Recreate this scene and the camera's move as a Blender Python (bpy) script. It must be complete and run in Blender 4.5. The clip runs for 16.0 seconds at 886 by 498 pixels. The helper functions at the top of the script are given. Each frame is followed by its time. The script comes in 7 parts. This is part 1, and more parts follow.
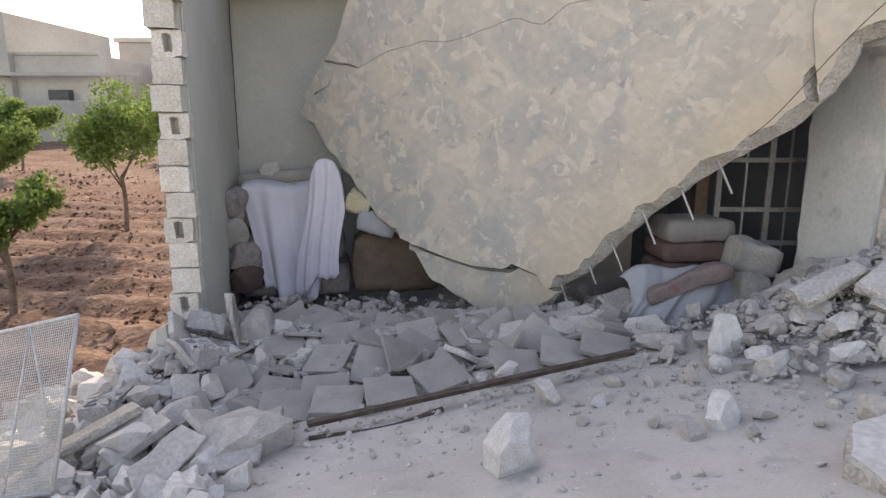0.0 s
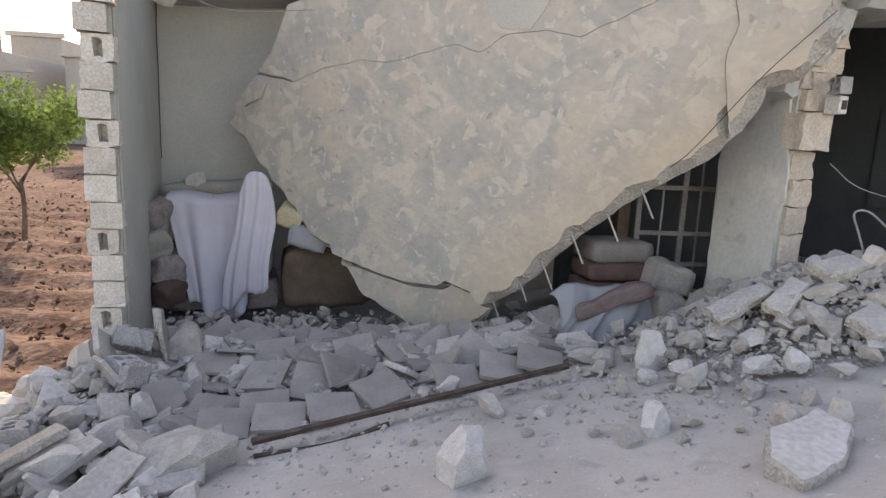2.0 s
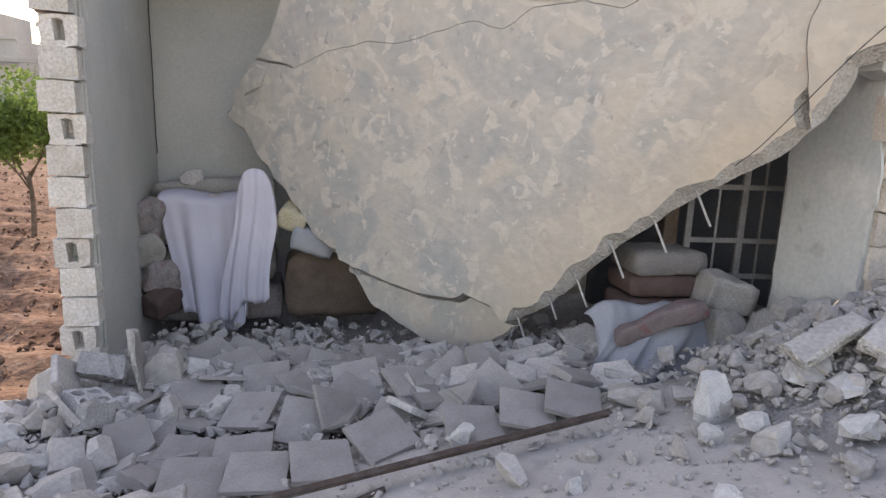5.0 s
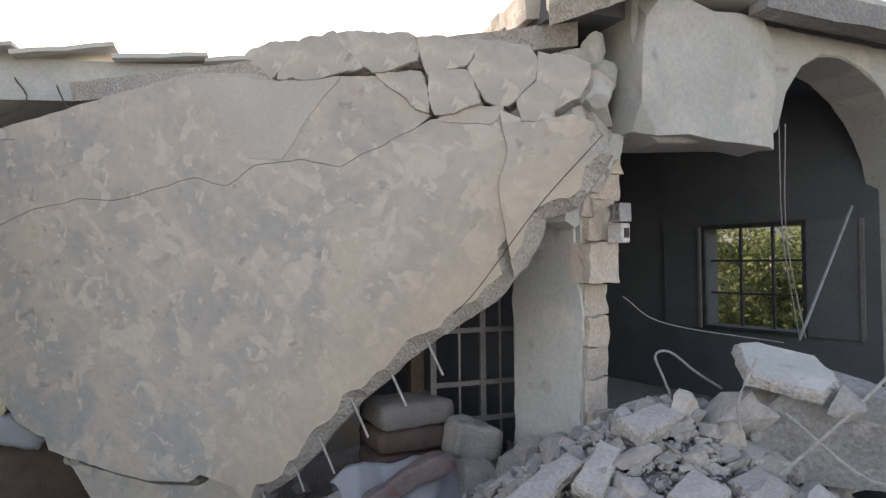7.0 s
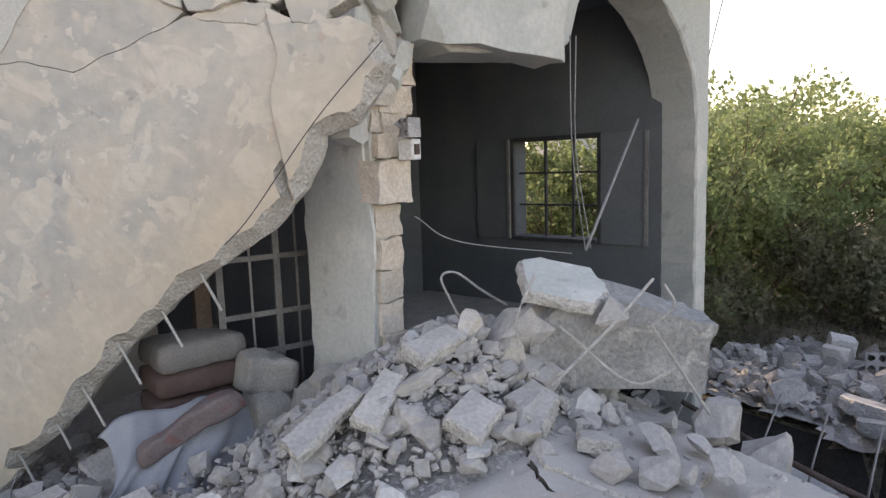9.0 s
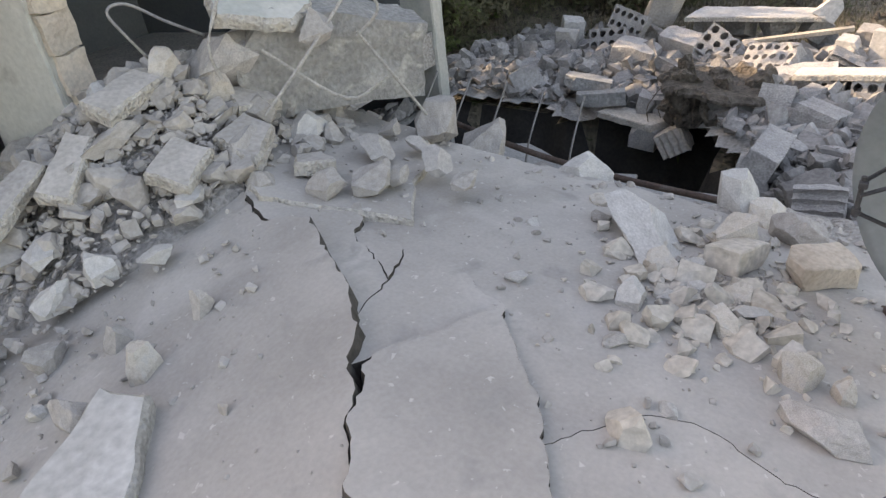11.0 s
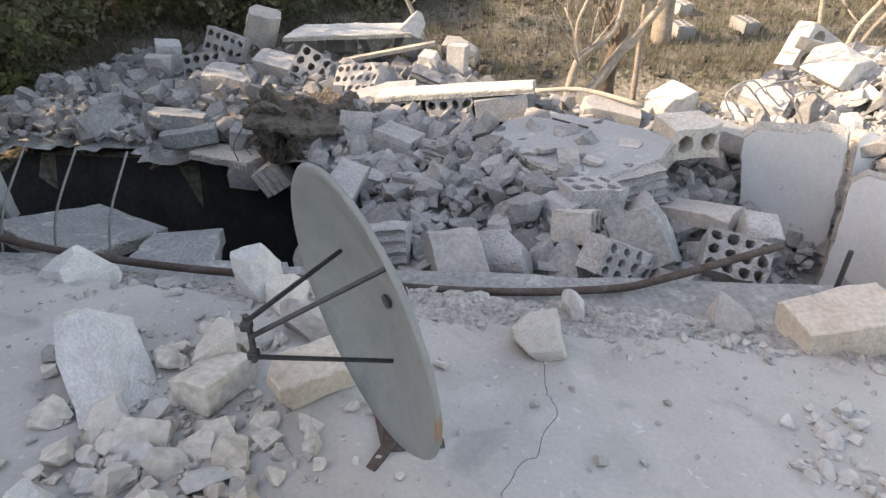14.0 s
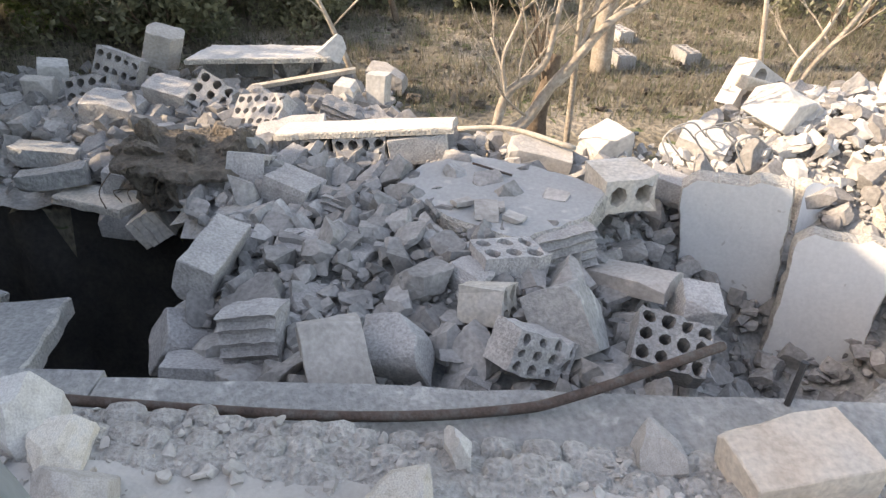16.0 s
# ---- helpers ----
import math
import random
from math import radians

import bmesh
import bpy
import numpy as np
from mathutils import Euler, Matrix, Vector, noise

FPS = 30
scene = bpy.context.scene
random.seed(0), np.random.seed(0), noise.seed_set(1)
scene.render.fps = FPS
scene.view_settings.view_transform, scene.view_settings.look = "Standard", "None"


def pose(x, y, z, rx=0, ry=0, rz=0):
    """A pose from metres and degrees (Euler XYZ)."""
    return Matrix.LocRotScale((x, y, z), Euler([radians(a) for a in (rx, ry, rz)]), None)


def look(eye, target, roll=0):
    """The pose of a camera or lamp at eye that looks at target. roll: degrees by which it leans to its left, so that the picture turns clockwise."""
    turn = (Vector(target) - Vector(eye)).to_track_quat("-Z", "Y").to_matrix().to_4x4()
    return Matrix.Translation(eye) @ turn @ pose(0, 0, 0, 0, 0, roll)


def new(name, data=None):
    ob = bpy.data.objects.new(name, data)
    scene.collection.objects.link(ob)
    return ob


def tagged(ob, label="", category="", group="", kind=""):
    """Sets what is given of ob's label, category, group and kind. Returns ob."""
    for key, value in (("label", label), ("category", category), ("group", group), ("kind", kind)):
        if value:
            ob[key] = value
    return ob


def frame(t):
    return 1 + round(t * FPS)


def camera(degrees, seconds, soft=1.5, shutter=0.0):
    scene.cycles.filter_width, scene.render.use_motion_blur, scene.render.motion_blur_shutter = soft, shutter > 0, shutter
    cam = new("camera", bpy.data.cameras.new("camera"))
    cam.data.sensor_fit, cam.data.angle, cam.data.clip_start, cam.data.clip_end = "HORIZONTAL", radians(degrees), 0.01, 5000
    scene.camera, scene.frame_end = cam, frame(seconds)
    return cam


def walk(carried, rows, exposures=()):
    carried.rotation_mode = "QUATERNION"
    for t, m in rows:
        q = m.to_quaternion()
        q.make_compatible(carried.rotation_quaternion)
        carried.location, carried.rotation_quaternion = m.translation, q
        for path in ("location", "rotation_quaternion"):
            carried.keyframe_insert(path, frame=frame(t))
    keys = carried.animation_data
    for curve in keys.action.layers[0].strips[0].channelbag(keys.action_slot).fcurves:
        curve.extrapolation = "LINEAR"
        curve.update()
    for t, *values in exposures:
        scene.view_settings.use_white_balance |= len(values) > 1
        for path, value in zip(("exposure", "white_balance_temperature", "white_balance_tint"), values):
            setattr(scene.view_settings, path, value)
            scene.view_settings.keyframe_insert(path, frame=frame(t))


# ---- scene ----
# ---------------------------------------------------------------- camera and its walk
cam = camera(71.0, 16.0, soft=1.4)
METRES, EYE, TILT, LEAN, TURN = 4.5, 1.27, -12.0, 0.0, 0.0
ROWS = [
    (0.0, 0.0, 0.0, 0.0, 0.0, 0.0, 0.0),
    (0.5, -0.0023, -0.0086, 0.0001, -6.87, 3.31, -0.05),
    (1.0, -0.0214, -0.0158, 0.0026, -9.17, 4.84, -0.98),
    (1.5, -0.0386, -0.0243, 0.004, -12.23, 4.13, -2.11),
    (2.0, -0.0427, -0.0201, 0.0039, -7.95, 1.4, -0.86),
    (2.5, -0.0346, 0.0052, 0.0083, 0.04, -1.17, 0.24),
    (3.0, -0.0185, 0.0376, 0.0178, 5.2, -1.18, -2.64),
    (3.2, -0.0172, 0.0452, 0.0251, 7.92, -1.93, -3.74),
    (5.3, 0.0054, 0.1342, 0.0452, -8.4, 1.24, 0.01),
    (5.5, 0.0215, 0.1369, 0.0414, -10.34, 2.71, 0.71),
    (6.0, 0.0702, 0.1351, 0.0522, -14.53, 2.37, 2.11),
    (6.5, 0.0971, 0.1335, 0.0614, -18.74, 8.12, 4.07),
    (7.0, 0.1123, 0.141, 0.0719, -22.0, 12.18, 5.26),
    (7.5, 0.1331, 0.1607, 0.0807, -22.23, 11.16, 3.09),
    (8.0, 0.1518, 0.1761, 0.092, -23.23, 12.39, 2.89),
    (8.5, 0.1764, 0.1731, 0.0908, -33.54, 7.51, 6.57),
    (8.7, 0.1893, 0.1662, 0.0878, -34.62, 5.33, 8.19),
    (10.8, 0.267, 0.117, 0.0624, -52.37, -22.81, 13.83),
    (11.0, 0.2763, 0.1127, 0.0553, -56.52, -26.71, 15.84),
    (11.5, 0.2798, 0.0949, 0.0434, -68.07, -32.49, 15.94),
    (12.0, 0.2965, 0.0542, 0.0322, -85.47, -34.89, 15.77),
    (12.5, 0.3441, 0.0065, 0.0256, -91.33, -33.74, 15.84),
    (13.0, 0.3751, -0.0069, 0.0232, -89.95, -33.48, 17.23),
    (13.5, 0.4336, -0.0062, 0.0235, -87.28, -34.06, 13.22),
    (14.0, 0.4714, -0.012, 0.022, -85.05, -33.6, 12.84),
    (14.5, 0.5171, -0.0482, 0.0083, -85.41, -30.77, 13.59),
    (15.0, 0.548, -0.0738, 0.0031, -92.16, -32.18, 14.97),
    (15.5, 0.5805, -0.0763, -0.003, -94.02, -32.23, 12.34),
    (16.0, 0.6217, -0.0675, -0.0032, -88.58, -33.16, 10.58),
]
EXPOSURES = [(0.0, 1.8, 9500, 24), (1.5, 1.7, 9500, 24), (3.2, 1.75, 9300, 24), (5.3, 1.85, 9300, 26), (6.4, 1.78, 9100, 25), (7.0, 1.44, 8900, 24), (7.2, 1.3, 8900, 24), (7.4, 0.95, 8900, 24), (7.55, 0.8, 8900, 24), (7.75, 1.12, 8900, 24), (8.0, 1.25, 8900, 24), (8.5, 1.34, 9100, 24), (8.7, 1.78, 9100, 24), (10.8, 1.83, 9900, 20), (12.2, 1.54, 9800, 18), (12.7, 1.6, 9800, 18), (13.5, 1.78, 9600, 18), (16.0, 1.9, 9300, 17)]
walk(cam, [(t, pose(0, 0, EYE, TILT, LEAN, TURN) @ pose(METRES * x, METRES * y, METRES * z, 90 + pitch, roll, yaw)) for t, x, y, z, yaw, pitch, roll in ROWS], EXPOSURES)

# ---------------------------------------------------------------- sky and sun
SUN_TO = Vector((-0.36, 4.0, 2.5)).normalized()
world = bpy.data.worlds.new("world")
scene.world = world
world.use_nodes = True
wn = world.node_tree
sky = wn.nodes.new("ShaderNodeTexSky")
sky.sky_type = "NISHITA"
sky.sun_disc = False
sky.sun_elevation = math.asin(SUN_TO.z)
sky.sun_rotation = math.atan2(SUN_TO.x, SUN_TO.y)
sky.air_density, sky.dust_density, sky.ozone_density = 1.0, 1.0, 1.0
wn.links.new(sky.outputs[0], wn.nodes["Background"].inputs[0])
wn.nodes["Background"].inputs[1].default_value = 0.15
sun_data = bpy.data.lights.new("sun", "SUN")
sun_data.energy, sun_data.angle, sun_data.color = 2.2, radians(0.6), (1.0, 0.95, 0.88)
sun = new("sun", sun_data)
sun.matrix_world = look(SUN_TO * 50, (0, 0, 0))


# ---------------------------------------------------------------- materials
def mat(name, stops, scale=3.0, rough=0.9, bump=0.3, fine=60.0, spots=None, metal=0.0, vary=0.12, local=False, grain=0.18, distance=0.01, island=0.0, soft=0.06, band=None):
    """Mottled surface: colours by a large noise, grain by a fine one, optional light or dark spots; brightness varies by piece."""
    m = bpy.data.materials.new(name)
    m.use_nodes = True
    nt = m.node_tree
    bsdf = nt.nodes["Principled BSDF"]
    N, L = nt.nodes.new, nt.links.new
    if local:
        where = N("ShaderNodeTexCoord").outputs["Object"]
    else:
        where = N("ShaderNodeNewGeometry").outputs["Position"]
    big = N("ShaderNodeTexNoise")
    big.inputs["Scale"].default_value, big.inputs["Detail"].default_value, big.inputs["Roughness"].default_value = scale, 6, 0.6
    L(where, big.inputs["Vector"])
    ramp = N("ShaderNodeValToRGB")
    while len(ramp.color_ramp.elements) < len(stops):
        ramp.color_ramp.elements.new(0.5)
    for i, c in enumerate(stops):
        e = ramp.color_ramp.elements[i]
        e.position = 0.3 + 0.4 * i / max(1, len(stops) - 1)
        e.color = (*c, 1)
    L(big.outputs["Fac"], ramp.inputs[0])
    colour = ramp.outputs[0]
    small = N("ShaderNodeTexNoise")
    small.inputs["Scale"].default_value, small.inputs["Detail"].default_value = fine, 4
    L(where, small.inputs["Vector"])
    for layer in (spots if isinstance(spots, list) else [spots] if spots else []):
        sc, amount, tint = layer[:3]
        soft = layer[3] if len(layer) > 3 else soft
        sp = N("ShaderNodeTexNoise")
        sp.inputs["Scale"].default_value, sp.inputs["Detail"].default_value, sp.inputs["Distortion"].default_value = sc, 3, 0.6
        L(where, sp.inputs["Vector"])
        cut = N("ShaderNodeMapRange")
        cut.inputs["From Min"].default_value, cut.inputs["From Max"].default_value = amount, amount + soft
        L(sp.outputs["Fac"], cut.inputs["Value"])
        mx = N("ShaderNodeMix")
        mx.data_type = "RGBA"
        L(cut.outputs[0], mx.inputs["Factor"])
        L(colour, mx.inputs["A"])
        mx.inputs["B"].default_value = (*tint, 1)
        colour = mx.outputs["Result"]
    if band:
        # a weathered stain that follows one edge of the piece, uneven in width
        ax, ay, off, width, tint = band
        dot = N("ShaderNodeVectorMath")
        dot.operation = "DOT_PRODUCT"
        L(where, dot.inputs[0])
        dot.inputs[1].default_value = (ax, ay, 0)
        wob = N("ShaderNodeMath")
        wob.operation = "MULTIPLY_ADD"
        L(big.outputs["Fac"], wob.inputs[0])
        wob.inputs[1].default_value = -1.3 * width
        L(dot.outputs["Value"], wob.inputs[2])
        cut = N("ShaderNodeMapRange")
        cut.inputs["From Min"].default_value, cut.inputs["From Max"].default_value = off + width * 0.45, off - width * 0.65
        cut.inputs["To Max"].default_value = 0.75
        L(wob.outputs[0], cut.inputs["Value"])
        mx = N("ShaderNodeMix")
        mx.data_type = "RGBA"
        L(cut.outputs[0], mx.inputs["Factor"])
        L(colour, mx.inputs["A"])
        mx.inputs["B"].default_value = (*tint, 1)
        colour = mx.outputs["Result"]
    info = N("ShaderNodeObjectInfo")
    gain = N("ShaderNodeMapRange")
    gain.inputs["To Min"].default_value, gain.inputs["To Max"].default_value = 1 - vary, 1 + vary
    L(info.outputs["Random"], gain.inputs["Value"])
    g2 = N("ShaderNodeMapRange")
    g2.inputs["From Min"].default_value, g2.inputs["From Max"].default_value = 0.3, 0.7
    g2.inputs["To Min"].default_value, g2.inputs["To Max"].default_value = 1 - grain, 1 + grain
    L(small.outputs["Fac"], g2.inputs["Value"])
    mul = N("ShaderNodeMath")
    mul.operation = "MULTIPLY"
    L(gain.outputs[0], mul.inputs[0])
    L(g2.outputs[0], mul.inputs[1])
    if island:
        isl = N("ShaderNodeMapRange")
        isl.inputs["To Min"].default_value, isl.inputs["To Max"].default_value = 1 - island, 1 + island
        L(N("ShaderNodeNewGeometry").outputs["Random Per Island"], isl.inputs["Value"])
        mul2 = N("ShaderNodeMath")
        mul2.operation = "MULTIPLY"
        L(mul.outputs[0], mul2.inputs[0])
        L(isl.outputs[0], mul2.inputs[1])
        mul = mul2
    sc2 = N("ShaderNodeVectorMath")
    sc2.operation = "SCALE"
    L(colour, sc2.inputs[0])
    L(mul.outputs[0], sc2.inputs["Scale"])
    L(sc2.outputs[0], bsdf.inputs["Base Color"])
    bsdf.inputs["Roughness"].default_value = rough
    bsdf.inputs["Metallic"].default_value = metal
    bsdf.inputs["Specular IOR Level"].default_value = 0.25
    if bump:
        add = N("ShaderNodeMath")
        add.operation = "ADD"
        L(big.outputs["Fac"], add.inputs[0])
        L(small.outputs["Fac"], add.inputs[1])
        b = N("ShaderNodeBump")
        b.inputs["Strength"].default_value, b.inputs["Distance"].default_value = bump, distance
        L(add.outputs[0], b.inputs["Height"])
        L(b.outputs[0], bsdf.inputs["Normal"])
    return m


M_SLAB = mat("cast_concrete_stained", [(0.36, 0.363, 0.34), (0.42, 0.415, 0.385), (0.52, 0.48, 0.42), (0.41, 0.402, 0.375), (0.54, 0.495, 0.43)], 0.9, 0.92, 0.5, 14, [(1.6, 0.53, (0.55, 0.495, 0.415), 0.14), (2.2, 0.55, (0.395, 0.395, 0.373), 0.12), (4.6, 0.565, (0.575, 0.53, 0.46), 0.04), (6.5, 0.66, (0.45, 0.38, 0.33), 0.08), (10.0, 0.625, (0.58, 0.54, 0.475), 0.03), (7.0, 0.67, (0.345, 0.335, 0.315), 0.05)], grain=0.06, distance=0.015, local=True, vary=0.03, band=(-0.647, 0.762, -1.40, 0.62, (0.55, 0.455, 0.345)))
M_BREAK = mat("broken_concrete", [(0.45, 0.42, 0.375), (0.57, 0.54, 0.49)], 9, 0.95, 1.0, 55, (14, 0.6, (0.54, 0.52, 0.485)), grain=0.2, distance=0.03)
M_MORTAR = mat("rough_grey_mortar", [(0.34, 0.32, 0.30), (0.46, 0.44, 0.41)], 7, 0.97, 1.0, 50, (11, 0.6, (0.54, 0.51, 0.47)), grain=0.25, distance=0.03, soft=0.12)
M_PATCH = mat("smooth_screed", [(0.50, 0.50, 0.46), (0.57, 0.56, 0.52)], 2.5, 0.9, 0.2, 70, grain=0.08)
M_YARD = mat("yard_concrete", [(0.34, 0.32, 0.297), (0.41, 0.387, 0.36), (0.46, 0.435, 0.405), (0.37, 0.347, 0.32)], 1.3, 0.93, 0.25, 70, [(2.4, 0.54, (0.51, 0.487, 0.457), 0.2), (5.0, 0.6, (0.345, 0.33, 0.31), 0.12), (30, 0.68, (0.55, 0.53, 0.50), 0.03)], grain=0.06, distance=0.006, vary=0.04)
M_DUST = mat("rubble_dust", [(0.31, 0.295, 0.28), (0.42, 0.40, 0.38)], 6, 0.97, 1.0, 40, grain=0.3, distance=0.03)
M_STONE = mat("grey_rubble", [(0.35, 0.335, 0.32), (0.49, 0.465, 0.44)], 5, 0.95, 0.6, 40, vary=0.13, local=True, grain=0.16, island=0.13, distance=0.004)
M_HEAP = mat("pale_dusty_rubble", [(0.35, 0.33, 0.305), (0.49, 0.46, 0.43)], 5, 0.95, 0.6, 40, vary=0.08, local=True, grain=0.13, island=0.08, distance=0.004)
M_DEBRIS = mat("grey_debris", [(0.20, 0.193, 0.186), (0.36, 0.345, 0.33)], 3, 0.96, 0.6, 40, island=0.22, grain=0.2, distance=0.01)
# dark slab sides paint the shade inside the paving's cracks
M_CRACK = mat("crack_shade", [(0.06, 0.055, 0.05), (0.11, 0.10, 0.09)], 12, 0.98, 0.5, 60)
M_PANEL = mat("white_painted_plaster", [(0.73, 0.75, 0.755), (0.80, 0.81, 0.81)], 2.5, 0.85, 0.3, 40, [(4, 0.62, (0.80, 0.81, 0.81), 0.08), (7, 0.68, (0.48, 0.47, 0.45), 0.05)], grain=0.05)
M_WHITE = mat("white_limestone", [(0.46, 0.445, 0.42), (0.60, 0.585, 0.56)], 4, 0.95, 0.6, 30, vary=0.08, local=True, grain=0.16, distance=0.006)
M_BEIGE = mat("beige_stone", [(0.43, 0.385, 0.325), (0.55, 0.505, 0.445), (0.50, 0.48, 0.455)], 4, 0.95, 0.6, 40, vary=0.12, local=True, grain=0.2, distance=0.005)
M_BLOCK = mat("hollow_block_concrete", [(0.30, 0.29, 0.285), (0.44, 0.425, 0.41)], 7, 0.96, 0.9, 70, vary=0.2, local=True, grain=0.22)
M_TANBLOCK = mat("tan_block_stone", [(0.47, 0.385, 0.31), (0.58, 0.50, 0.42), (0.52, 0.47, 0.41)], 5, 0.95, 0.7, 50, vary=0.1, grain=0.15)
M_PIER = mat("pale_block_concrete", [(0.50, 0.46, 0.40), (0.62, 0.60, 0.57)], 6, 0.95, 0.8, 60, vary=0.1, grain=0.2)
M_PLASTER = mat("grey_green_plaster", [(0.40, 0.405, 0.38), (0.47, 0.47, 0.44)], 1.6, 0.92, 0.25, 40, (2.2, 0.68, (0.52, 0.51, 0.48)), grain=0.07)
# the arched room's shade is put into this low base colour
M_SHADEPL = mat("shade_dark_plaster", [(0.10, 0.11, 0.12), (0.14, 0.15, 0.155)], 1.5, 0.92, 0.25, 40, grain=0.08)
M_FACADE = mat("pale_facade_plaster", [(0.44, 0.455, 0.425), (0.54, 0.54, 0.505)], 1.8, 0.93, 0.4, 35, [(5, 0.64, (0.38, 0.37, 0.345), 0.1), (2.4, 0.56, (0.57, 0.56, 0.52), 0.1)], grain=0.08)
M_PALEPL = mat("grey_wall_plaster", [(0.36, 0.37, 0.37), (0.43, 0.435, 0.43)], 2.0, 0.93, 0.3, 40, [(6, 0.62, (0.50, 0.49, 0.47), 0.06)], grain=0.08)
M_CONC = mat("grey_cast_concrete", [(0.27, 0.27, 0.265), (0.36, 0.355, 0.34)], 4, 0.95, 0.8, 40, (6, 0.6, (0.44, 0.43, 0.41)), grain=0.2, distance=0.02)
M_TILE = mat("terrazzo_tile", [(0.25, 0.232, 0.218), (0.34, 0.32, 0.30)], 4, 0.85, 0.25, 120, vary=0.12, local=True, grain=0.12)
M_REDRUST = mat("red_brown_rust", [(0.10, 0.052, 0.042), (0.15, 0.078, 0.06)], 14, 0.85, 0.4, 90)
M_RUST = mat("rusted_iron", [(0.06, 0.047, 0.042), (0.095, 0.068, 0.057), (0.12, 0.11, 0.10)], 14, 0.9, 0.4, 90)
M_REBAR = mat("dusty_rebar", [(0.36, 0.35, 0.33), (0.48, 0.46, 0.43)], 20, 0.7, 0.3, 90, metal=0.3)
M_IRON = mat("painted_iron_grille", [(0.17, 0.165, 0.16), (0.25, 0.24, 0.23)], 10, 0.6, 0.2, 60, metal=0.2)
M_DARKIRON = mat("dark_iron", [(0.05, 0.05, 0.055), (0.09, 0.09, 0.09)], 10, 0.6, 0.2, 60, metal=0.4)
M_SOIL = mat("ploughed_red_soil", [(0.078, 0.043, 0.031), (0.112, 0.067, 0.049), (0.155, 0.108, 0.085)], 0.9, 0.98, 1.0, 11, (6, 0.6, (0.15, 0.11, 0.088)), grain=0.35, distance=0.04)
M_SCRUB = mat("scrub_soil", [(0.11, 0.095, 0.075), (0.18, 0.16, 0.125), (0.26, 0.23, 0.19)], 0.9, 0.98, 1.0, 14, (5, 0.60, (0.08, 0.10, 0.045)), grain=0.35, distance=0.06)
M_EARTH = mat("dark_earth", [(0.10, 0.085, 0.07), (0.19, 0.165, 0.14)], 9, 0.98, 1.0, 30, grain=0.3, distance=0.05)
# near-black: the pit's deep shade is put into this colour
M_PITSHADE = mat("pit_shade_black", [(0.03, 0.03, 0.03), (0.06, 0.055, 0.05)], 3, 0.98, 0.5, 30)
M_SHEET = mat("white_lavender_cotton", [(0.50, 0.49, 0.56), (0.57, 0.56, 0.63)], 3, 0.95, 0.25, 160, grain=0.05, vary=0.03)
M_GREYCLOTH = mat("dusty_blue_grey_cloth", [(0.27, 0.285, 0.31), (0.36, 0.365, 0.38)], 4, 0.95, 0.4, 150, vary=0.05, grain=0.1)
M_DARKCLOTH = mat("dark_mixed_clothes", [(0.13, 0.12, 0.13), (0.28, 0.25, 0.24), (0.20, 0.12, 0.11)], 9, 0.97, 0.6, 90)
M_PINK = mat("dusty_pink_wool", [(0.16, 0.12, 0.115), (0.25, 0.2, 0.19)], 8, 0.97, 0.6, 120, (9, 0.56, (0.24, 0.13, 0.12)))
M_ORANGE = mat("rust_brown_wool", [(0.10, 0.063, 0.056), (0.14, 0.095, 0.085)], 6, 0.97, 0.5, 120)
M_MATTRESS = mat("dusty_mattress", [(0.15, 0.138, 0.13), (0.21, 0.195, 0.18)], 4, 0.97, 0.4, 100, (7, 0.6, (0.26, 0.245, 0.23)))
M_SACK = mat("dusty_sack", [(0.26, 0.245, 0.225), (0.36, 0.345, 0.32)], 5, 0.97, 0.6, 80)
M_BROWN = mat("brown_upholstery", [(0.09, 0.065, 0.05), (0.15, 0.11, 0.085)], 5, 0.95, 0.4, 90)
M_YELLOW = mat("yellow_foam", [(0.40, 0.345, 0.22), (0.45, 0.41, 0.31)], 8, 0.95, 0.5, 60)
M_DISH = mat("grey_green_dish_paint", [(0.155, 0.182, 0.192), (0.225, 0.25, 0.258), (0.18, 0.205, 0.212)], 3.5, 0.65, 0.05, 50, (4.2, 0.66, (0.24, 0.16, 0.115)), local=True, grain=0.05)
M_BARK = mat("pale_bark", [(0.28, 0.23, 0.18), (0.45, 0.40, 0.34)], 9, 0.95, 0.7, 40, grain=0.2)
M_DARKBARK = mat("brown_bark", [(0.10, 0.075, 0.055), (0.20, 0.155, 0.12)], 9, 0.95, 0.7, 40, grain=0.2)
M_LEAF = mat("fresh_green_leaf", [(0.07, 0.13, 0.035), (0.13, 0.21, 0.06), (0.20, 0.28, 0.09)], 3, 0.7, 0.0, 12, grain=0.3)
M_BUSH = mat("dusty_green_leaf", [(0.13, 0.14, 0.085), (0.19, 0.195, 0.125), (0.27, 0.26, 0.19)], 2, 0.8, 0.0, 10, grain=0.3)
M_TALL = mat("tall_shrub_leaf", [(0.13, 0.175, 0.07), (0.20, 0.255, 0.115), (0.27, 0.30, 0.17)], 2, 0.8, 0.0, 10, grain=0.3)
M_DRY = mat("dry_grass", [(0.17, 0.15, 0.12), (0.28, 0.25, 0.20), (0.12, 0.115, 0.085)], 1.5, 0.9, 0.0, 9, grain=0.3)
M_HOUSE = mat("far_house_render", [(0.36, 0.345, 0.32), (0.44, 0.425, 0.395)], 0.5, 0.95, 0.2, 6, grain=0.06)
M_FENCE = mat("far_garden_wall", [(0.30, 0.29, 0.28), (0.38, 0.37, 0.36)], 0.6, 0.95, 0.2, 6, grain=0.08)
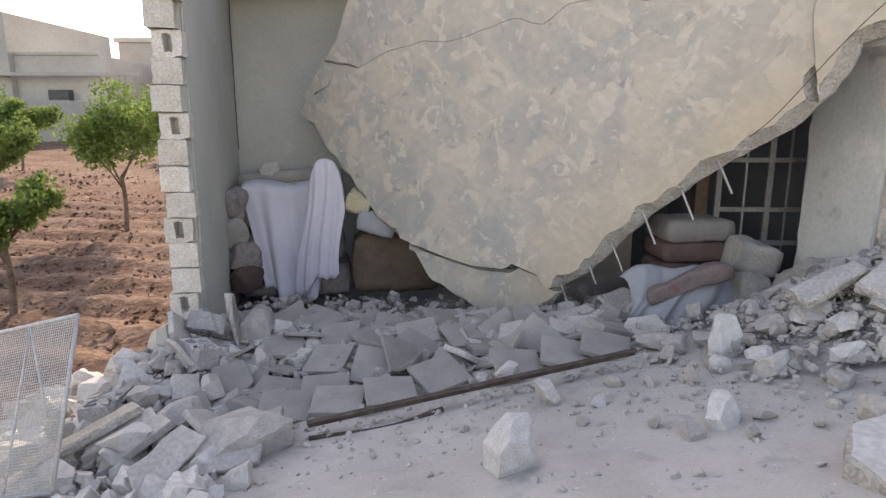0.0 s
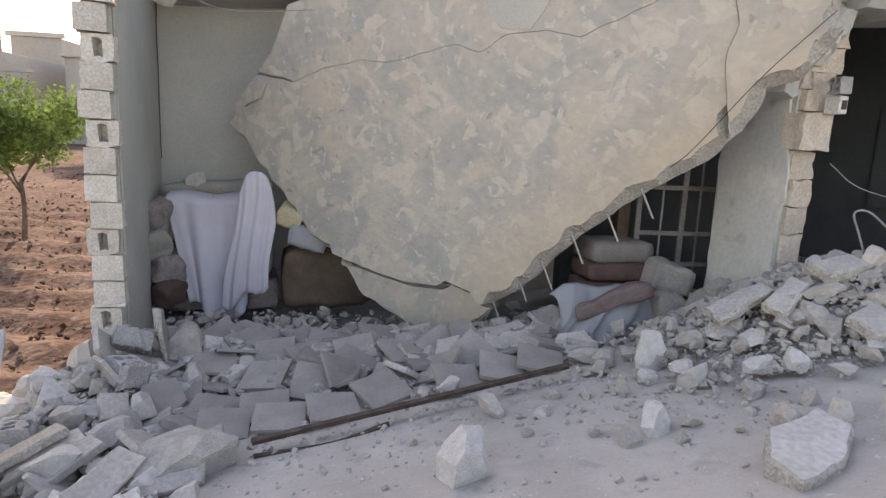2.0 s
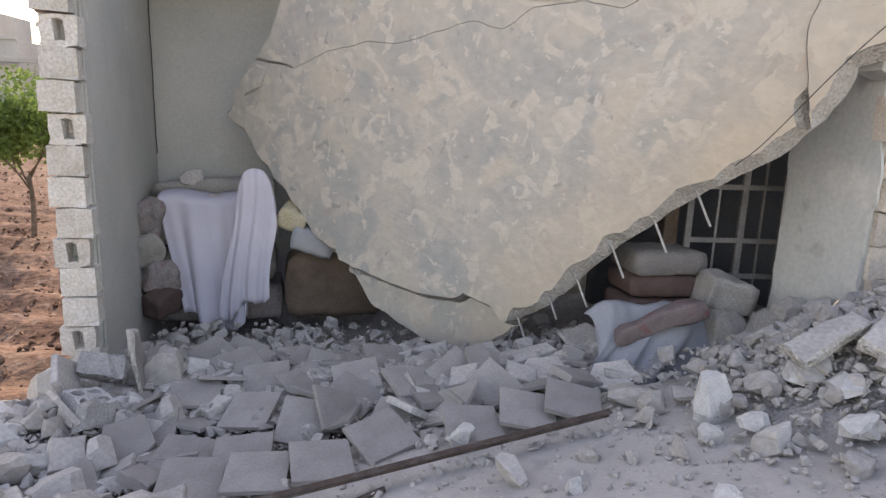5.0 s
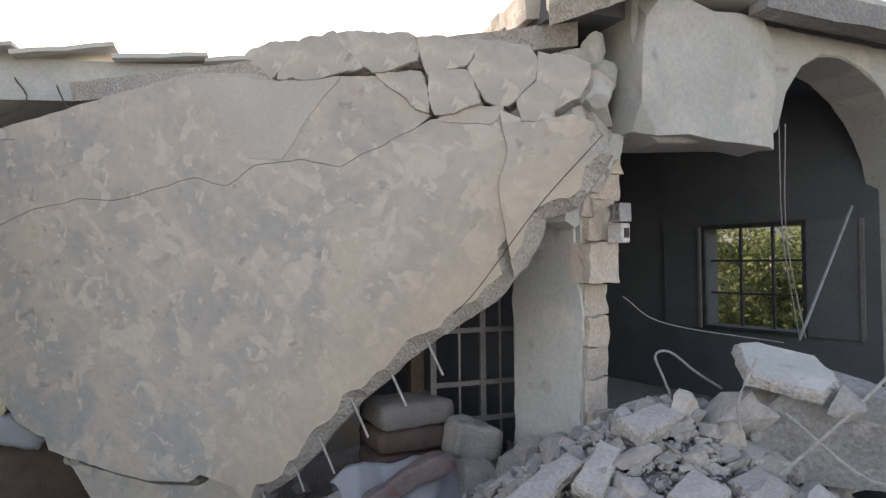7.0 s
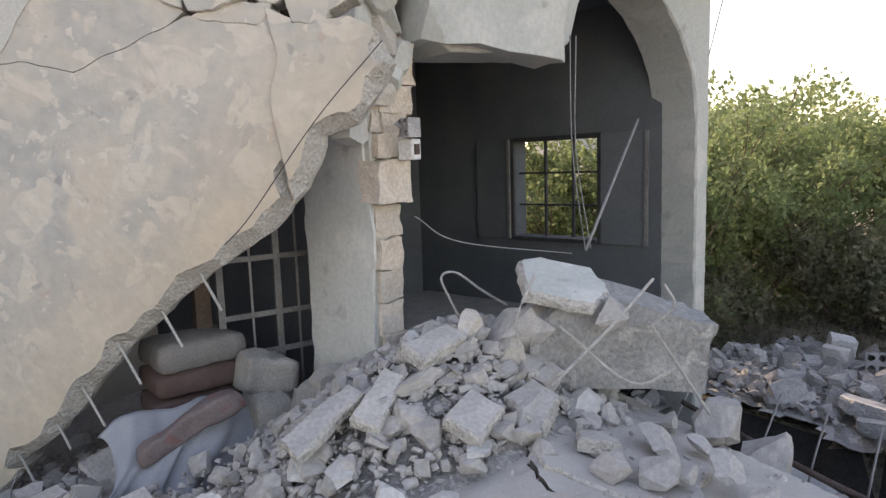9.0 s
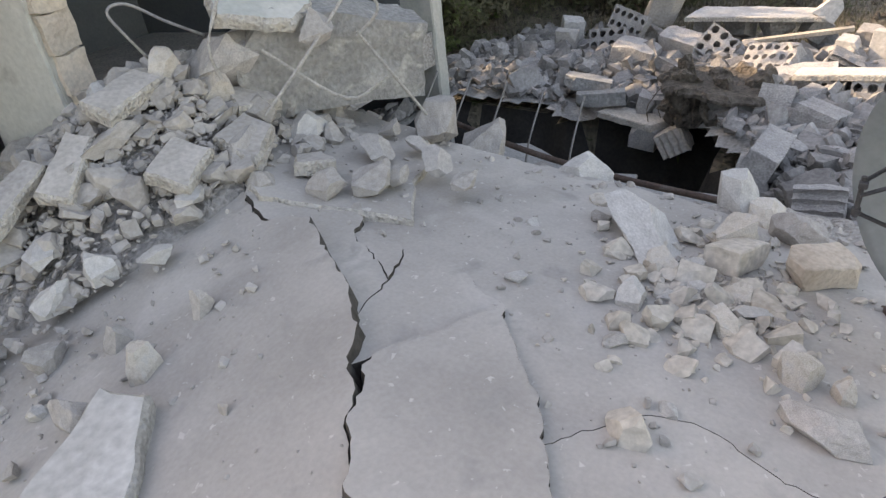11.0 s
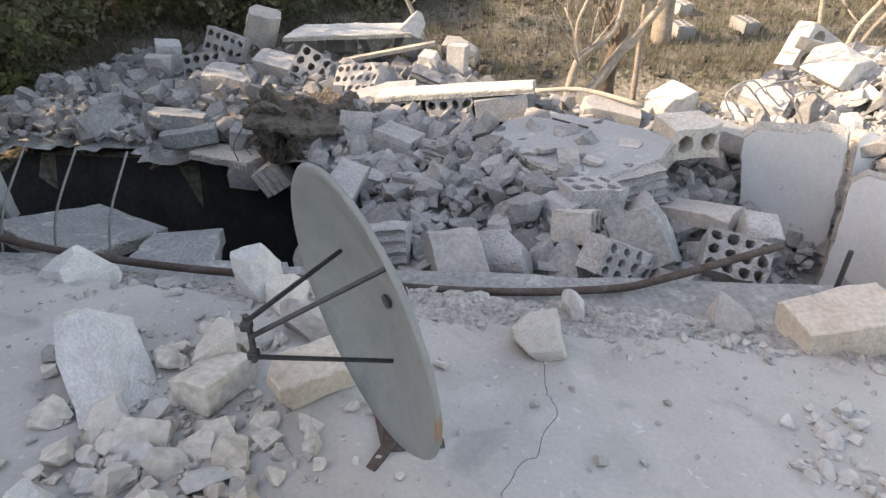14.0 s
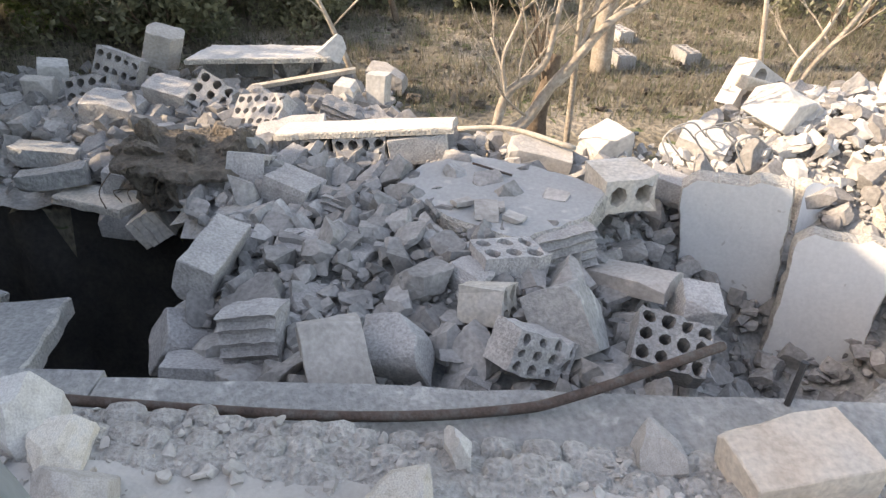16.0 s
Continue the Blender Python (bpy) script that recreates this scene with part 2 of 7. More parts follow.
M_WINDARK = mat("dark_window", [(0.04, 0.045, 0.05), (0.07, 0.075, 0.08)], 2, 0.3, 0.0, 6)
M_CABLE = mat("grey_cable", [(0.22, 0.22, 0.225), (0.30, 0.30, 0.30)], 9, 0.6, 0.0, 50)
M_WHITECABLE = mat("white_conduit", [(0.55, 0.55, 0.55), (0.62, 0.62, 0.61)], 9, 0.6, 0.0, 50)
M_GATE = mat("weathered_zinc", [(0.42, 0.42, 0.41), (0.52, 0.51, 0.49)], 6, 0.6, 0.2, 60, metal=0.3)
M_PLANK = mat("dusty_wood", [(0.36, 0.31, 0.25), (0.50, 0.45, 0.38)], 6, 0.9, 0.4, 60, local=True)


for m in (M_LEAF, M_TALL, M_BUSH, M_DRY):
    # thin leaves let some light through
    nt = m.node_tree
    base, out = nt.nodes["Principled BSDF"], nt.nodes["Material Output"]
    thin, both = nt.nodes.new("ShaderNodeBsdfTranslucent"), nt.nodes.new("ShaderNodeMixShader")
    nt.links.new(base.inputs["Base Color"].links[0].from_socket, thin.inputs["Color"])
    both.inputs[0].default_value = 0.45
    nt.links.new(base.outputs[0], both.inputs[1])
    nt.links.new(thin.outputs[0], both.inputs[2])
    nt.links.new(both.outputs[0], out.inputs["Surface"])

# ---------------------------------------------------------------- mesh helpers
from mathutils.geometry import tessellate_polygon
RNG = random.Random(7)


def mesh_from(name, bm, material, smooth=False):
    bmesh.ops.recalc_face_normals(bm, faces=bm.faces)
    me = bpy.data.meshes.new(name)
    bm.to_mesh(me)
    bm.free()
    for m in material if isinstance(material, (list, tuple)) else (material,):
        me.materials.append(m)
    if smooth:
        for p in me.polygons:
            p.use_smooth = True
    return me


def thing(name, label, category, group="", kind="", at=None):
    ob = new(name)
    ob.empty_display_size = 0.1
    if at is not None:
        ob.matrix_world = at
    return tagged(ob, label, category, group, kind)


def part(name, bm, material, parent, label="", smooth=False, at=None):
    ob = new(name, mesh_from(name, bm, material, smooth))
    ob.parent = parent
    if at is not None:
        ob.matrix_local = at
    if label:
        ob["label"] = label
    return ob


def solid(name, bm, material, label, category, group="", kind="", smooth=False, at=None):
    ob = new(name, mesh_from(name, bm, material, smooth))
    if at is not None:
        ob.matrix_world = at
    return tagged(ob, label, category, group, kind)


def box(bm, lo, hi, m=None):
    vs = [Vector((x, y, z)) for x in (lo[0], hi[0]) for y in (lo[1], hi[1]) for z in (lo[2], hi[2])]
    vs = [bm.verts.new(m @ v if m is not None else v) for v in vs]
    for f in ((0, 1, 3, 2), (4, 6, 7, 5), (0, 4, 5, 1), (2, 3, 7, 6), (0, 2, 6, 4), (1, 5, 7, 3)):
        bm.faces.new([vs[i] for i in f])
    return vs


def box_bm(lo, hi, bevel=0.0, m=None):
    bm = bmesh.new()
    box(bm, lo, hi, m)
    if bevel:
        bmesh.ops.bevel(bm, geom=list(bm.edges), offset=bevel, segments=2, affect="EDGES", profile=0.6)
    return bm


def rough_box(lo, hi, cuts=5, amount=0.012, seed=0.0, freq=6.0):
    """A box with worn, uneven faces."""
    bm = box_bm(lo, hi)
    bmesh.ops.subdivide_edges(bm, edges=list(bm.edges), cuts=cuts, use_grid_fill=True)
    for v in bm.verts:
        p = v.co * freq + Vector((seed, seed * 1.7, 0))
        v.co += noise.noise_vector(p) * amount
    return bm


def tube(bm, pts, r0, r1=None, sides=7, close=True):
    """A round bar along the points, tapering from r0 to r1."""
    r1 = r0 if r1 is None else r1
    pts = [Vector(p) for p in pts]
    rings = []
    up = Vector((0.31, 0.17, 0.94))
    for i, p in enumerate(pts):
        d = (pts[min(i + 1, len(pts) - 1)] - pts[max(i - 1, 0)]).normalized()
        a = d.cross(up)
        if a.length < 0.1:
            a = d.cross(Vector((1, 0, 0)))
        a.normalize()
        b = d.cross(a)
        r = r0 + (r1 - r0) * i / (len(pts) - 1)
        rings.append([bm.verts.new(p + (a * math.cos(k * math.tau / sides) + b * math.sin(k * math.tau / sides)) * r) for k in range(sides)])
    for q, s in zip(rings, rings[1:]):
        for k in range(sides):
            bm.faces.new((q[k], q[(k + 1) % sides], s[(k + 1) % sides], s[k]))
    if close:
        bm.faces.new(rings[0])
        bm.faces.new(list(reversed(rings[-1])))


def tube_bm(points, r, steps=5):
    bm = bmesh.new()
    tube(bm, bent(points, steps), r)
    return bm


def bent(points, steps=6):
    """A smooth line through the points."""
    pts = [Vector(p) for p in points]
    pts = [2 * pts[0] - pts[1]] + pts + [2 * pts[-1] - pts[-2]]
    out = []
    for i in range(1, len(pts) - 2):
        p0, p1, p2, p3 = pts[i - 1:i + 3]
        for k in range(steps):
            t = k / steps
            out.append(0.5 * ((2 * p1) + (p2 - p0) * t + (2 * p0 - 5 * p1 + 4 * p2 - p3) * t * t + (3 * p1 - p0 - 3 * p2 + p3) * t ** 3))
    out.append(pts[-2])
    return out


def jagged(outline, step=0.07, amount=0.02, seed=0.0):
    """A closed outline with broken, uneven edges."""
    out = []
    n = len(outline)
    for i in range(n):
        a, b = Vector(outline[i]), Vector(outline[(i + 1) % n])
        k = max(1, int((b - a).length / step))
        for j in range(k):
            p = a + (b - a) * (j / k)
            v = noise.noise_vector(Vector((p.x * 7 + seed, p.y * 7, seed))) * amount + noise.noise_vector(Vector((p.x * 23, p.y * 23, seed))) * amount * 0.6
            out.append(Vector((p.x + v.x, p.y + v.y)))
    return out


def inset(loop, d):
    """The outline drawn in by d on every side (counter-clockwise outlines)."""
    area = sum(loop[i].x * loop[(i + 1) % len(loop)].y - loop[(i + 1) % len(loop)].x * loop[i].y for i in range(len(loop)))
    s = 1 if area > 0 else -1
    out = []
    for i in range(len(loop)):
        a, b, c = loop[i - 1], loop[i], loop[(i + 1) % len(loop)]
        e = (c - a)
        if e.length < 1e-6:
            out.append(b.copy())
            continue
        e.normalize()
        out.append(b + Vector((-e.y, e.x)) * d * s)
    return out


def slab_bm(outline, thick, gap=0.004, chamfer=0.0, step=0.07, amount=0.02, seed=0.0, broken=1, where=None):
    """A plate in the xy plane with its face up at z = 0 and rough broken sides (material index broken); where() picks the chamfered stretch."""
    bm = bmesh.new()
    base = inset(jagged(outline, step, amount, seed), gap)
    cut = inset(base, 1.0)
    loops = []
    for level in range(3):
        lp = []
        for i, p in enumerate(base):
            c = chamfer * (1.0 + 0.7 * noise.noise(Vector((p.x * 6, p.y * 6, seed)))) if chamfer and (where is None or where(p)) else 0.0015
            q = p + (cut[i] - p) * c if level == 0 else p
            z = (0.0, -min(thick * 0.6, c * 1.1), -thick)[level]
            w = noise.noise(Vector((p.x * 11, p.y * 11, z * 9 + seed))) * (min(0.02, c) if level else 0.0)
            lp.append(bm.verts.new((q.x + w, q.y + w * 0.5, z)))
        loops.append(lp)
    n = len(base)
    for lp, mi in ((loops[0], 0), (loops[-1], broken)):
        for t in tessellate_polygon([[v.co.copy() for v in lp]]):
            f = bm.faces.new([lp[k] for k in t])
            f.material_index = mi
    for q, s in zip(loops, loops[1:]):
        for i in range(n):
            f = bm.faces.new((q[i], s[i], s[(i + 1) % n], q[(i + 1) % n]))
            f.material_index = broken
    return bm


def hull_bm(seed, n=16, rough=0.0, flat=1.0, cuts=2):
    """A broken stone of about unit size with flat facets."""
    r = random.Random(seed)
    bm = bmesh.new()
    for _ in range(n):
        p = [r.uniform(-1, 1) for _ in range(3)]
        k = r.randrange(3)
        p[k] = math.copysign(r.uniform(0.72, 1.0), p[k])
        bm.verts.new((p[0] * 0.5, p[1] * 0.5, p[2] * 0.5 * flat))
    res = bmesh.ops.convex_hull(bm, input=bm.verts)
    bmesh.ops.delete(bm, geom=[v for v in bm.verts if not v.link_faces], context="VERTS")
    if rough:
        bmesh.ops.subdivide_edges(bm, edges=list(bm.edges), cuts=cuts, use_grid_fill=True)
        for v in bm.verts:
            v.co += noise.noise_vector(v.co * 5 + Vector((seed, 0, 0))) * rough + noise.noise_vector(v.co * 13 + Vector((0, seed, 0))) * rough * 0.6
    return bm


def chunk_bm(seed, dims=(1, 1, 1), cuts=5, depth=0.3, worn=0.02, rough=0.0):
    """A block with corners and edges knocked off along flat breaks, its edges slightly worn."""
    r = random.Random(seed)
    bm = box_bm(tuple(-0.5 * d for d in dims), tuple(0.5 * d for d in dims))
    for _ in range(cuts):
        n = Vector([r.uniform(0.15, 1) * r.choice((-1, 1)) / d for d in dims])
        n[r.randrange(3)] *= r.choice((0.1, 0.6, 1.0))
        n.normalize()
        reach = max(v.co.dot(n) for v in bm.verts)
        geom = list(bm.verts) + list(bm.edges) + list(bm.faces)
        bmesh.ops.bisect_plane(bm, geom=geom, plane_co=n * reach * (1 - depth * r.uniform(0.3, 1)), plane_no=n, clear_outer=True)
        bmesh.ops.holes_fill(bm, edges=[e for e in bm.edges if len(e.link_faces) == 1])
    size = min(dims)
    if worn:
        bmesh.ops.bevel(bm, geom=list(bm.edges), offset=worn * size, segments=1, affect="EDGES", clamp_overlap=True)
    if rough:
        bmesh.ops.triangulate(bm, faces=list(bm.faces))
        for _ in range(2):
            bmesh.ops.subdivide_edges(bm, edges=[e for e in bm.edges if e.calc_length() > 0.2 * max(dims)], cuts=1)
            bmesh.ops.triangulate(bm, faces=[f for f in bm.faces if len(f.verts) > 3])
        for v in bm.verts:
            p = v.co / max(dims)
            v.co += (noise.noise_vector(p * 4 + Vector((seed, 0, 0))) + 0.7 * noise.noise_vector(p * 11 + Vector((0, seed, 0)))) * rough * max(dims)
    return bm


# ---------------------------------------------------------------- the lie of the land
def west_yard(x, y):
    return -0.222 + 0.18 * (x - 0.39) - 0.137 * (y - 3.19)


def east_yard(x, y):
    return 0.09 - 0.17 * (x - 2.9) + 0.08 * (y - 1)


def yard(x, y):
    return min(west_yard(x, y), east_yard(x, y))


def bump(x, y, cx, cy, rx, ry, h):
    return h * math.exp(-((x - cx) / rx) ** 2 - ((y - cy) / ry) ** 2)


def step01(a, b, v):
    t = min(1, max(0, (v - a) / (b - a)))
    return t * t * (3 - 2 * t)


def garden(x, y):
    west = -1.12 + 0.052 * min(28, max(0, y - 5.5))
    east = -0.98 + 0.03 * min(40, max(0, x - 9.5))
    k = step01(-2, 5, x)
    return west * (1 - k) + east * k + 0.05 * noise.noise(Vector((x * 0.5, y * 0.5, 3)))


def east_rubble(x, y):
    """Top of the heap beyond the yard's edge."""
    z = -0.72 + bump(x, y, 5.6, -0.6, 1.1, 1.4, 0.18) + bump(x, y, 7.0, 1.2, 1.3, 1.2, 0.14) + bump(x, y, 7.5, -3.5, 1.6, 1.2, 0.4) - 0.25 * step01(7.5, 9.6, x) - bump(x, y, 5.7, -2.4, 0.95, 0.95, 1.0) - bump(x, y, 6.6, 2.6, 0.8, 1.0, 0.16)
    return z + 0.10 * noise.noise(Vector((x * 1.3, y * 1.3, 0)))


def field_end(y):
    """How far the rubble reaches from the yard."""
    return 9.35 - 2.1 * step01(0.9, -0.3, y) + 0.85 * step01(-2.3, -2.9, y)


def pit(x, y):
    return step01(0.55, 0.95, y + 0.25 * noise.noise(Vector((x * 2, y * 2, 5))) - 0.35 * (x - 4.4)) * step01(6.75, 6.5, x + 0.25 * noise.noise(Vector((y * 2, 1, 5))) - 0.25 * step01(1.9, 1.4, y)) * step01(4.1, 3.8, y) * step01(4.25, 4.4, x)


def land(x, y):
    """Height of the bare ground."""
    g = garden(x, y)
    inside = step01(-2.75, -2.25, x - 0.16 * (4.8 - min(y, 7.5)) * 0.6) * step01(4.75, 4.3, x) * step01(8.3, 7.6, y)
    y_low = max(-0.78, yard(x, y) - 0.14)
    z = g * (1 - inside) + y_low * inside
    z -= 1.45 * pit(x, y) + bump(x, y, 5.7, -2.35, 0.9, 0.95, 0.8)
    return z


def top(x, y):
    """Height of the surface on which loose things lie."""
    z = max(-0.62, yard(x, y)) if x < 4.3 else max(land(x, y), east_rubble(x, y) - 1.6 * pit(x, y))
    if x < -2.2:
        z = land(x, y)
    if 3.8 < x < 4.3:
        z -= 0.13 * step01(0.5, 1.6, y) * step01(3.82, 4.0, x) + 0.05 * step01(3.9, 4.15, x)
    return z + pile(x, y)


def pile(x, y):
    """Rubble heaped on the yard."""
    p = bump(x, y, 2.95, 3.45, 0.85, 0.62, 0.36) + bump(x, y, 2.35, 3.3, 0.6, 0.5, 0.12)
    p += bump(x, y, -0.9, 4.7, 1.3, 0.75, 0.17) + bump(x, y, 0.6, 4.6, 1.0, 0.5, 0.03)
    p += bump(x, y, -1.9, 4.0, 0.45, 0.6, 0.22)
    return p


def spaced(lo, hi, core_lo, core_hi, fine, growth=1.25):
    """Grid lines, fine in the core and ever wider beyond."""
    v = list(np.arange(core_lo, core_hi + fine / 2, fine))
    s = fine
    while v[-1] < hi:
        s *= growth
        v.append(v[-1] + s)
    s = fine
    while v[0] > lo:
        s *= growth
        v.insert(0, v[0] - s)
    return v


def sheet(name, xs, ys, height, material, label, kind, category="ground", index=None, keep=None):
    verts = [(x, y, height(x, y)) for y in ys for x in xs]
    w = len(xs)
    faces, idx = [], []
    for j in range(len(ys) - 1):
        for i in range(w - 1):
            cx, cy = (xs[i] + xs[i + 1]) / 2, (ys[j] + ys[j + 1]) / 2
            if keep and not keep(cx, cy):
                continue
            faces.append((j * w + i, j * w + i + 1, (j + 1) * w + i + 1, (j + 1) * w + i))
            idx.append(index(cx, cy) if index else 0)
    me = bpy.data.meshes.new(name)
    me.from_pydata(verts, [], faces)
    for m in material:
        me.materials.append(m)
    me.polygons.foreach_set("material_index", idx)
    me.polygons.foreach_set("use_smooth", [True] * len(faces))
    return tagged(new(name, me), label, category, "", kind)


def land_rows(x, y):
    z = land(x, y)
    if x < -2.4 or y > 8.5:
        if y < 40 and x < 3:
            z += 0.045 * math.sin((y + 0.15 * x) * 7.5) * step01(-2.4, -3.2, x) + 0.05 * noise.noise(Vector((x * 2.3, y * 2.3, 0)))
    return z


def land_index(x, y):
    # faces inside the pit get the painted shade
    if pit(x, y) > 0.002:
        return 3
    if -2.6 < x < 4.5 and y < 8.2:
        return 2
    return 0 if x < 3.0 and y > -2 else 1


sheet("ground", spaced(-600, 600, -7, 12, 0.13), spaced(-600, 600, -4.5, 14, 0.13), land_rows, [M_SOIL, M_SCRUB, M_DUST, M_PITSHADE], "ploughed red soil and dry scrub ground round the house", "structure", index=land_index)

# heaped fine rubble over the yard and beyond its edge
sheet("rubble_bed", list(np.arange(-2.5, 4.3, 0.09)), list(np.arange(2.5, 6.6, 0.09)), lambda x, y: top(x, y) - 0.035 + 0.03 * noise.noise(Vector((x * 5, y * 5, 2))) - 0.2 * step01(0.06, 0.02, pile(x, y)), [M_DUST], "grey bed of fine crushed concrete rubble", "stuff", "rubble", keep=lambda x, y: pile(x, y) > 0.02)
sheet("rubble_bed", list(np.arange(4.4, 9.9, 0.1)), list(np.arange(-5.5, 4.5, 0.1)), lambda x, y: east_rubble(x, y) - 0.06 + 0.07 * noise.noise(Vector((x * 4, y * 4, 2))) - 0.6 * step01(-0.2, 0.5, x - field_end(y)), [M_CONC], "grey bed of crushed concrete rubble beyond the yard", "stuff", "rubble", keep=lambda x, y: pit(x, y) < 0.35)

# ---------------------------------------------------------------- yard paving, split by the fold and its cracks
def plane_pose(fn, cx, cy):
    """A frame on a sloping plane: local x along world x, z its normal."""
    ex = Vector((1, 0, fn(cx + 1, cy) - fn(cx, cy))).normalized()
    ey0 = Vector((0, 1, fn(cx, cy + 1) - fn(cx, cy)))
    n = ex.cross(ey0).normalized()
    ey = n.cross(ex)
    m = Matrix((ex, ey, n)).transposed().to_4x4()
    m.translation = (cx, cy, fn(cx, cy))
    return m


paving = thing("pavement", "cracked dusty grey concrete yard slab, folded and broken", "pavement", kind="structure")
FOLD = [(0.9, -4.6), (1.25, -1.0), (1.52, 0.6), (1.74, 1.25), (1.97, 1.38), (2.08, 1.49), (2.27, 1.63), (2.42, 1.89), (2.58, 2.09), (2.53, 2.3), (2.73, 2.68), (2.95, 3.3)]


def paving_piece(outline, fn, lift=0.0, gap=0.004, seed=0.0, amount=0.012, tip=(0, 0)):
    cx = sum(p[0] for p in outline) / len(outline)
    cy = sum(p[1] for p in outline) / len(outline)
    m = plane_pose(fn, cx, cy) @ pose(0, 0, lift, tip[0], tip[1], 0)
    world_loop = jagged(outline, 0.024, 0.032, 1.0)
    back = m.inverted()
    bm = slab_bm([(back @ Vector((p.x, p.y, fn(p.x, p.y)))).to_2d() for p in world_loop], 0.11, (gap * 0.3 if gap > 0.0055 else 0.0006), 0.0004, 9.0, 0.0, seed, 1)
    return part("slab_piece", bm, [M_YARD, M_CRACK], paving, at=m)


# the outer pieces run on unseen to y = -9, added to bounce sunlight
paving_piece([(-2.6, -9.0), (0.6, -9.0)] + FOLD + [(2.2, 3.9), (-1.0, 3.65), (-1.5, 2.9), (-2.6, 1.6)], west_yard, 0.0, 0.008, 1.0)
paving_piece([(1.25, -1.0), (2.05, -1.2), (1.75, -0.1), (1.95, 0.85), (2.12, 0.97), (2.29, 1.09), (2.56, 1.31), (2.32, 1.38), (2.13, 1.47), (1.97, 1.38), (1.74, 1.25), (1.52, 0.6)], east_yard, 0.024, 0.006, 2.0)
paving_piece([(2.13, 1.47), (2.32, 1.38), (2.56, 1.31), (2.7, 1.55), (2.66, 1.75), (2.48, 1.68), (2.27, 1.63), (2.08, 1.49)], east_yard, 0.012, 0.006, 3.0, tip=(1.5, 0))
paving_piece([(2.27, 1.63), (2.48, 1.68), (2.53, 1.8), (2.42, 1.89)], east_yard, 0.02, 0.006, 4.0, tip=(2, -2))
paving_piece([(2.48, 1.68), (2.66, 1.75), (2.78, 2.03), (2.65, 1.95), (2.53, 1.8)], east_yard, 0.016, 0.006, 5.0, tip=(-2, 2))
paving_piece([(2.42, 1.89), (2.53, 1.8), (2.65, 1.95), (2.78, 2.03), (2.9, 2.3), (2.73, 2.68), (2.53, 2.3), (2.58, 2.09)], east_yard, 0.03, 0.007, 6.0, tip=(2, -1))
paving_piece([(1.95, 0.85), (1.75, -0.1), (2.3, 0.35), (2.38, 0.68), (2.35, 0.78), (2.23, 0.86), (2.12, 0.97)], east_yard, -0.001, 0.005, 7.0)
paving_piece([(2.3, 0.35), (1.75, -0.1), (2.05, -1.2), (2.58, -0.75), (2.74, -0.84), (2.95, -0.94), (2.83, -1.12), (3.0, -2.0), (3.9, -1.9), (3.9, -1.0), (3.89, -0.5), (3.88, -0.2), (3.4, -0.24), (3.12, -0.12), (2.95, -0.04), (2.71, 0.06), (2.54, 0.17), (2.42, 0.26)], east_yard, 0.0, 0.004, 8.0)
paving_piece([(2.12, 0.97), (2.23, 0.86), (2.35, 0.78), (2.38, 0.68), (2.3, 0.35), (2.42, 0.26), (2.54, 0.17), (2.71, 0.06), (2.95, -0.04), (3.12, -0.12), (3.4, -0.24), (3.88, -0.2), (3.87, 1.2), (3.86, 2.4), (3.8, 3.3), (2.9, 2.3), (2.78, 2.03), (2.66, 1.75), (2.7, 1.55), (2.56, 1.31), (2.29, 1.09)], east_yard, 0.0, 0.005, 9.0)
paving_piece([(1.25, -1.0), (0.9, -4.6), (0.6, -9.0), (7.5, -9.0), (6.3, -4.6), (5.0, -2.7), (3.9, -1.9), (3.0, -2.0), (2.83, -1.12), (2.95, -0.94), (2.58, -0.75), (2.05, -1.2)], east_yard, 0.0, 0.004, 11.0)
# the lifted slab under the fallen beam
upper = [(2.62, 2.42), (2.88, 1.86), (3.05, 1.98), (3.5, 2.2), (3.85, 2.45), (3.8, 3.0), (3.0, 3.2)]
cx, cy = 3.2, 2.5
solid("broken_slab", slab_bm([(x - cx, y - cy) for x, y in upper], 0.1, 0.0, 0.01, 0.06, 0.025, 13.0), [M_YARD, M_BREAK], "lifted broken grey concrete slab covered with crumbs", "concrete slab", at=plane_pose(east_yard, cx, cy) @ pose(0, 0, 0.055, 3, 1, 0))

# yard edge: kerb wall of rough mortar along the drop
kerb = thing("wall_kerb", "rough mortared stone edge of the yard above the drop", "wall", kind="structure")
part("footing", rough_box((4.1, -1.9, -1.1), (4.35, 0.9, -0.29), 14, 0.012, 2.0, 6), M_CONC, kerb, "flat concrete ledge")
part("footing", rough_box((4.1, 0.9, -1.1), (4.37, 2.9, -0.292), 14, 0.012, 4.0, 6), M_CONC, kerb, "flat concrete ledge")


def mortar_top(x, y):
    r = 0.045 * noise.noise(Vector((x * 6, y * 6, 1))) + 0.03 * noise.noise(Vector((x * 17, y * 17, 4)))
    return east_yard(x, y) - 0.008 + 0.018 * step01(3.8, 3.9, x + 0.07 * noise.noise(Vector((y * 3.5, x * 3, 9)))) - 0.04 * step01(3.85, 4.1, x) + 0.7 * r * step01(3.82, 3.93, x) - 0.25 * step01(4.1, 4.16, x) - 0.13 * step01(0.5, 1.6, y) * step01(3.82, 4.0, x)


def far_mortar(x, y):
    return east_yard(x, y) - 0.03 + 0.05 * noise.noise(Vector((x * 5, y * 5, 6))) + 0.03 * noise.noise(Vector((x * 15, y * 15, 2))) - 0.6 * step01(-0.06, 0.1, x - 4.22 + 0.8 * (y + 1.5))


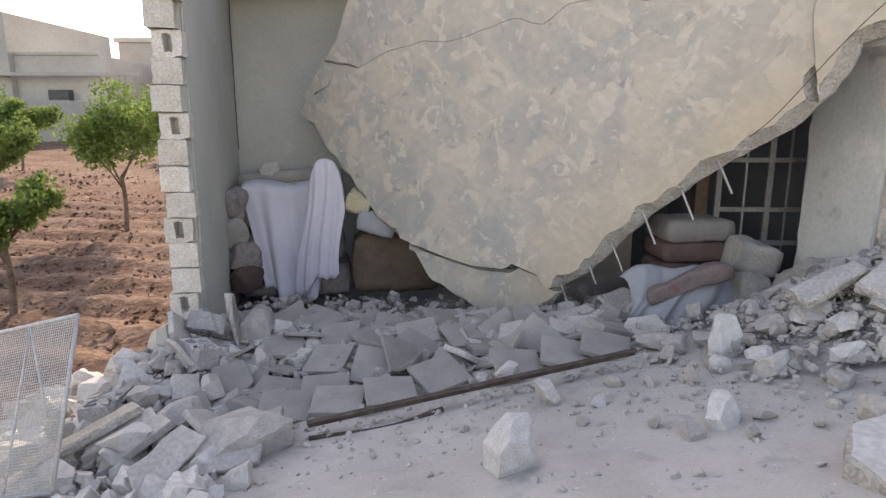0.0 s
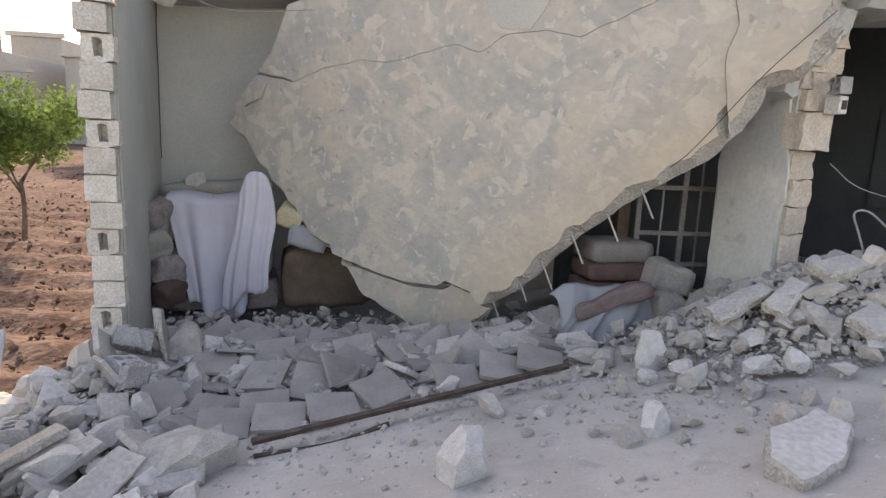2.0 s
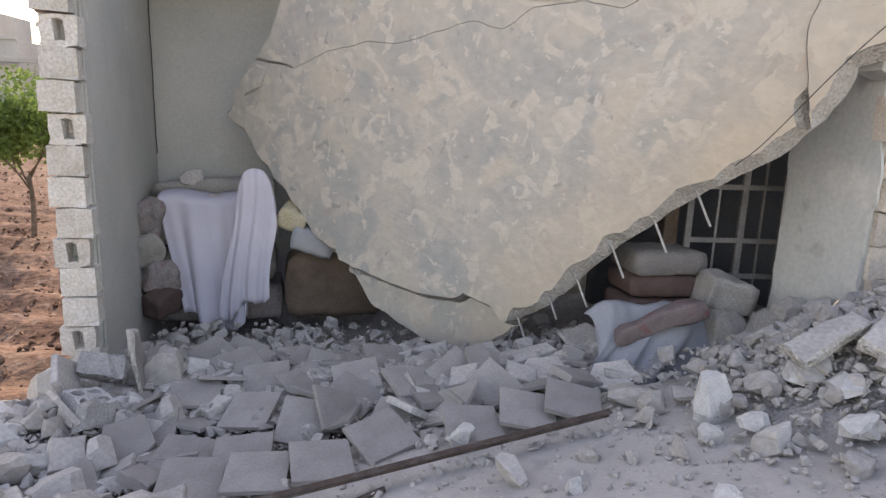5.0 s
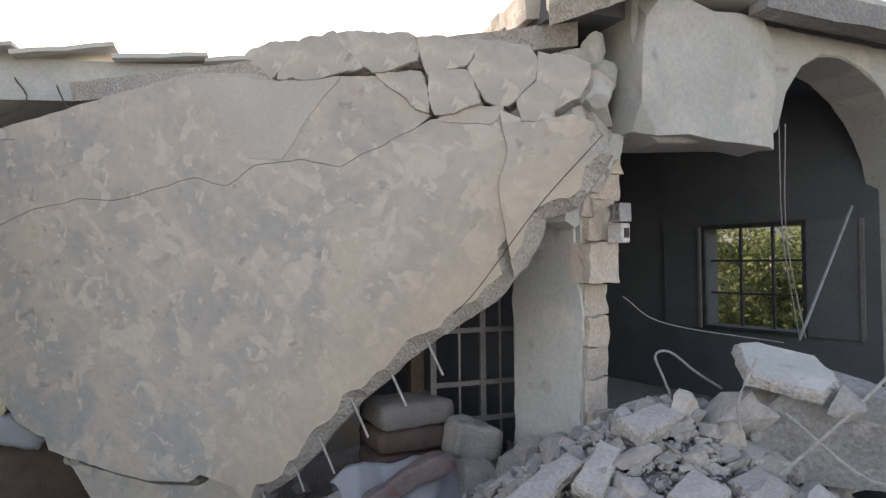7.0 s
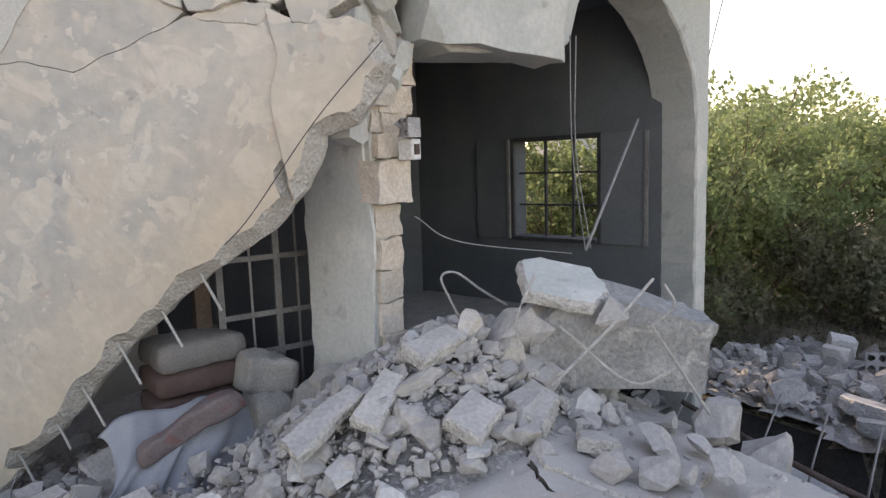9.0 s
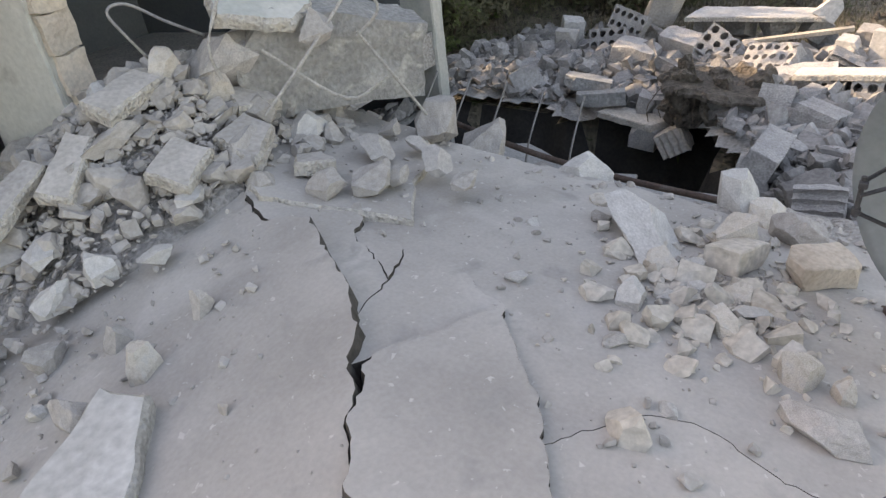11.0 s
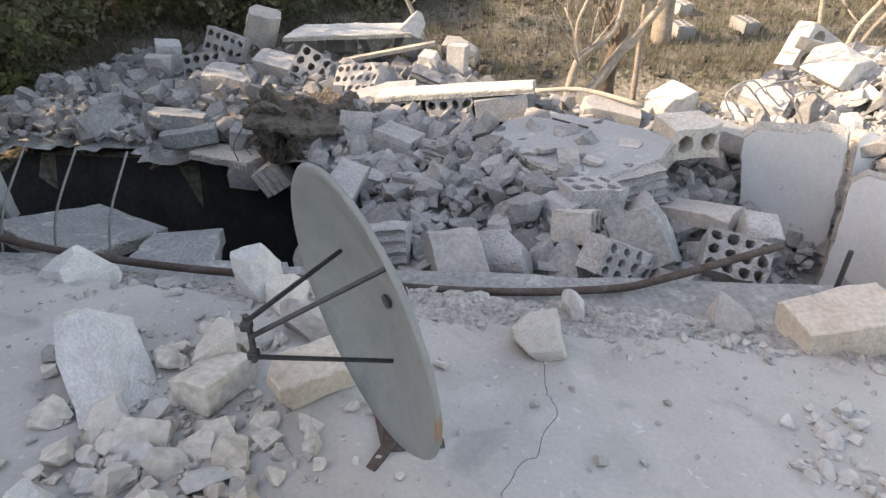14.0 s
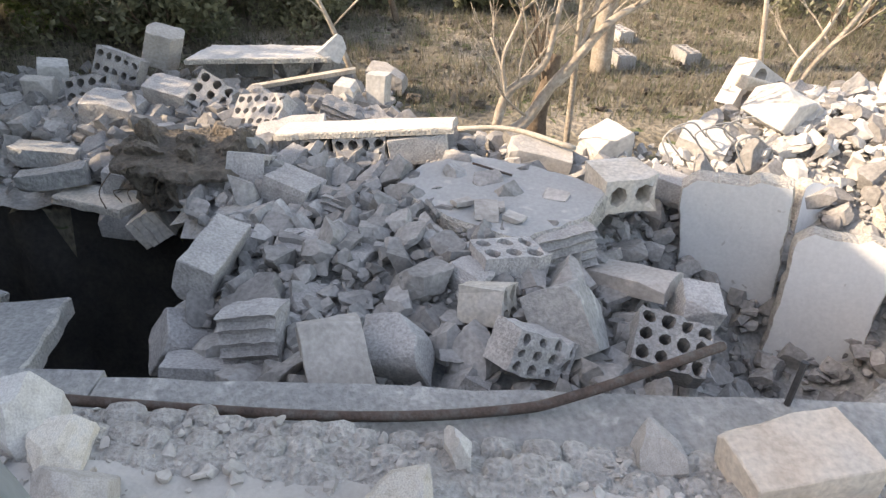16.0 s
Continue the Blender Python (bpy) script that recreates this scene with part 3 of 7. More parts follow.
mortar2 = sheet("mortar_bed", list(np.arange(3.9, 5.6, 0.03)), list(np.arange(-3.2, -1.5, 0.03)), far_mortar, [M_MORTAR], "", "", keep=lambda x, y: x - 4.22 + 0.8 * (y + 1.5) < 0.13)
mortar = sheet("mortar_bed", list(np.arange(3.62, 4.2, 0.02)), list(np.arange(-1.95, 2.95, 0.025)), mortar_top, [M_MORTAR], "", "")
for bed in (mortar, mortar2):
    bed.parent = kerb
    for key in ("category", "kind"):
        if key in bed:
            del bed[key]

# ---------------------------------------------------------------- the fallen roof slab
SA, SN = Vector((0.771, -0.6368, 0)), Vector((0.636, 0.770, 0.0505)).normalized()
SB = SA.cross(SN)
SLAB = Matrix((SA, SB, -SN)).transposed().to_4x4()
SLAB.translation = (0.678, 5.083, 1.48)
fallen = thing("fallen_roof_slab", "fallen concrete roof slab with mottled beige underside, leaning on its corner", "roof slab", at=SLAB)
UP_CRACK = [(-1.95, 0.26), (-1.53, 0.39), (-1.11, 0.44), (-0.76, 0.42), (-0.14, 0.55), (0.12, 0.48), (0.34, 0.6), (0.71, 0.62), (0.94, 0.56), (1.17, 0.65), (1.47, 0.77)]
LOW_CRACK = [(-1.5, -1.4), (-0.96, -1.5), (-0.61, -1.54), (-0.28, -1.53), (-0.17, -1.46), (0.08, -1.52), (0.16, -1.61), (0.28, -1.6)]
lower = LOW_CRACK + [(0.51, -1.45), (1.0, -0.93), (1.5, -0.52), (1.88, -0.29), (2.02, -0.12), (1.97, 0.15), (1.94, 0.4), (2.0, 0.6), (1.95, 0.83), (1.85, 0.84), (1.54, 0.8)] + UP_CRACK[::-1] + [(-2.2, 0.3), (-2.48, 0.34), (-2.74, 0.1), (-3.0, -0.14), (-2.42, -0.68), (-1.76, -1.32)]
upperp = UP_CRACK + [(1.54, 0.82), (1.47, 0.9), (1.2, 1.1), (0.96, 1.12), (0.53, 1.13), (0.3, 1.2), (-0.15, 1.24), (-0.52, 1.18), (-0.97, 1.13), (-1.45, 1.05), (-2.0, 0.98), (-2.26, 0.56), (-2.48, 0.345), (-2.2, 0.305)]
toe = [(-1.5, -1.41), (-1.22, -1.78), (-0.55, -2.02), (-0.23, -2.04), (-0.05, -1.95), (0.23, -1.68), (0.28, -1.61)] + LOW_CRACK[::-1][1:-1]
part("panel", slab_bm(lower, 0.16, 0.0015, 0.075, 0.05, 0.012, 1.0, 1, lambda p: (p.x > 0.25 and p.y < -1.45 + 0.9 * (p.x - 0.28)) or (p.x < -1.55 and p.y < -0.05 - 0.9 * (p.x + 2.9) + 0.15)), [M_SLAB, M_BREAK], fallen, "mottled underside with a ragged broken edge")
part("panel", slab_bm(upperp, 0.16, 0.0015, 0.02, 0.05, 0.012, 1.0, 1, lambda p: p.x < -2.0), [M_SLAB, M_BREAK], fallen)
tip_piece = [(1.95, 0.83), (2.0, 0.6), (1.94, 0.4), (1.97, 0.15), (2.02, -0.12), (2.15, 0.04), (2.19, 0.2), (2.37, 0.25), (2.47, 0.38), (2.57, 0.55), (2.49, 0.71), (2.36, 0.77), (2.15, 0.75)]
part("tip", slab_bm(tip_piece, 0.16, 0.002, 0.07, 0.05, 0.012, 1.0, 1, lambda p: p.x > 2.05 and p.y < 0.68), [M_SLAB, M_BREAK], fallen, "cracked end of the slab", at=pose(0, 0, -0.004, 0, -0.6, 0))
part("corner_piece", slab_bm(toe, 0.16, 0.015, 0.03, 0.05, 0.012, 1.0, 1, lambda p: p.y < -1.66 or p.x < -1.3), [M_SLAB, M_BREAK], fallen, "snapped lower corner", at=pose(0, -0.034, -0.022, 2.0, 0, 0.7))
part("screed_patch", slab_bm([(-0.2, 1.2), (0.06, 0.95), (0.3, 0.65), (0.55, 0.63), (0.8, 0.94), (0.97, 1.1), (0.53, 1.12), (0.3, 1.17)], 0.008, 0.0, 0.0, 0.07, 0.02, 4.0, 0), M_PATCH, fallen, "smooth pale screed patch", at=pose(0, 0, 0.007))
PIECES = [
    [(0.5, 1.15), (0.3, 1.32), (0.52, 1.37), (0.7, 1.35)],
    [(0.7, 1.35), (0.93, 1.37), (1.12, 1.15), (0.81, 1.13), (0.53, 1.15)],
    [(0.95, 1.37), (1.46, 1.30), (1.48, 1.15), (1.19, 1.12)],
    [(1.48, 1.29), (1.84, 1.22), (1.76, 1.1), (1.53, 1.08)],
    [(1.2, 1.1), (1.5, 1.08), (1.54, 0.85), (1.47, 0.89)],
    [(1.55, 1.07), (1.57, 0.83), (1.85, 0.87), (1.77, 1.07)],
    [(1.8, 1.08), (1.88, 0.88), (2.01, 0.86), (2.19, 1.01), (2.12, 1.16), (1.86, 1.22)],
    [(2.2, 1.13), (2.46, 1.03), (2.4, 0.86), (2.27, 0.79), (2.19, 0.95)],
    [(2.07, 0.87), (2.18, 0.95), (2.28, 0.88), (2.26, 0.75), (2.1, 0.76)],
    [(1.6, 0.8), (1.84, 0.86), (1.98, 0.84), (1.9, 0.76)],
]
for i, p in enumerate(PIECES):
    m = pose(0, 0, 0.006 + 0.008 * (i % 3), RNG.uniform(-3, 2), RNG.uniform(-2, 2), 0)
    c = Vector((sum(q[0] for q in p) / len(p), sum(q[1] for q in p) / len(p), 0))
    bm = slab_bm([(q[0] - c.x, q[1] - c.y) for q in p], 0.15, -0.016, 0.006, 0.03, 0.024, 20.0 + i)
    part("fragment", bm, [M_SLAB, M_BREAK], fallen, at=Matrix.Translation(c) @ m)
# rebar ends hanging from the ragged edge
for u, v, L in ((0.3, -1.6, 0.14), (0.55, -1.4, 0.13), (0.74, -1.2, 0.2), (0.98, -0.95, 0.2), (1.23, -0.72, 0.22), (1.47, -0.52, 0.22)):
    bm = bmesh.new()
    a = Vector((u - 0.06, v + 0.12, -0.05))
    tube(bm, [a, a + Vector((0.06, -0.12, 0.0)), a + Vector((0.06 + 0.45 * L, -0.12 - 0.88 * L, 0.02))], 0.008)
    part("rebar", bm, M_REBAR, fallen, "short straight rebar end")
bm = bmesh.new()
tube(bm, bent([(0.3, -1.62, 0.0), (0.25, -1.78, 0.03), (0.33, -1.86, 0.05), (0.42, -1.82, 0.05), (0.4, -1.7, 0.03)], 5), 0.004)
part("wire", bm, M_CABLE, fallen)
# loose flake on the tip of the slab
part("flake", slab_bm([(-2.62, 0.02), (-2.4, 0.1), (-2.3, 0.26), (-2.42, 0.3), (-2.6, 0.2)], 0.05, 0.0, 0.012, 0.05, 0.015, 41.0), [M_SLAB, M_BREAK], fallen, at=pose(0, 0, 0.03))

# ---------------------------------------------------------------- the house's standing walls
U, V = Vector((0.985, 0.174, 0)), Vector((-0.174, 0.985, 0))


def wall_frame(x, y, deg):
    return pose(x, y, 0, 0, 0, deg)


west = thing("wall_west", "grey plastered block wall ending in a ragged pier of hollow blocks", "wall", kind="structure", at=wall_frame(-2.0, 4.98, 10))
part("plaster", rough_box((-0.2, 0.0, -1.0), (0.0, 2.7, 3.0), 6, 0.004, 1.0), M_PLASTER, west)
part("render_coat", rough_box((0.002, 0.03, -0.9), (0.016, 2.45, 3.0), 4, 0.004, 3.0), M_PLASTER, west)
bm = bmesh.new()
tube(bm, [(0.03 + 0.012 * noise.noise(Vector((0, 0, z * 5))), 2.38, z) for z in np.arange(0.9, 3.0, 0.1)], 0.006, sides=5)
part("joint", bm, M_DARKIRON, west, "dark open corner joint")


def pier_block(kind, seed):
    """The cut end of a hollow block, with its cavities showing."""
    bm = bmesh.new()
    w, d, h = 0.215, 0.17, 0.19
    holes = [(-0.075, -0.012), (0.012, 0.075)] if kind == 0 else ([(-0.03, 0.035)] if kind == 1 else [])
    top_z, low_z = h / 2 - 0.03, -h / 2 + 0.03
    xs = sorted({-w / 2, w / 2, *[v for p in holes for v in p]})
    zs = [-h / 2, low_z, top_z, h / 2]
    grid = {(i, k): bm.verts.new((x, 0, z)) for i, x in enumerate(xs) for k, z in enumerate(zs)}
    back = {(i, k): bm.verts.new((x, d, z)) for i, x in enumerate(xs) for k, z in enumerate(zs)}
    for i in range(len(xs) - 1):
        for k in range(3):
            q = [(i, k), (i + 1, k), (i + 1, k + 1), (i, k + 1)]
            if k == 1 and any(abs(xs[i] - p[0]) < 1e-6 for p in holes):
                inner = [bm.verts.new(grid[p].co + Vector(((0.008 if p[0] == i else -0.008), 0.12, 0.012 if p[1] == k else -0.012))) for p in q]
                for a in range(4):
                    bm.faces.new((grid[q[a]], grid[q[(a + 1) % 4]], inner[(a + 1) % 4], inner[a]))
                bm.faces.new(inner)
            else:
                bm.faces.new([grid[p] for p in q])
            bm.faces.new([back[p] for p in reversed(q)])
    n = len(xs) - 1
    for k in range(3):
        bm.faces.new((grid[(0, k)], grid[(0, k + 1)], back[(0, k + 1)], back[(0, k)]))
        bm.faces.new((grid[(n, k)], back[(n, k)], back[(n, k + 1)], grid[(n, k + 1)]))
    for i in range(n):
        bm.faces.new((grid[(i, 0)], back[(i, 0)], back[(i + 1, 0)], grid[(i + 1, 0)]))
        bm.faces.new((grid[(i, 3)], grid[(i + 1, 3)], back[(i + 1, 3)], back[(i, 3)]))
    bmesh.ops.subdivide_edges(bm, edges=[e for e in bm.edges if e.calc_length() > 0.05], cuts=1, use_grid_fill=True)
    for v in bm.verts:
        v.co += noise.noise_vector(v.co * 22 + Vector((seed, 0, 0))) * 0.015
    return bm


PB = [mesh_from("block", pier_block(k, s), M_PIER) for k, s in ((0, 1.0), (0, 5.0), (1, 9.0), (2, 13.0))]
z, i = -0.72, 0
while z < 2.9:
    ob = new("block", PB[(3, 3, 2, 3, 3, 2, 3, 3, 3, 2)[i % 10]])
    ob.parent = west
    ob.matrix_local = pose(-0.1 + 0.022 * math.sin(i * 2.3), -0.13 + 0.02 * math.sin(i * 1.7), z + 0.095, 0, 0, 3 * math.sin(i * 3.1))
    z += 0.203
    i += 1

back = thing("wall_north", "grey-green plastered rear wall of the wrecked room", "wall", kind="structure", at=wall_frame(-2.7, 7.45, 4))
part("plaster", rough_box((-0.1, 0.0, -1.0), (5.8, 0.2, 3.0), 6, 0.004, 2.0), M_PLASTER, back)
middle = thing("wall_middle", "grey plastered partition with a torn end of pale blocks", "wall", kind="structure", at=wall_frame(2.76, 3.9, 13))
part("plaster", rough_box((0.0, 0.0, -0.6), (0.2, 0.62, 2.75), 6, 0.006, 5.0), M_PLASTER, middle)
# two added lengths that block the arch's light behind the grille
part("plaster", rough_box((0.42, 0.75, -0.6), (0.6, 3.1, 2.95), 4, 0.006, 6.0), M_SHADEPL, middle)
part("plaster", rough_box((0.2, 0.5, -0.6), (0.45, 0.7, 2.95), 4, 0.006, 6.0), M_SHADEPL, middle)
part("render_coat", slab_bm([(0.0, -0.5), (0.6, -0.5), (0.6, 2.6), (0.0, 2.6), (-0.02, 2.2), (0.03, 1.6), (-0.03, 1.1), (0.02, 0.6), (-0.02, 0.1)], 0.02, 0.0, 0.0, 0.06, 0.02, 7.0, 0), M_FACADE, middle, "pale plaster coat with a crumbled edge", at=Matrix(((0, 0, -1, -0.022), (1, 0, 0, 0), (0, 1, 0, 0), (0, 0, 0, 1))))
# torn block end, course by course
COURSES = (0.2, 0.21, 0.2, 0.2, 0.19, 0.2, 0.26, 0.15, 0.17, 0.2, 0.2, 0.2)
for k, h in enumerate(COURSES):
    zz = 0.1 + sum(COURSES[:k])
    w, out = (0.27, 0.1) if k == 6 else (0.18 + 0.02 * (k % 2), 0.035 + 0.02 * math.sin(k * 2.1))
    x0 = -0.03 if k == 6 else 0.015 + 0.012 * math.sin(k * 1.3)
    part("block", rough_box((x0, -out, zz + 0.006), (x0 + w, 0.06, zz + h - 0.004), 4, 0.02, k * 3.0, 10), M_TANBLOCK, middle)
for k, (z_, w_) in enumerate(((1.66, 0.3), (1.83, 0.34), (2.0, 0.37), (2.17, 0.36))):
    part("block", rough_box((0.08, -0.03, z_), (w_, 0.1, z_ + 0.165), 4, 0.022, 60.0 + k, 10), M_TANBLOCK, middle)
for k in range(9):
    zz = 1.95 + 0.1 * k
    part("rubble_core", chunk_bm(330 + k, (1, 1, 1), 8, 0.5, 0.02, 0.03), (M_BEIGE, M_FACADE, M_FACADE)[k % 3], middle, at=pose(0.08 + 0.14 * ((k * 7) % 5) / 4, 0.0 - 0.03 * ((k * 3) % 4) / 3, zz, 20 * k, 33 * k, 50 * k) @ Matrix.Diagonal((0.22, 0.16, 0.17, 1)))
for k, (x_, z_, w_, h_) in enumerate(((-0.1, 1.75, 0.24, 0.2), (-0.06, 1.95, 0.2, 0.3), (0.0, 2.25, 0.26, 0.34), (0.02, 2.6, 0.24, 0.3))):
    part("plaster_flap", chunk_bm(360 + k, (1, 1, 1), 5, 0.4, 0.02, 0.02), M_FACADE, middle, at=pose(x_, 0.03, z_, 0, 12 * (-1) ** k, 20) @ Matrix.Diagonal((w_, 0.12, h_, 1)))

# facade with the arch, its near half torn away
facade = thing("wall_facade", "pale plastered front wall with a torn arched opening", "wall", kind="structure", at=wall_frame(3.0, 3.72, 1.0))
arch = [(2.98 + 0.02, -1.2), (3.12, -1.2), (3.12, 3.05), (0.05, 3.05), (0.05, 2.75), (0.1, 2.25), (0.25, 2.17), (0.6, 2.2), (1.14, 2.24), (1.3, 2.32)]
arch += [(1.4, 2.6), (1.56, 2.8), (1.76, 2.9), (1.97, 2.91), (2.2, 2.86), (2.45, 2.72), (2.68, 2.5), (2.85, 2.25), (2.92, 1.95), (2.93, 1.4), (2.94, 0.4), (2.95, -0.6)]
part("masonry", slab_bm(arch, 0.42, 0.0, 0.015, 0.09, 0.008, 8.0, 0), [M_FACADE, M_BREAK], facade, at=Matrix(((1, 0, 0, 0), (0, 0, -1, 0), (0, 1, 0, 0), (0, 0, 0, 1))))
part("lintel_chunk", chunk_bm(37, (1.12, 0.3, 0.84), 7, 0.16, 0.04, 0.03), M_FACADE, facade, "hanging broken lintel", at=pose(0.62, 0.06, 2.62, 2, 3, 0))

east = thing("wall_east", "grey plastered end wall with a small window, coloured as if shaded", "wall", kind="structure", at=wall_frame(6.1, 4.14, 11.5))
W0, W1, WZ0, WZ1 = 0.62, 1.6, 0.75, 1.75
bm = bmesh.new()
for lo, hi in (((-0.2, 0, -1.2), (0, W0, 3.0)), ((-0.2, W1, -1.2), (0, 3.6, 3.0)), ((-0.2, W0, -1.2), (0, W1, WZ0)), ((-0.2, W0, WZ1), (0, W1, 3.0))):
    box(bm, lo, hi)
part("plaster", bm, M_SHADEPL, east)
inner = thing("wall_inner", "grey plastered rear wall of the arched room, coloured as if shaded", "wall", kind="structure", at=wall_frame(2.2, 6.85, 4))
part("plaster", box_bm((0, 0, -1), (4.2, 0.2, 3.0)), M_SHADEPL, inner)
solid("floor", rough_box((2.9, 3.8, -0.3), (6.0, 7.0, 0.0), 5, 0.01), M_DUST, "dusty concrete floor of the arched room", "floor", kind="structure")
solid("ceiling", rough_box((2.6, 3.8, 2.95), (6.2, 7.2, 3.1), 5, 0.006), M_SHADEPL, "plastered ceiling of the arched room, coloured as if shaded", "ceiling", kind="structure")

window = thing("window_1", "small barred window with open dark steel shutters", "window", kind="structure", at=wall_frame(6.1, 4.14, 11.5))
for n_, lo, hi in (("window_frame", (-0.23, W0 - 0.04, WZ0 - 0.04), (-0.19, W0, WZ1 + 0.04)), ("window_frame", (-0.23, W1, WZ0 - 0.04), (-0.19, W1 + 0.04, WZ1 + 0.04)), ("window_frame", (-0.23, W0, WZ1), (-0.19, W1, WZ1 + 0.04)), ("window_sill", (-0.25, W0, WZ0 - 0.04), (-0.19, W1, WZ0))):
    part(n_, box_bm(lo, hi, 0.004), M_DARKIRON, window)
for k in (1, 2):
    y = W0 + (W1 - W0) * k / 3
    part("bar", box_bm((-0.12, y - 0.012, WZ0), (-0.09, y + 0.012, WZ1)), M_DARKIRON, window)
    zz = WZ0 + (WZ1 - WZ0) * k / 3
    part("bar", box_bm((-0.125, W0, zz - 0.01), (-0.095, W1, zz + 0.01)), M_DARKIRON, window)
for y0, y1, a in ((W0 - 0.52, W0 - 0.04, 0), (W1 + 0.04, W1 + 0.5, 0)):
    sh = part("shutter", box_bm((-0.235, y0, WZ0 - 0.03), (-0.215, y1, WZ1 + 0.03), 0.004), M_SHADEPL, window, "dark steel shutter folded back")
    part("rim", box_bm((-0.255, y0, WZ0 - 0.03), (-0.236, y0 + 0.03, WZ1 + 0.03)), M_IRON, sh)

# what is left of the roof above
roof = thing("roof", "broken concrete roof with curled layers along its edge", "roof", kind="structure")
part("slab", rough_box((2.75, 3.55, 3.1), (6.15, 7.2, 3.28), 8, 0.012, 1.0), M_FACADE, roof)
part("eave", rough_box((3.9, 3.47, 3.02), (6.12, 3.62, 3.2), 6, 0.014, 3.0), M_CONC, roof, "dark eave moulding")
part("slab", rough_box((-3.0, 0.0, -0.1), (3.0, 0.9, 0.27), 8, 0.03, 6.0), M_FACADE, roof, at=pose(0.0, 6.55, 2.92, -8, -3.5, -3))
for k in range(7):
    part("roof_layer", rough_box((0, 0, 0), (0.75, 0.5, 0.035), 3, 0.012, k * 2.0), M_PATCH, roof, "curled screed layer", at=pose(-2.2 + k * 0.72, 6.5 - 0.02 * k, 3.02 + k * 0.047, 4, -7 - (k % 3) * 2, -3))
part("slab", rough_box((0.0, 0.0, 0.0), (2.3, 1.2, 0.17), 7, 0.03, 9.0), M_SLAB, roof, "tilted roof slab", at=pose(2.5, 4.1, 2.98, 8, -7, -14))
part("slab", slab_bm([(0, 0), (0.85, 0.1), (1.0, 0.35), (0.6, 0.5), (0.1, 0.3)], 0.13, 0, 0.02, 0.06, 0.03, 11.0), [M_SLAB, M_BREAK], roof, "loose roof wedge", at=pose(2.35, 3.55, 2.85, 40, -18, -15))
# cover hidden behind the fallen slab, added to keep sun out of the room
part("slab", slab_bm([(-0.7, 6.85), (2.8, 3.95), (2.9, 7.4), (-2.7, 7.6), (-2.7, 6.95)], 0.16, 0.0, 0.0, 0.1, 0.03, 15.0), [M_SLAB, M_BREAK], roof, at=pose(0, 0, 2.96))
part("parapet", rough_box((3.1, 4.6, 3.2), (6.1, 4.85, 3.6), 6, 0.02, 4.0), M_SLAB, roof)
# rebar mesh under the rear roof
for k in range(9):
    bm = bmesh.new()
    x = -1.6 + 0.28 * k
    tube(bm, bent([(x, 6.6, 2.98), (x + 0.1, 6.5, 2.75), (x + 0.25 * (-1) ** k, 6.45, 2.5)], 4), 0.006)
    part("rebar", bm, M_RUST, roof)

# ---------------------------------------------------------------- stones and blocks
STONE_SETS = {}
for key, m in (("grey", M_STONE), ("white", M_WHITE), ("beige", M_BEIGE), ("pale", M_HEAP)):
    STONE_SETS[key] = [mesh_from("stone", chunk_bm(200 + i, (1, 1, 1), 10 + i % 4, 0.55, 0.02, 0.028), m) for i in range(9)]
TRUE_WORDS = {"pale": "pale grey dusty broken concrete lump on the yard", "grey": "dusty grey broken concrete lump lying on rubble", "white": "pale white limestone lump with sharp edges", "beige": "beige limestone lump dusted with grey"}


def stone(x, y, size, turn=0, tone="grey", seed=None, z=None, tilt=(0, 0), name="stone", label="", group="rubble stones"):
    """A loose broken stone lying on the surface."""
    k = RNG.randrange(9) if seed is None else seed
    tone = "pale" if tone == "grey" and x < 4.3 else tone
    ob = new(name, STONE_SETS[tone][k])
    zz = top(x, y) if z is None else z
    ob.matrix_world = pose(x, y, zz + size[2] * 0.36, tilt[0], tilt[1], turn) @ Matrix.Diagonal((*size, 1))
    return tagged(ob, label or TRUE_WORDS[tone], "stone", group)


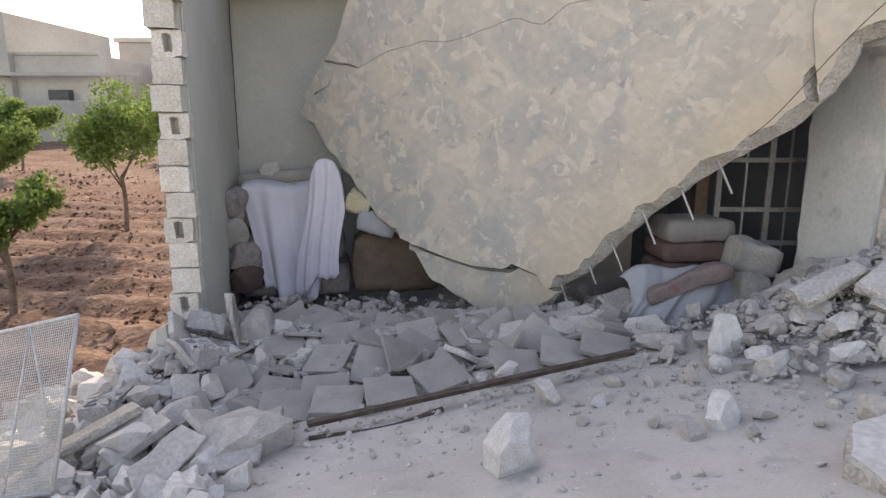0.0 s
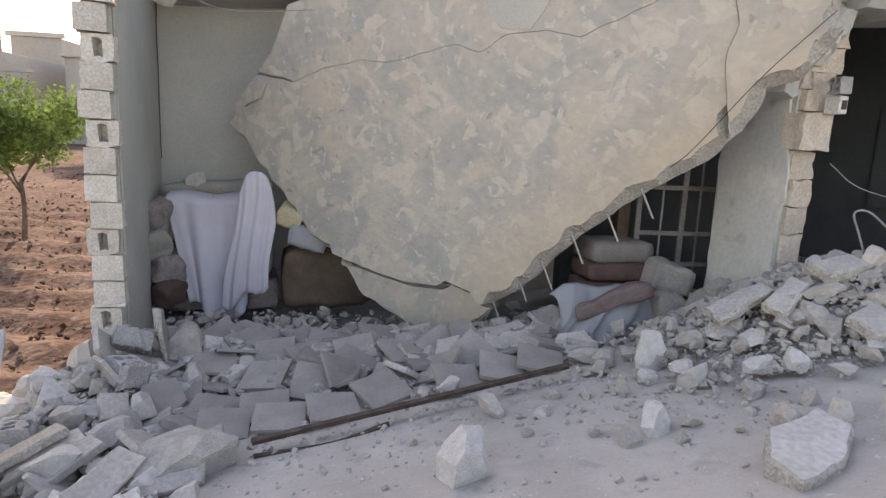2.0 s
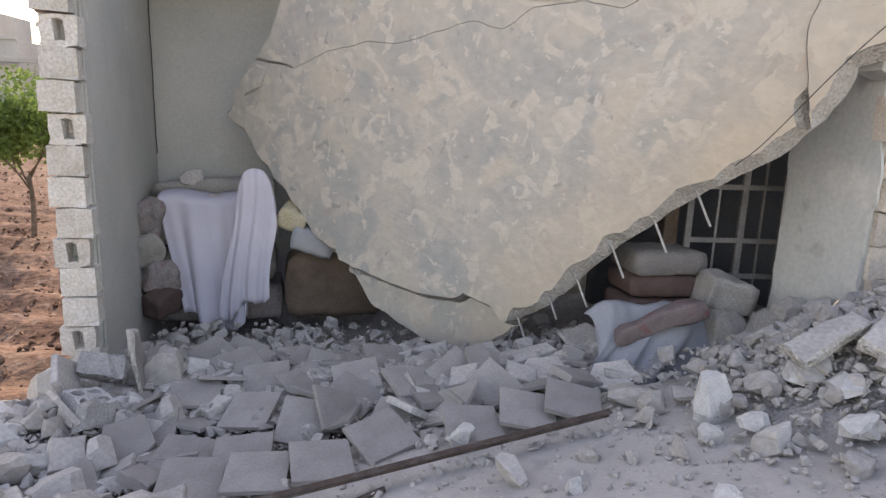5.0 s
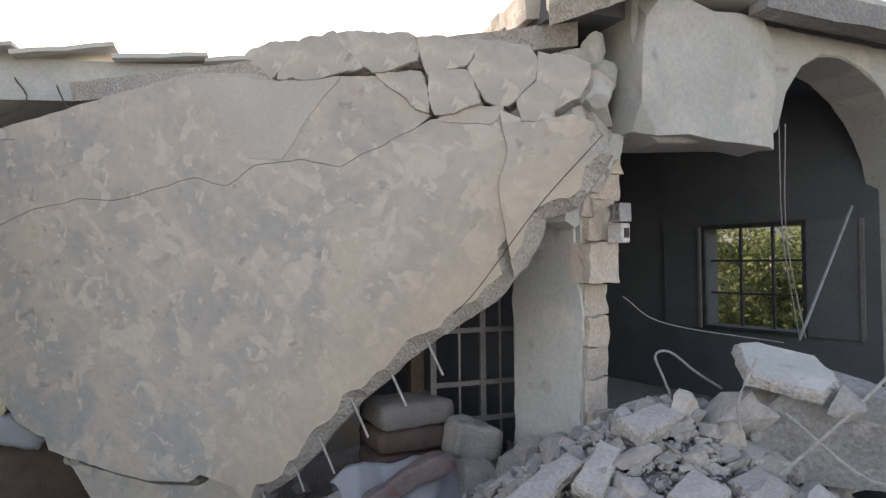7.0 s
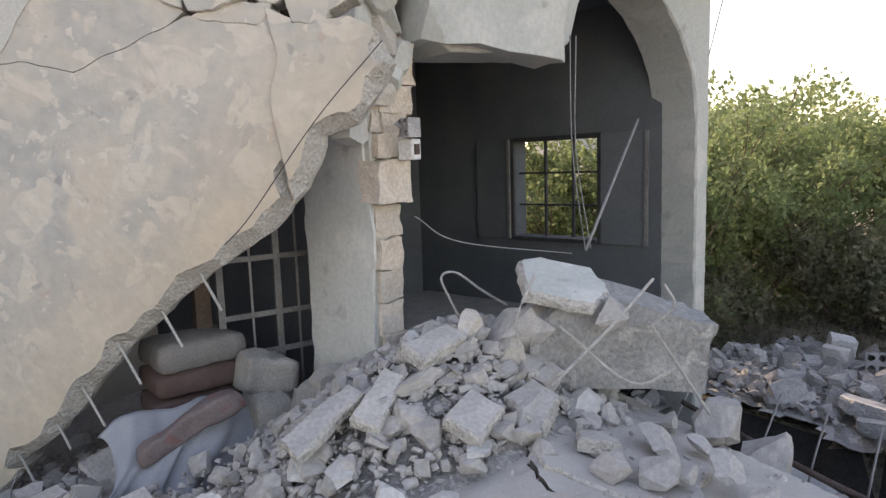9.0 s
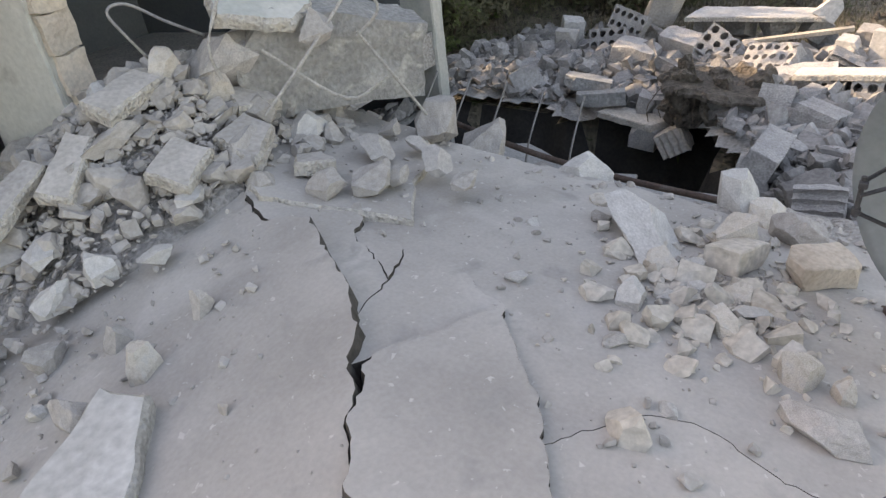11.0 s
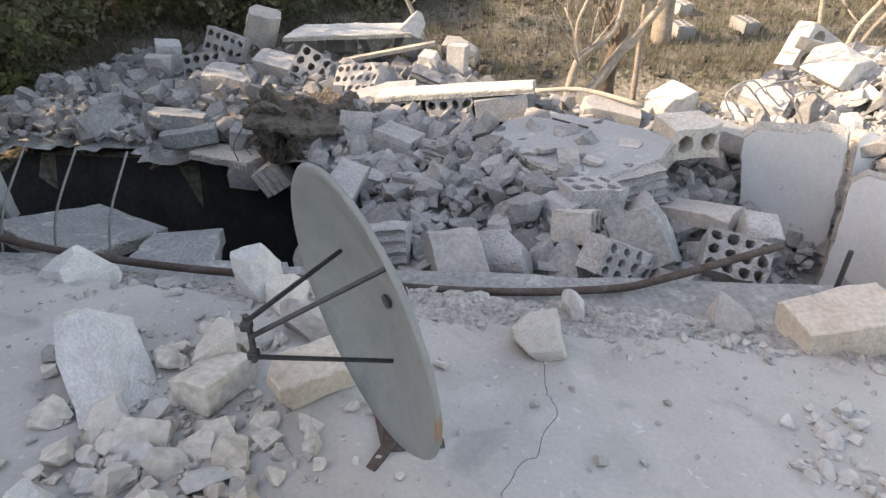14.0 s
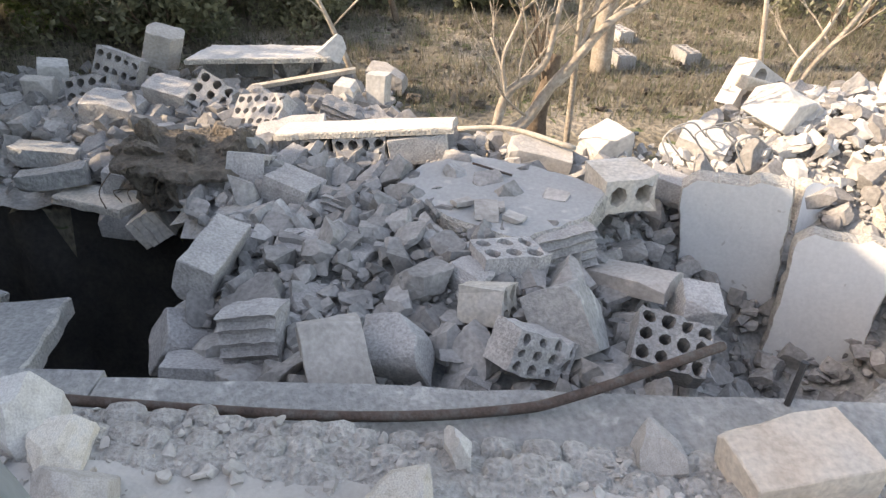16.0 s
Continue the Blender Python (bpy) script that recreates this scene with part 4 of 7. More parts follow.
def hollow_block_bm(cols=4, rows=2, w=0.4, h=0.2, d=0.15, sides=8, broken=0.0, seed=0.0):
    """A concrete block with rows of round holes through it along y."""
    bm = bmesh.new()
    cw, ch = w / cols, h / rows
    r = min(cw, ch) * 0.36
    cache = {}

    def vert(x, y, z):
        k = (round(x, 5), round(y, 5), round(z, 5))
        if k not in cache:
            cache[k] = bm.verts.new((x, y, z))
        return cache[k]

    for i in range(cols):
        for j in range(rows):
            x0, z0 = -w / 2 + i * cw, -h / 2 + j * ch
            cxx, czz = x0 + cw / 2, z0 + ch / 2
            sq = []
            for a, b in ((1, 0.5), (1, 1), (0.5, 1), (0, 1), (0, 0.5), (0, 0), (0.5, 0), (1, 0)):
                sq.append((x0 + a * cw, z0 + b * ch))
            for side, yy in ((-1, -d / 2), (1, d / 2)):
                ring = [vert(cxx + r * math.cos(k * math.tau / 8), yy, czz + r * 1.1 * math.sin(k * math.tau / 8)) for k in range(8)]
                outer = [vert(x, yy, z) for x, z in sq]
                for k in range(8):
                    f = (outer[k], outer[(k + 1) % 8], ring[(k + 1) % 8], ring[k])
                    bm.faces.new(f if side > 0 else f[::-1])
            a = [vert(cxx + r * math.cos(k * math.tau / 8), -d / 2, czz + r * 1.1 * math.sin(k * math.tau / 8)) for k in range(8)]
            b = [vert(cxx + r * math.cos(k * math.tau / 8), d / 2, czz + r * 1.1 * math.sin(k * math.tau / 8)) for k in range(8)]
            for k in range(8):
                bm.faces.new((a[k], a[(k + 1) % 8], b[(k + 1) % 8], b[k]))
    edge = []
    for i in range(cols * 2 + 1):
        edge.append((-w / 2 + i * cw / 2, -h / 2))
    for j in range(1, rows * 2 + 1):
        edge.append((w / 2, -h / 2 + j * ch / 2))
    for i in range(1, cols * 2 + 1):
        edge.append((w / 2 - i * cw / 2, h / 2))
    for j in range(1, rows * 2):
        edge.append((-w / 2, h / 2 - j * ch / 2))
    for k in range(len(edge)):
        p, q = edge[k], edge[(k + 1) % len(edge)]
        bm.faces.new((vert(p[0], -d / 2, p[1]), vert(q[0], -d / 2, q[1]), vert(q[0], d / 2, q[1]), vert(p[0], d / 2, p[1])))
    for v in bm.verts:
        k = 0.011 + broken * step01(0.0, w / 2, v.co.x + 0.3 * v.co.z)
        v.co += noise.noise_vector(v.co * 17 + Vector((seed, seed, 0))) * k
        if broken and v.co.x > w * 0.2:
            v.co.x -= broken * (0.8 + noise.noise(Vector((v.co.z * 14, v.co.y * 9, seed)))) * (v.co.x / w)
    return bm


def ribbed_bm(seed):
    """A broken block split along its holes, showing rounded ribs."""
    bm = bmesh.new()
    n, w, d = 25, 0.3, 0.15
    front, backv = [], []
    for i in range(n):
        x = -w / 2 + w * i / (n - 1)
        z = 0.07 + 0.022 * abs(math.sin(math.pi * 4 * i / (n - 1))) + 0.01 * noise.noise(Vector((x * 9, seed, 0)))
        front.append([bm.verts.new((x, -d / 2 + 0.012 * noise.noise(Vector((x * 20, seed, 1))), z)), bm.verts.new((x, -d / 2, -0.09))])
        backv.append([bm.verts.new((x, d / 2 + 0.015 * noise.noise(Vector((x * 15, seed, 2))), z)), bm.verts.new((x, d / 2, -0.09))])
    for i in range(n - 1):
        bm.faces.new((front[i][0], front[i + 1][0], backv[i + 1][0], backv[i][0]))
        bm.faces.new((front[i][1], front[i + 1][1], front[i + 1][0], front[i][0]))
        bm.faces.new((backv[i][0], backv[i + 1][0], backv[i + 1][1], backv[i][1]))
        bm.faces.new((backv[i][1], backv[i + 1][1], front[i + 1][1], front[i][1]))
    bm.faces.new((front[0][0], backv[0][0], backv[0][1], front[0][1]))
    bm.faces.new((front[-1][1], backv[-1][1], backv[-1][0], front[-1][0]))
    return bm


HOLLOW = [mesh_from("hollow_block", hollow_block_bm(), M_BLOCK), mesh_from("hollow_block", hollow_block_bm(3, 2, 0.3, broken=0.05, seed=3.0), M_BLOCK),
          mesh_from("hollow_block", hollow_block_bm(4, 3, 0.4, 0.24, 0.2, seed=5.0), M_BLOCK), mesh_from("hollow_block", hollow_block_bm(2, 2, 0.22, broken=0.06, seed=9.0), M_BLOCK),
          mesh_from("hollow_block", ribbed_bm(1.0), M_BLOCK), mesh_from("hollow_block", ribbed_bm(4.0), M_BLOCK)]
SOLID = [mesh_from("concrete_block", chunk_bm(60 + i, (0.4, 0.22, 0.2), 6 + i % 3, 0.5, 0.02, 0.022), M_BLOCK) for i in range(4)]
HWORDS = ("whole grey hollow concrete block with round holes", "broken grey hollow concrete block with round holes", "large grey hollow concrete block with three rows of holes",
          "stub of a broken grey hollow concrete block", "split grey block showing rounded ribs", "split grey block showing rounded ribs and dust")


def hollow(x, y, kind=0, rot=(0, 0, 0), z=None, lift=0.06, size=1.0):
    ob = new("hollow_block", HOLLOW[kind])
    ob.matrix_world = pose(x, y, (top(x, y) if z is None else z) + lift, *rot) @ Matrix.Scale(size, 4)
    return tagged(ob, HWORDS[kind], "concrete block", "fallen blocks")


def block(x, y, rot=(0, 0, 0), z=None, lift=0.06, size=(1, 1, 1), kind=0, tone=None, label=""):
    me = SOLID[kind]
    ob = new("concrete_block", me)
    ob.matrix_world = pose(x, y, (top(x, y) if z is None else z) + lift, *rot) @ Matrix.Diagonal((*size, 1))
    return tagged(ob, label or "dusty grey solid concrete block among the rubble", "concrete block", "fallen blocks")


def plate(x, y, outline, thick, rot, z=None, lift=0.08, mats=None, label="broken grey concrete plate lying in the rubble", seed=0.0, name="concrete_plate"):
    c = (sum(p[0] for p in outline) / len(outline), sum(p[1] for p in outline) / len(outline))
    bm = slab_bm([(p[0] - c[0], p[1] - c[1]) for p in outline], thick, 0.0, 0.012, 0.05, 0.014, seed)
    return solid(name, bm, mats or [M_YARD, M_BREAK], label, "concrete plate", "broken plates", at=pose(x, y, (top(x, y) if z is None else z) + lift, *rot))


# stones on the yard, west of the fold
stone(0.29, 2.3, (0.21, 0.17, 0.24), 20, "white", 1, label="large white limestone lump alone on the yard")
stone(1.16, 2.37, (0.16, 0.12, 0.13), 60, "white", 2)
stone(1.61, 2.83, (0.17, 0.12, 0.12), 10, "white", 3)
plate(1.5, 1.86, [(0, 0), (0.2, -0.04), (0.5, 0.05), (0.52, 0.2), (0.2, 0.24), (0.02, 0.16)], 0.1, (4, -6, 28), None, 0.075, [M_WHITE, M_BREAK], "long pale broken slab piece on the yard", 51.0)
stone(1.62, 2.12, (0.2, 0.1, 0.12), 70, "grey", 4)
stone(1.83, 2.12, (0.1, 0.08, 0.1), 10, "beige", 5)
stone(2.09, 2.13, (0.1, 0.07, 0.09), 40, "grey", 6)
for x, y, s_ in ((0.9, 2.45, 0.07), (0.75, 2.8, 0.09), (1.05, 2.95, 0.08), (1.32, 2.35, 0.08), (1.45, 2.2, 0.06), (0.63, 2.6, 0.06), (1.2, 2.2, 0.07), (1.9, 2.35, 0.11), (1.6, 2.35, 0.06), (0.55, 2.97, 0.15), (0.1, 2.75, 0.05), (1.75, 2.55, 0.12), (0.9, 3.05, 0.1), (1.0, 2.3, 0.1)):
    stone(x, y, (s_, s_ * 0.8, s_ * 0.8), RNG.uniform(0, 360), RNG.choice(("grey", "white", "grey")))
# the heap before the partition
for x, y, a, b, c, tone, rot in ((1.52, 3.22, 0.24, 0.16, 0.3, "white", 20), (1.31, 3.6, 0.3, 0.2, 0.14, "grey", -20), (1.78, 3.25, 0.22, 0.16, 0.14, "grey", 0), (1.93, 3.2, 0.2, 0.14, 0.12, "white", 40),
                             (1.91, 2.77, 0.18, 0.12, 0.16, "white", 10), (2.08, 2.72, 0.16, 0.12, 0.14, "white", 80), (2.12, 3.3, 0.24, 0.14, 0.14, "grey", 30), (2.02, 3.02, 0.26, 0.14, 0.12, "white", 70),
                             (2.81, 2.68, 0.34, 0.2, 0.18, "grey", 30), (3.25, 2.75, 0.26, 0.16, 0.16, "white", 20), (2.85, 3.5, 0.36, 0.2, 0.12, "grey", 10), (2.49, 3.12, 0.36, 0.2, 0.13, "grey", -25),
                             (2.5, 2.67, 0.26, 0.13, 0.1, "white", 40), (2.26, 3.12, 0.26, 0.2, 0.16, "grey", 40), (2.95, 2.4, 0.2, 0.13, 0.14, "grey", 60), (2.72, 2.5, 0.24, 0.14, 0.1, "grey", 20),
                             (3.05, 3.05, 0.22, 0.2, 0.24, "beige", 20), (2.95, 3.25, 0.2, 0.18, 0.2, "beige", 40), (3.12, 2.9, 0.18, 0.16, 0.18, "grey", 70), (2.7, 3.45, 0.2, 0.16, 0.14, "white", 0),
                             (1.25, 3.3, 0.16, 0.12, 0.12, "grey", 0), (1.62, 3.0, 0.14, 0.12, 0.1, "white", 0), (1.42, 3.0, 0.12, 0.1, 0.1, "white", 0), (2.2, 2.55, 0.2, 0.12, 0.1, "white", 0), (1.35, 3.42, 0.16, 0.14, 0.16, "grey", 0)):
    stone(x, y, (a * 0.8, b * 0.8, c * 0.7), rot, tone, tilt=(RNG.uniform(-20, 20), RNG.uniform(-20, 20)))
plate(2.05, 3.2, [(0, 0), (0.42, 0.02), (0.44, 0.14), (0.02, 0.16)], 0.05, (10, -22, 12), None, 0.16, [M_STONE, M_BREAK], "narrow pale concrete plank leaning on stones", 55.0)
# fallen beam with torn rebar on the heap
beam = thing("concrete_beam", "fallen plastered concrete beam with torn rebar, resting on rubble", "beam", at=pose(3.6, 2.9, 0.33, 5, 6, -33))
bm = rough_box((-0.46, -0.17, 0.0), (0.5, 0.2, 0.5), 9, 0.03, 2.0, 4)
for v in bm.verts:
    v.co.z *= 1.0 - 0.22 * step01(-0.1, 0.5, v.co.x)
    v.co += noise.noise_vector(v.co * 13) * 0.014
    v.co.x -= 0.14 * step01(0.25, 0.5, v.co.z) * step01(-0.2, -0.46, v.co.x) * -1
part("core", bm, M_CONC, beam)
part("crust", slab_bm([(-0.42, -0.22), (-0.1, -0.24), (0.06, -0.06), (0.0, 0.2), (-0.3, 0.22), (-0.45, 0.1)], 0.06, 0.0, 0.02, 0.05, 0.03, 61.0), [M_FACADE, M_BREAK], beam, "broken plaster crust", at=pose(-0.1, -0.03, 0.525, 15, 7, 0))
part("lump", hull_bm(71, 18, 0.05), M_STONE, beam, at=pose(-0.5, -0.05, 0.26, 20, 30, 0) @ Matrix.Diagonal((0.24, 0.3, 0.36, 1)))
part("lump", hull_bm(72, 18, 0.05), M_STONE, beam, at=pose(-0.1, -0.25, 0.42, 20, 30, 0) @ Matrix.Diagonal((0.14, 0.12, 0.14, 1)))
for pts in ([(0.1, -0.22, 0.62), (-0.1, -0.3, 0.4), (-0.4, -0.4, 0.1)], [(0.1, -0.25, 0.4), (0.25, -0.34, 0.2), (0.4, -0.42, 0.0)], [(-0.35, -0.24, 0.35), (0.0, -0.36, 0.12), (0.2, -0.4, 0.22)],
            [(-0.5, -0.22, 0.6), (-0.58, -0.28, 0.4), (-0.55, -0.26, 0.25)], [(0.15, -0.24, 0.6), (0.2, -0.28, 0.5), (0.1, -0.26, 0.38)]):
    bm = bmesh.new()
    tube(bm, bent(pts, 5), 0.008)
    part("rebar", bm, M_REBAR, beam)
bm = bmesh.new()
tube(bm, bent([(3.0, 3.35, 0.6), (2.85, 3.3, 0.82), (2.8, 3.3, 0.94), (2.9, 3.3, 0.95), (3.05, 3.28, 0.84), (3.2, 3.24, 0.74)], 6), 0.007)
solid("conduit", bm, M_CABLE, "looped pale grey plastic conduit rising from the rubble", "conduit", smooth=True)

for x, y, o, rot, k in ((2.88, 2.72, [(0, 0), (0.3, 0.02), (0.36, 0.18), (0.14, 0.24)], (14, -10, 25), 0), (2.56, 2.76, [(0, 0), (0.26, -0.02), (0.3, 0.16), (0.06, 0.2)], (12, -14, 30), 1), (3.15, 2.95, [(0, 0), (0.24, 0.0), (0.22, 0.17), (0.04, 0.2)], (20, 8, -10), 2),
                        (2.3, 3.12, [(0, 0), (0.36, 0.02), (0.38, 0.14), (0.03, 0.15)], (8, -20, 32), 3), (2.68, 3.2, [(0, 0), (0.36, 0.04), (0.34, 0.2), (0.02, 0.18)], (16, -6, 8), 4), (2.98, 2.45, [(0, 0), (0.2, 0.02), (0.2, 0.15), (0.02, 0.17)], (6, 10, 50), 5)):
    plate(x, y, o, 0.06, rot, None, 0.1, [M_HEAP, M_BREAK], "pale broken plaster slab on the rubble heap", 150.0 + k)
# tiles, blocks and lumps before the wrecked room
TILE = mesh_from("floor_tile", box_bm((-0.15, -0.15, -0.0125), (0.15, 0.15, 0.0125), 0.003), M_TILE)
TILE_HALF = mesh_from("floor_tile", slab_bm([(-0.15, -0.15), (0.15, -0.15), (0.15, 0.02), (0.05, 0.07), (-0.02, 0.13), (-0.15, 0.1)], 0.025, 0.0, 0.003, 0.06, 0.006, 3.0, 0), M_TILE)


def tile(x, y, rot, lift=0.05, half=False):
    ob = new("floor_tile", TILE_HALF if half else TILE)
    ob.matrix_world = pose(x, y, top(x, y) + lift, *rot)
    return tagged(ob, "broken dusty grey terrazzo floor tile" if half else "loose dusty grey terrazzo floor tile", "floor tile", "scattered floor tiles")


for x, y, rx, ry, rz in ((-0.74, 3.62, 14, -4, 4), (-1.07, 3.73, 8, 5, -6), (-1.2, 4.4, 10, 4, 10), (-0.81, 4.15, 18, -6, -14), (-0.45, 3.9, 30, 8, -4), (-0.79, 4.55, 26, -6, 4), (-0.27, 3.98, 35, 25, 35),
                         (-0.02, 3.58, 12, -8, 30), (-0.31, 3.4, 8, 4, 12), (0.36, 3.85, 22, -28, -38), (0.62, 3.95, 40, 28, -38), (0.16, 4.25, 12, 6, 24), (-0.19, 4.42, 16, -10, 8), (-1.62, 5.1, 10, 6, 6),
                         (-1.04, 4.85, 12, -12, 30), (1.0, 3.62, 10, 10, -14), (-1.3, 5.15, 20, 18, -40), (-0.62, 3.4, 6, 0, 2), (-0.95, 3.45, 10, 4, 6), (0.45, 3.5, 16, 6, 10), (-0.55, 4.95, 12, 8, -20), (0.0, 4.8, 15, 10, 15), (-1.75, 4.75, 5, 14, 10), (0.75, 3.6, 12, 8, -8)):
    tile(x, y, (rx, ry, rz), 0.06)
for i in range(46):
    x, y = RNG.uniform(-1.75, 1.3), RNG.uniform(3.75, 5.5)
    if y > 5.0 - 0.2 * x or y < 3.5 - 0.1 * x:
        continue
    tile(x, y, (RNG.uniform(-18, 35), RNG.uniform(-25, 25), RNG.uniform(0, 360)), RNG.uniform(0.0, 0.05), i % 3 != 0)
SHARDS = []
for k, o in enumerate(([(0, 0), (0.3, -0.03), (0.36, 0.14), (0.2, 0.24), (0.02, 0.18)], [(0, 0), (0.2, 0.02), (0.26, 0.2), (0.08, 0.3), (-0.05, 0.16)], [(0, 0), (0.42, 0.02), (0.4, 0.16), (0.1, 0.2)], [(0, 0), (0.18, -0.02), (0.2, 0.16), (0.04, 0.18)], [(0, 0), (0.28, 0.05), (0.14, 0.26)])):
    o = [(x - 0.14, y - 0.1) for x, y in o]
    for m in (M_TILE, M_HEAP):
        me = mesh_from("slab_shard", slab_bm(o, 0.03 + 0.008 * k, 0.0, 0.006, 0.05, 0.014, 70.0 + k), m)
        SHARDS.append(me)


def shard(x, y, k, rot, lift=0.05):
    ob = new("slab_shard", SHARDS[k])
    ob.matrix_world = pose(x, y, top(x, y) + lift, *rot)
    return tagged(ob, "thin broken floor slab piece covered in dust", "slab piece", "thin broken slabs")


for i in range(120):
    x, y = RNG.uniform(-1.95, 1.5), RNG.uniform(3.9, 5.6)
    if y > 5.15 - 0.28 * x or y < 3.95 - 0.25 * x:
        continue
    shard(x, y, RNG.randrange(10), (RNG.uniform(-22, 28), RNG.uniform(-22, 22), RNG.uniform(0, 360)), RNG.uniform(0.0, 0.07))
for x, y, k, rot in ((-1.37, 2.62, 5, (30, -24, 60)), (-1.09, 2.78, 1, (24, -10, 20)), (-1.9, 3.2, 5, (8, -18, 30)), (-1.75, 3.05, 5, (4, -24, 36)), (-1.25, 3.2, 3, (35, 12, 100)), (-1.6, 3.7, 7, (40, 10, 40)), (-1.75, 3.95, 1, (60, 20, 120)), (-1.85, 4.25, 3, (70, 10, 95)),
                     (-1.82, 4.6, 9, (75, 5, 85)), (-1.5, 3.5, 8, (20, 25, 10)), (-1.35, 3.85, 2, (30, -20, 50)), (-1.2, 3.55, 6, (15, 15, 80)), (-0.95, 3.2, 7, (10, -12, 20))):
    shard(x, y, k, rot, 0.1)
hollow(-1.78, 4.42, 1, (60, 20, 30), None, 0.16, 0.9)
hollow(-1.66, 3.98, 3, (75, 10, -35), None, 0.1, 1.0)
hollow(-2.05, 3.45, 3, (80, 0, 20), None, 0.05, 1.0)
for k in range(4):
    plate(-1.62 + 0.02 * k, 4.62 - 0.05 * k, [(0, 0), (0.12, 0.02), (0.14, 0.36), (0.05, 0.4), (-0.02, 0.2)], 0.02, (80, 8 * k - 10, 78 + 6 * k), None, 0.2, [M_TILE, M_BREAK], "curled thin plaster shard standing in rubble", 70.0 + k)
stone(-1.02, 2.95, (0.46, 0.34, 0.34), 15, "grey", 7, label="big dusty grey-brown boulder at the yard's edge")
stone(0.36, 3.42, (0.17, 0.13, 0.14), 0, "white", 8)
stone(-1.45, 4.6, (0.26, 0.2, 0.3), 0, "grey", 0, label="worn grey block stub standing in the tile heap")
stone(-1.3, 4.15, (0.2, 0.16, 0.2), 40, "grey", 4)
for x, y, a, b, c, tone, rot in ((-2.5, 4.2, 0.34, 0.22, 0.26, "white", 20), (-2.3, 3.85, 0.3, 0.22, 0.22, "white", 70), (-2.75, 3.9, 0.34, 0.24, 0.28, "white", 40), (-2.9, 4.6, 0.3, 0.2, 0.2, "white", 10), (-1.75, 3.1, 0.42, 0.26, 0.24, "white", 25),
                             (-2.1, 4.35, 0.24, 0.2, 0.26, "beige", 0), (-1.45, 2.75, 0.38, 0.22, 0.16, "white", 60), (-1.2, 2.45, 0.34, 0.18, 0.14, "white", 20), (-2.55, 3.3, 0.3, 0.24, 0.2, "white", 80), (-2.0, 2.9, 0.36, 0.2, 0.2, "white", 120), (-1.85, 3.6, 0.22, 0.2, 0.2, "grey", 0), (-1.55, 3.4, 0.26, 0.2, 0.18, "grey", 50),
                             (-1.35, 3.35, 0.22, 0.16, 0.18, "grey", 0), (-1.5, 3.7, 0.2, 0.18, 0.2, "grey", 30), (-1.95, 4.75, 0.2, 0.18, 0.22, "grey", 10), (-2.65, 4.75, 0.28, 0.2, 0.2, "white", 0), (-3.1, 4.2, 0.26, 0.2, 0.2, "white", 0), (-2.2, 3.3, 0.22, 0.16, 0.2, "grey", 0), (-0.95, 2.55, 0.2, 0.14, 0.12, "grey", 0), (-2.15, 2.5, 0.4, 0.26, 0.2, "white", 0)):
    zz = max(top(x, y), -0.85 + 0.25 * (x + 3)) if x < -1.4 else None
    stone(x, y, (a * 0.82, b * 0.82, c * 0.8), rot, tone, z=zz, tilt=(RNG.uniform(-20, 20), RNG.uniform(-20, 20)))
plate(-2.0, 3.15, [(0, 0), (0.62, 0.02), (0.6, 0.12), (0.0, 0.1)], 0.05, (6, -18, 35), -0.6, 0.16, [M_PLANK, M_BREAK], "dusty narrow broken slat on the rubble edge", 77.0)

bar = thing("iron_angle", "long rusted angle iron lying along the tile heap", "iron bar", at=look((-0.72, 3.02, -0.31), (1.08, 3.32, -0.02)))
part("flange", box_bm((-0.02, -0.003, -1.86), (0.024, 0.003, 0.0), 0.001), M_RUST, bar)
part("flange", box_bm((-0.02, -0.04, -1.86), (-0.014, 0.0, 0.0), 0.001), M_RUST, bar)
bm = bmesh.new()
tube(bm, bent([(-0.7, 2.98, -0.38), (-0.3, 3.0, -0.33), (0.0, 3.08, -0.26)], 5), 0.014)
solid("rusty_rod", bm, M_RUST, "short rusted rod beside the angle iron", "iron bar", smooth=True)

# wire mesh gate leaf lying against the edge of the yard
gate = thing("mesh_gate", "leaning weathered wire-mesh gate leaf with a tubular frame", "gate", at=pose(-2.27, 2.91, -0.19, -32, -15, -14) @ pose(0, 0, -0.425, 90, 0, 0))
GW, GH = 0.465, 0.85
for a, b in (((-GW, 0), (GW, 0)), ((GW, 0), (GW, GH)), ((GW, GH), (-GW, GH)), ((-GW, GH), (-GW, 0))):
    bm = bmesh.new()
    tube(bm, [(a[0], a[1], 0), (b[0], b[1], 0)], 0.011)
    part("frame_tube", bm, M_GATE, gate, smooth=True)
for a, b in (((-0.18, 0), (-0.2, GH)), ((0.16, 0), (0.14, GH)), ((0.14, GH), (0.36, 0.35)), ((-0.2, GH), (-0.4, 0.3)), ((-GW, 0.42), (-0.19, 0.45))):
    bm = bmesh.new()
    tube(bm, [(a[0], a[1], 0.0), (b[0], b[1], 0.0)], 0.007)
    part("brace", bm, M_GATE, gate, smooth=True)
bm = bmesh.new()
for k in range(66):
    u = -GW + k * 0.0143
    box(bm, (u - 0.0018, 0.0, -0.002), (u + 0.0018, GH, 0.001))
for k in range(60):
    v = k * 0.0143
    box(bm, (-GW, v - 0.0018, -0.001), (GW, v + 0.0018, 0.002))
part("wire_mesh", bm, M_GATE, gate, "fine woven wire mesh")
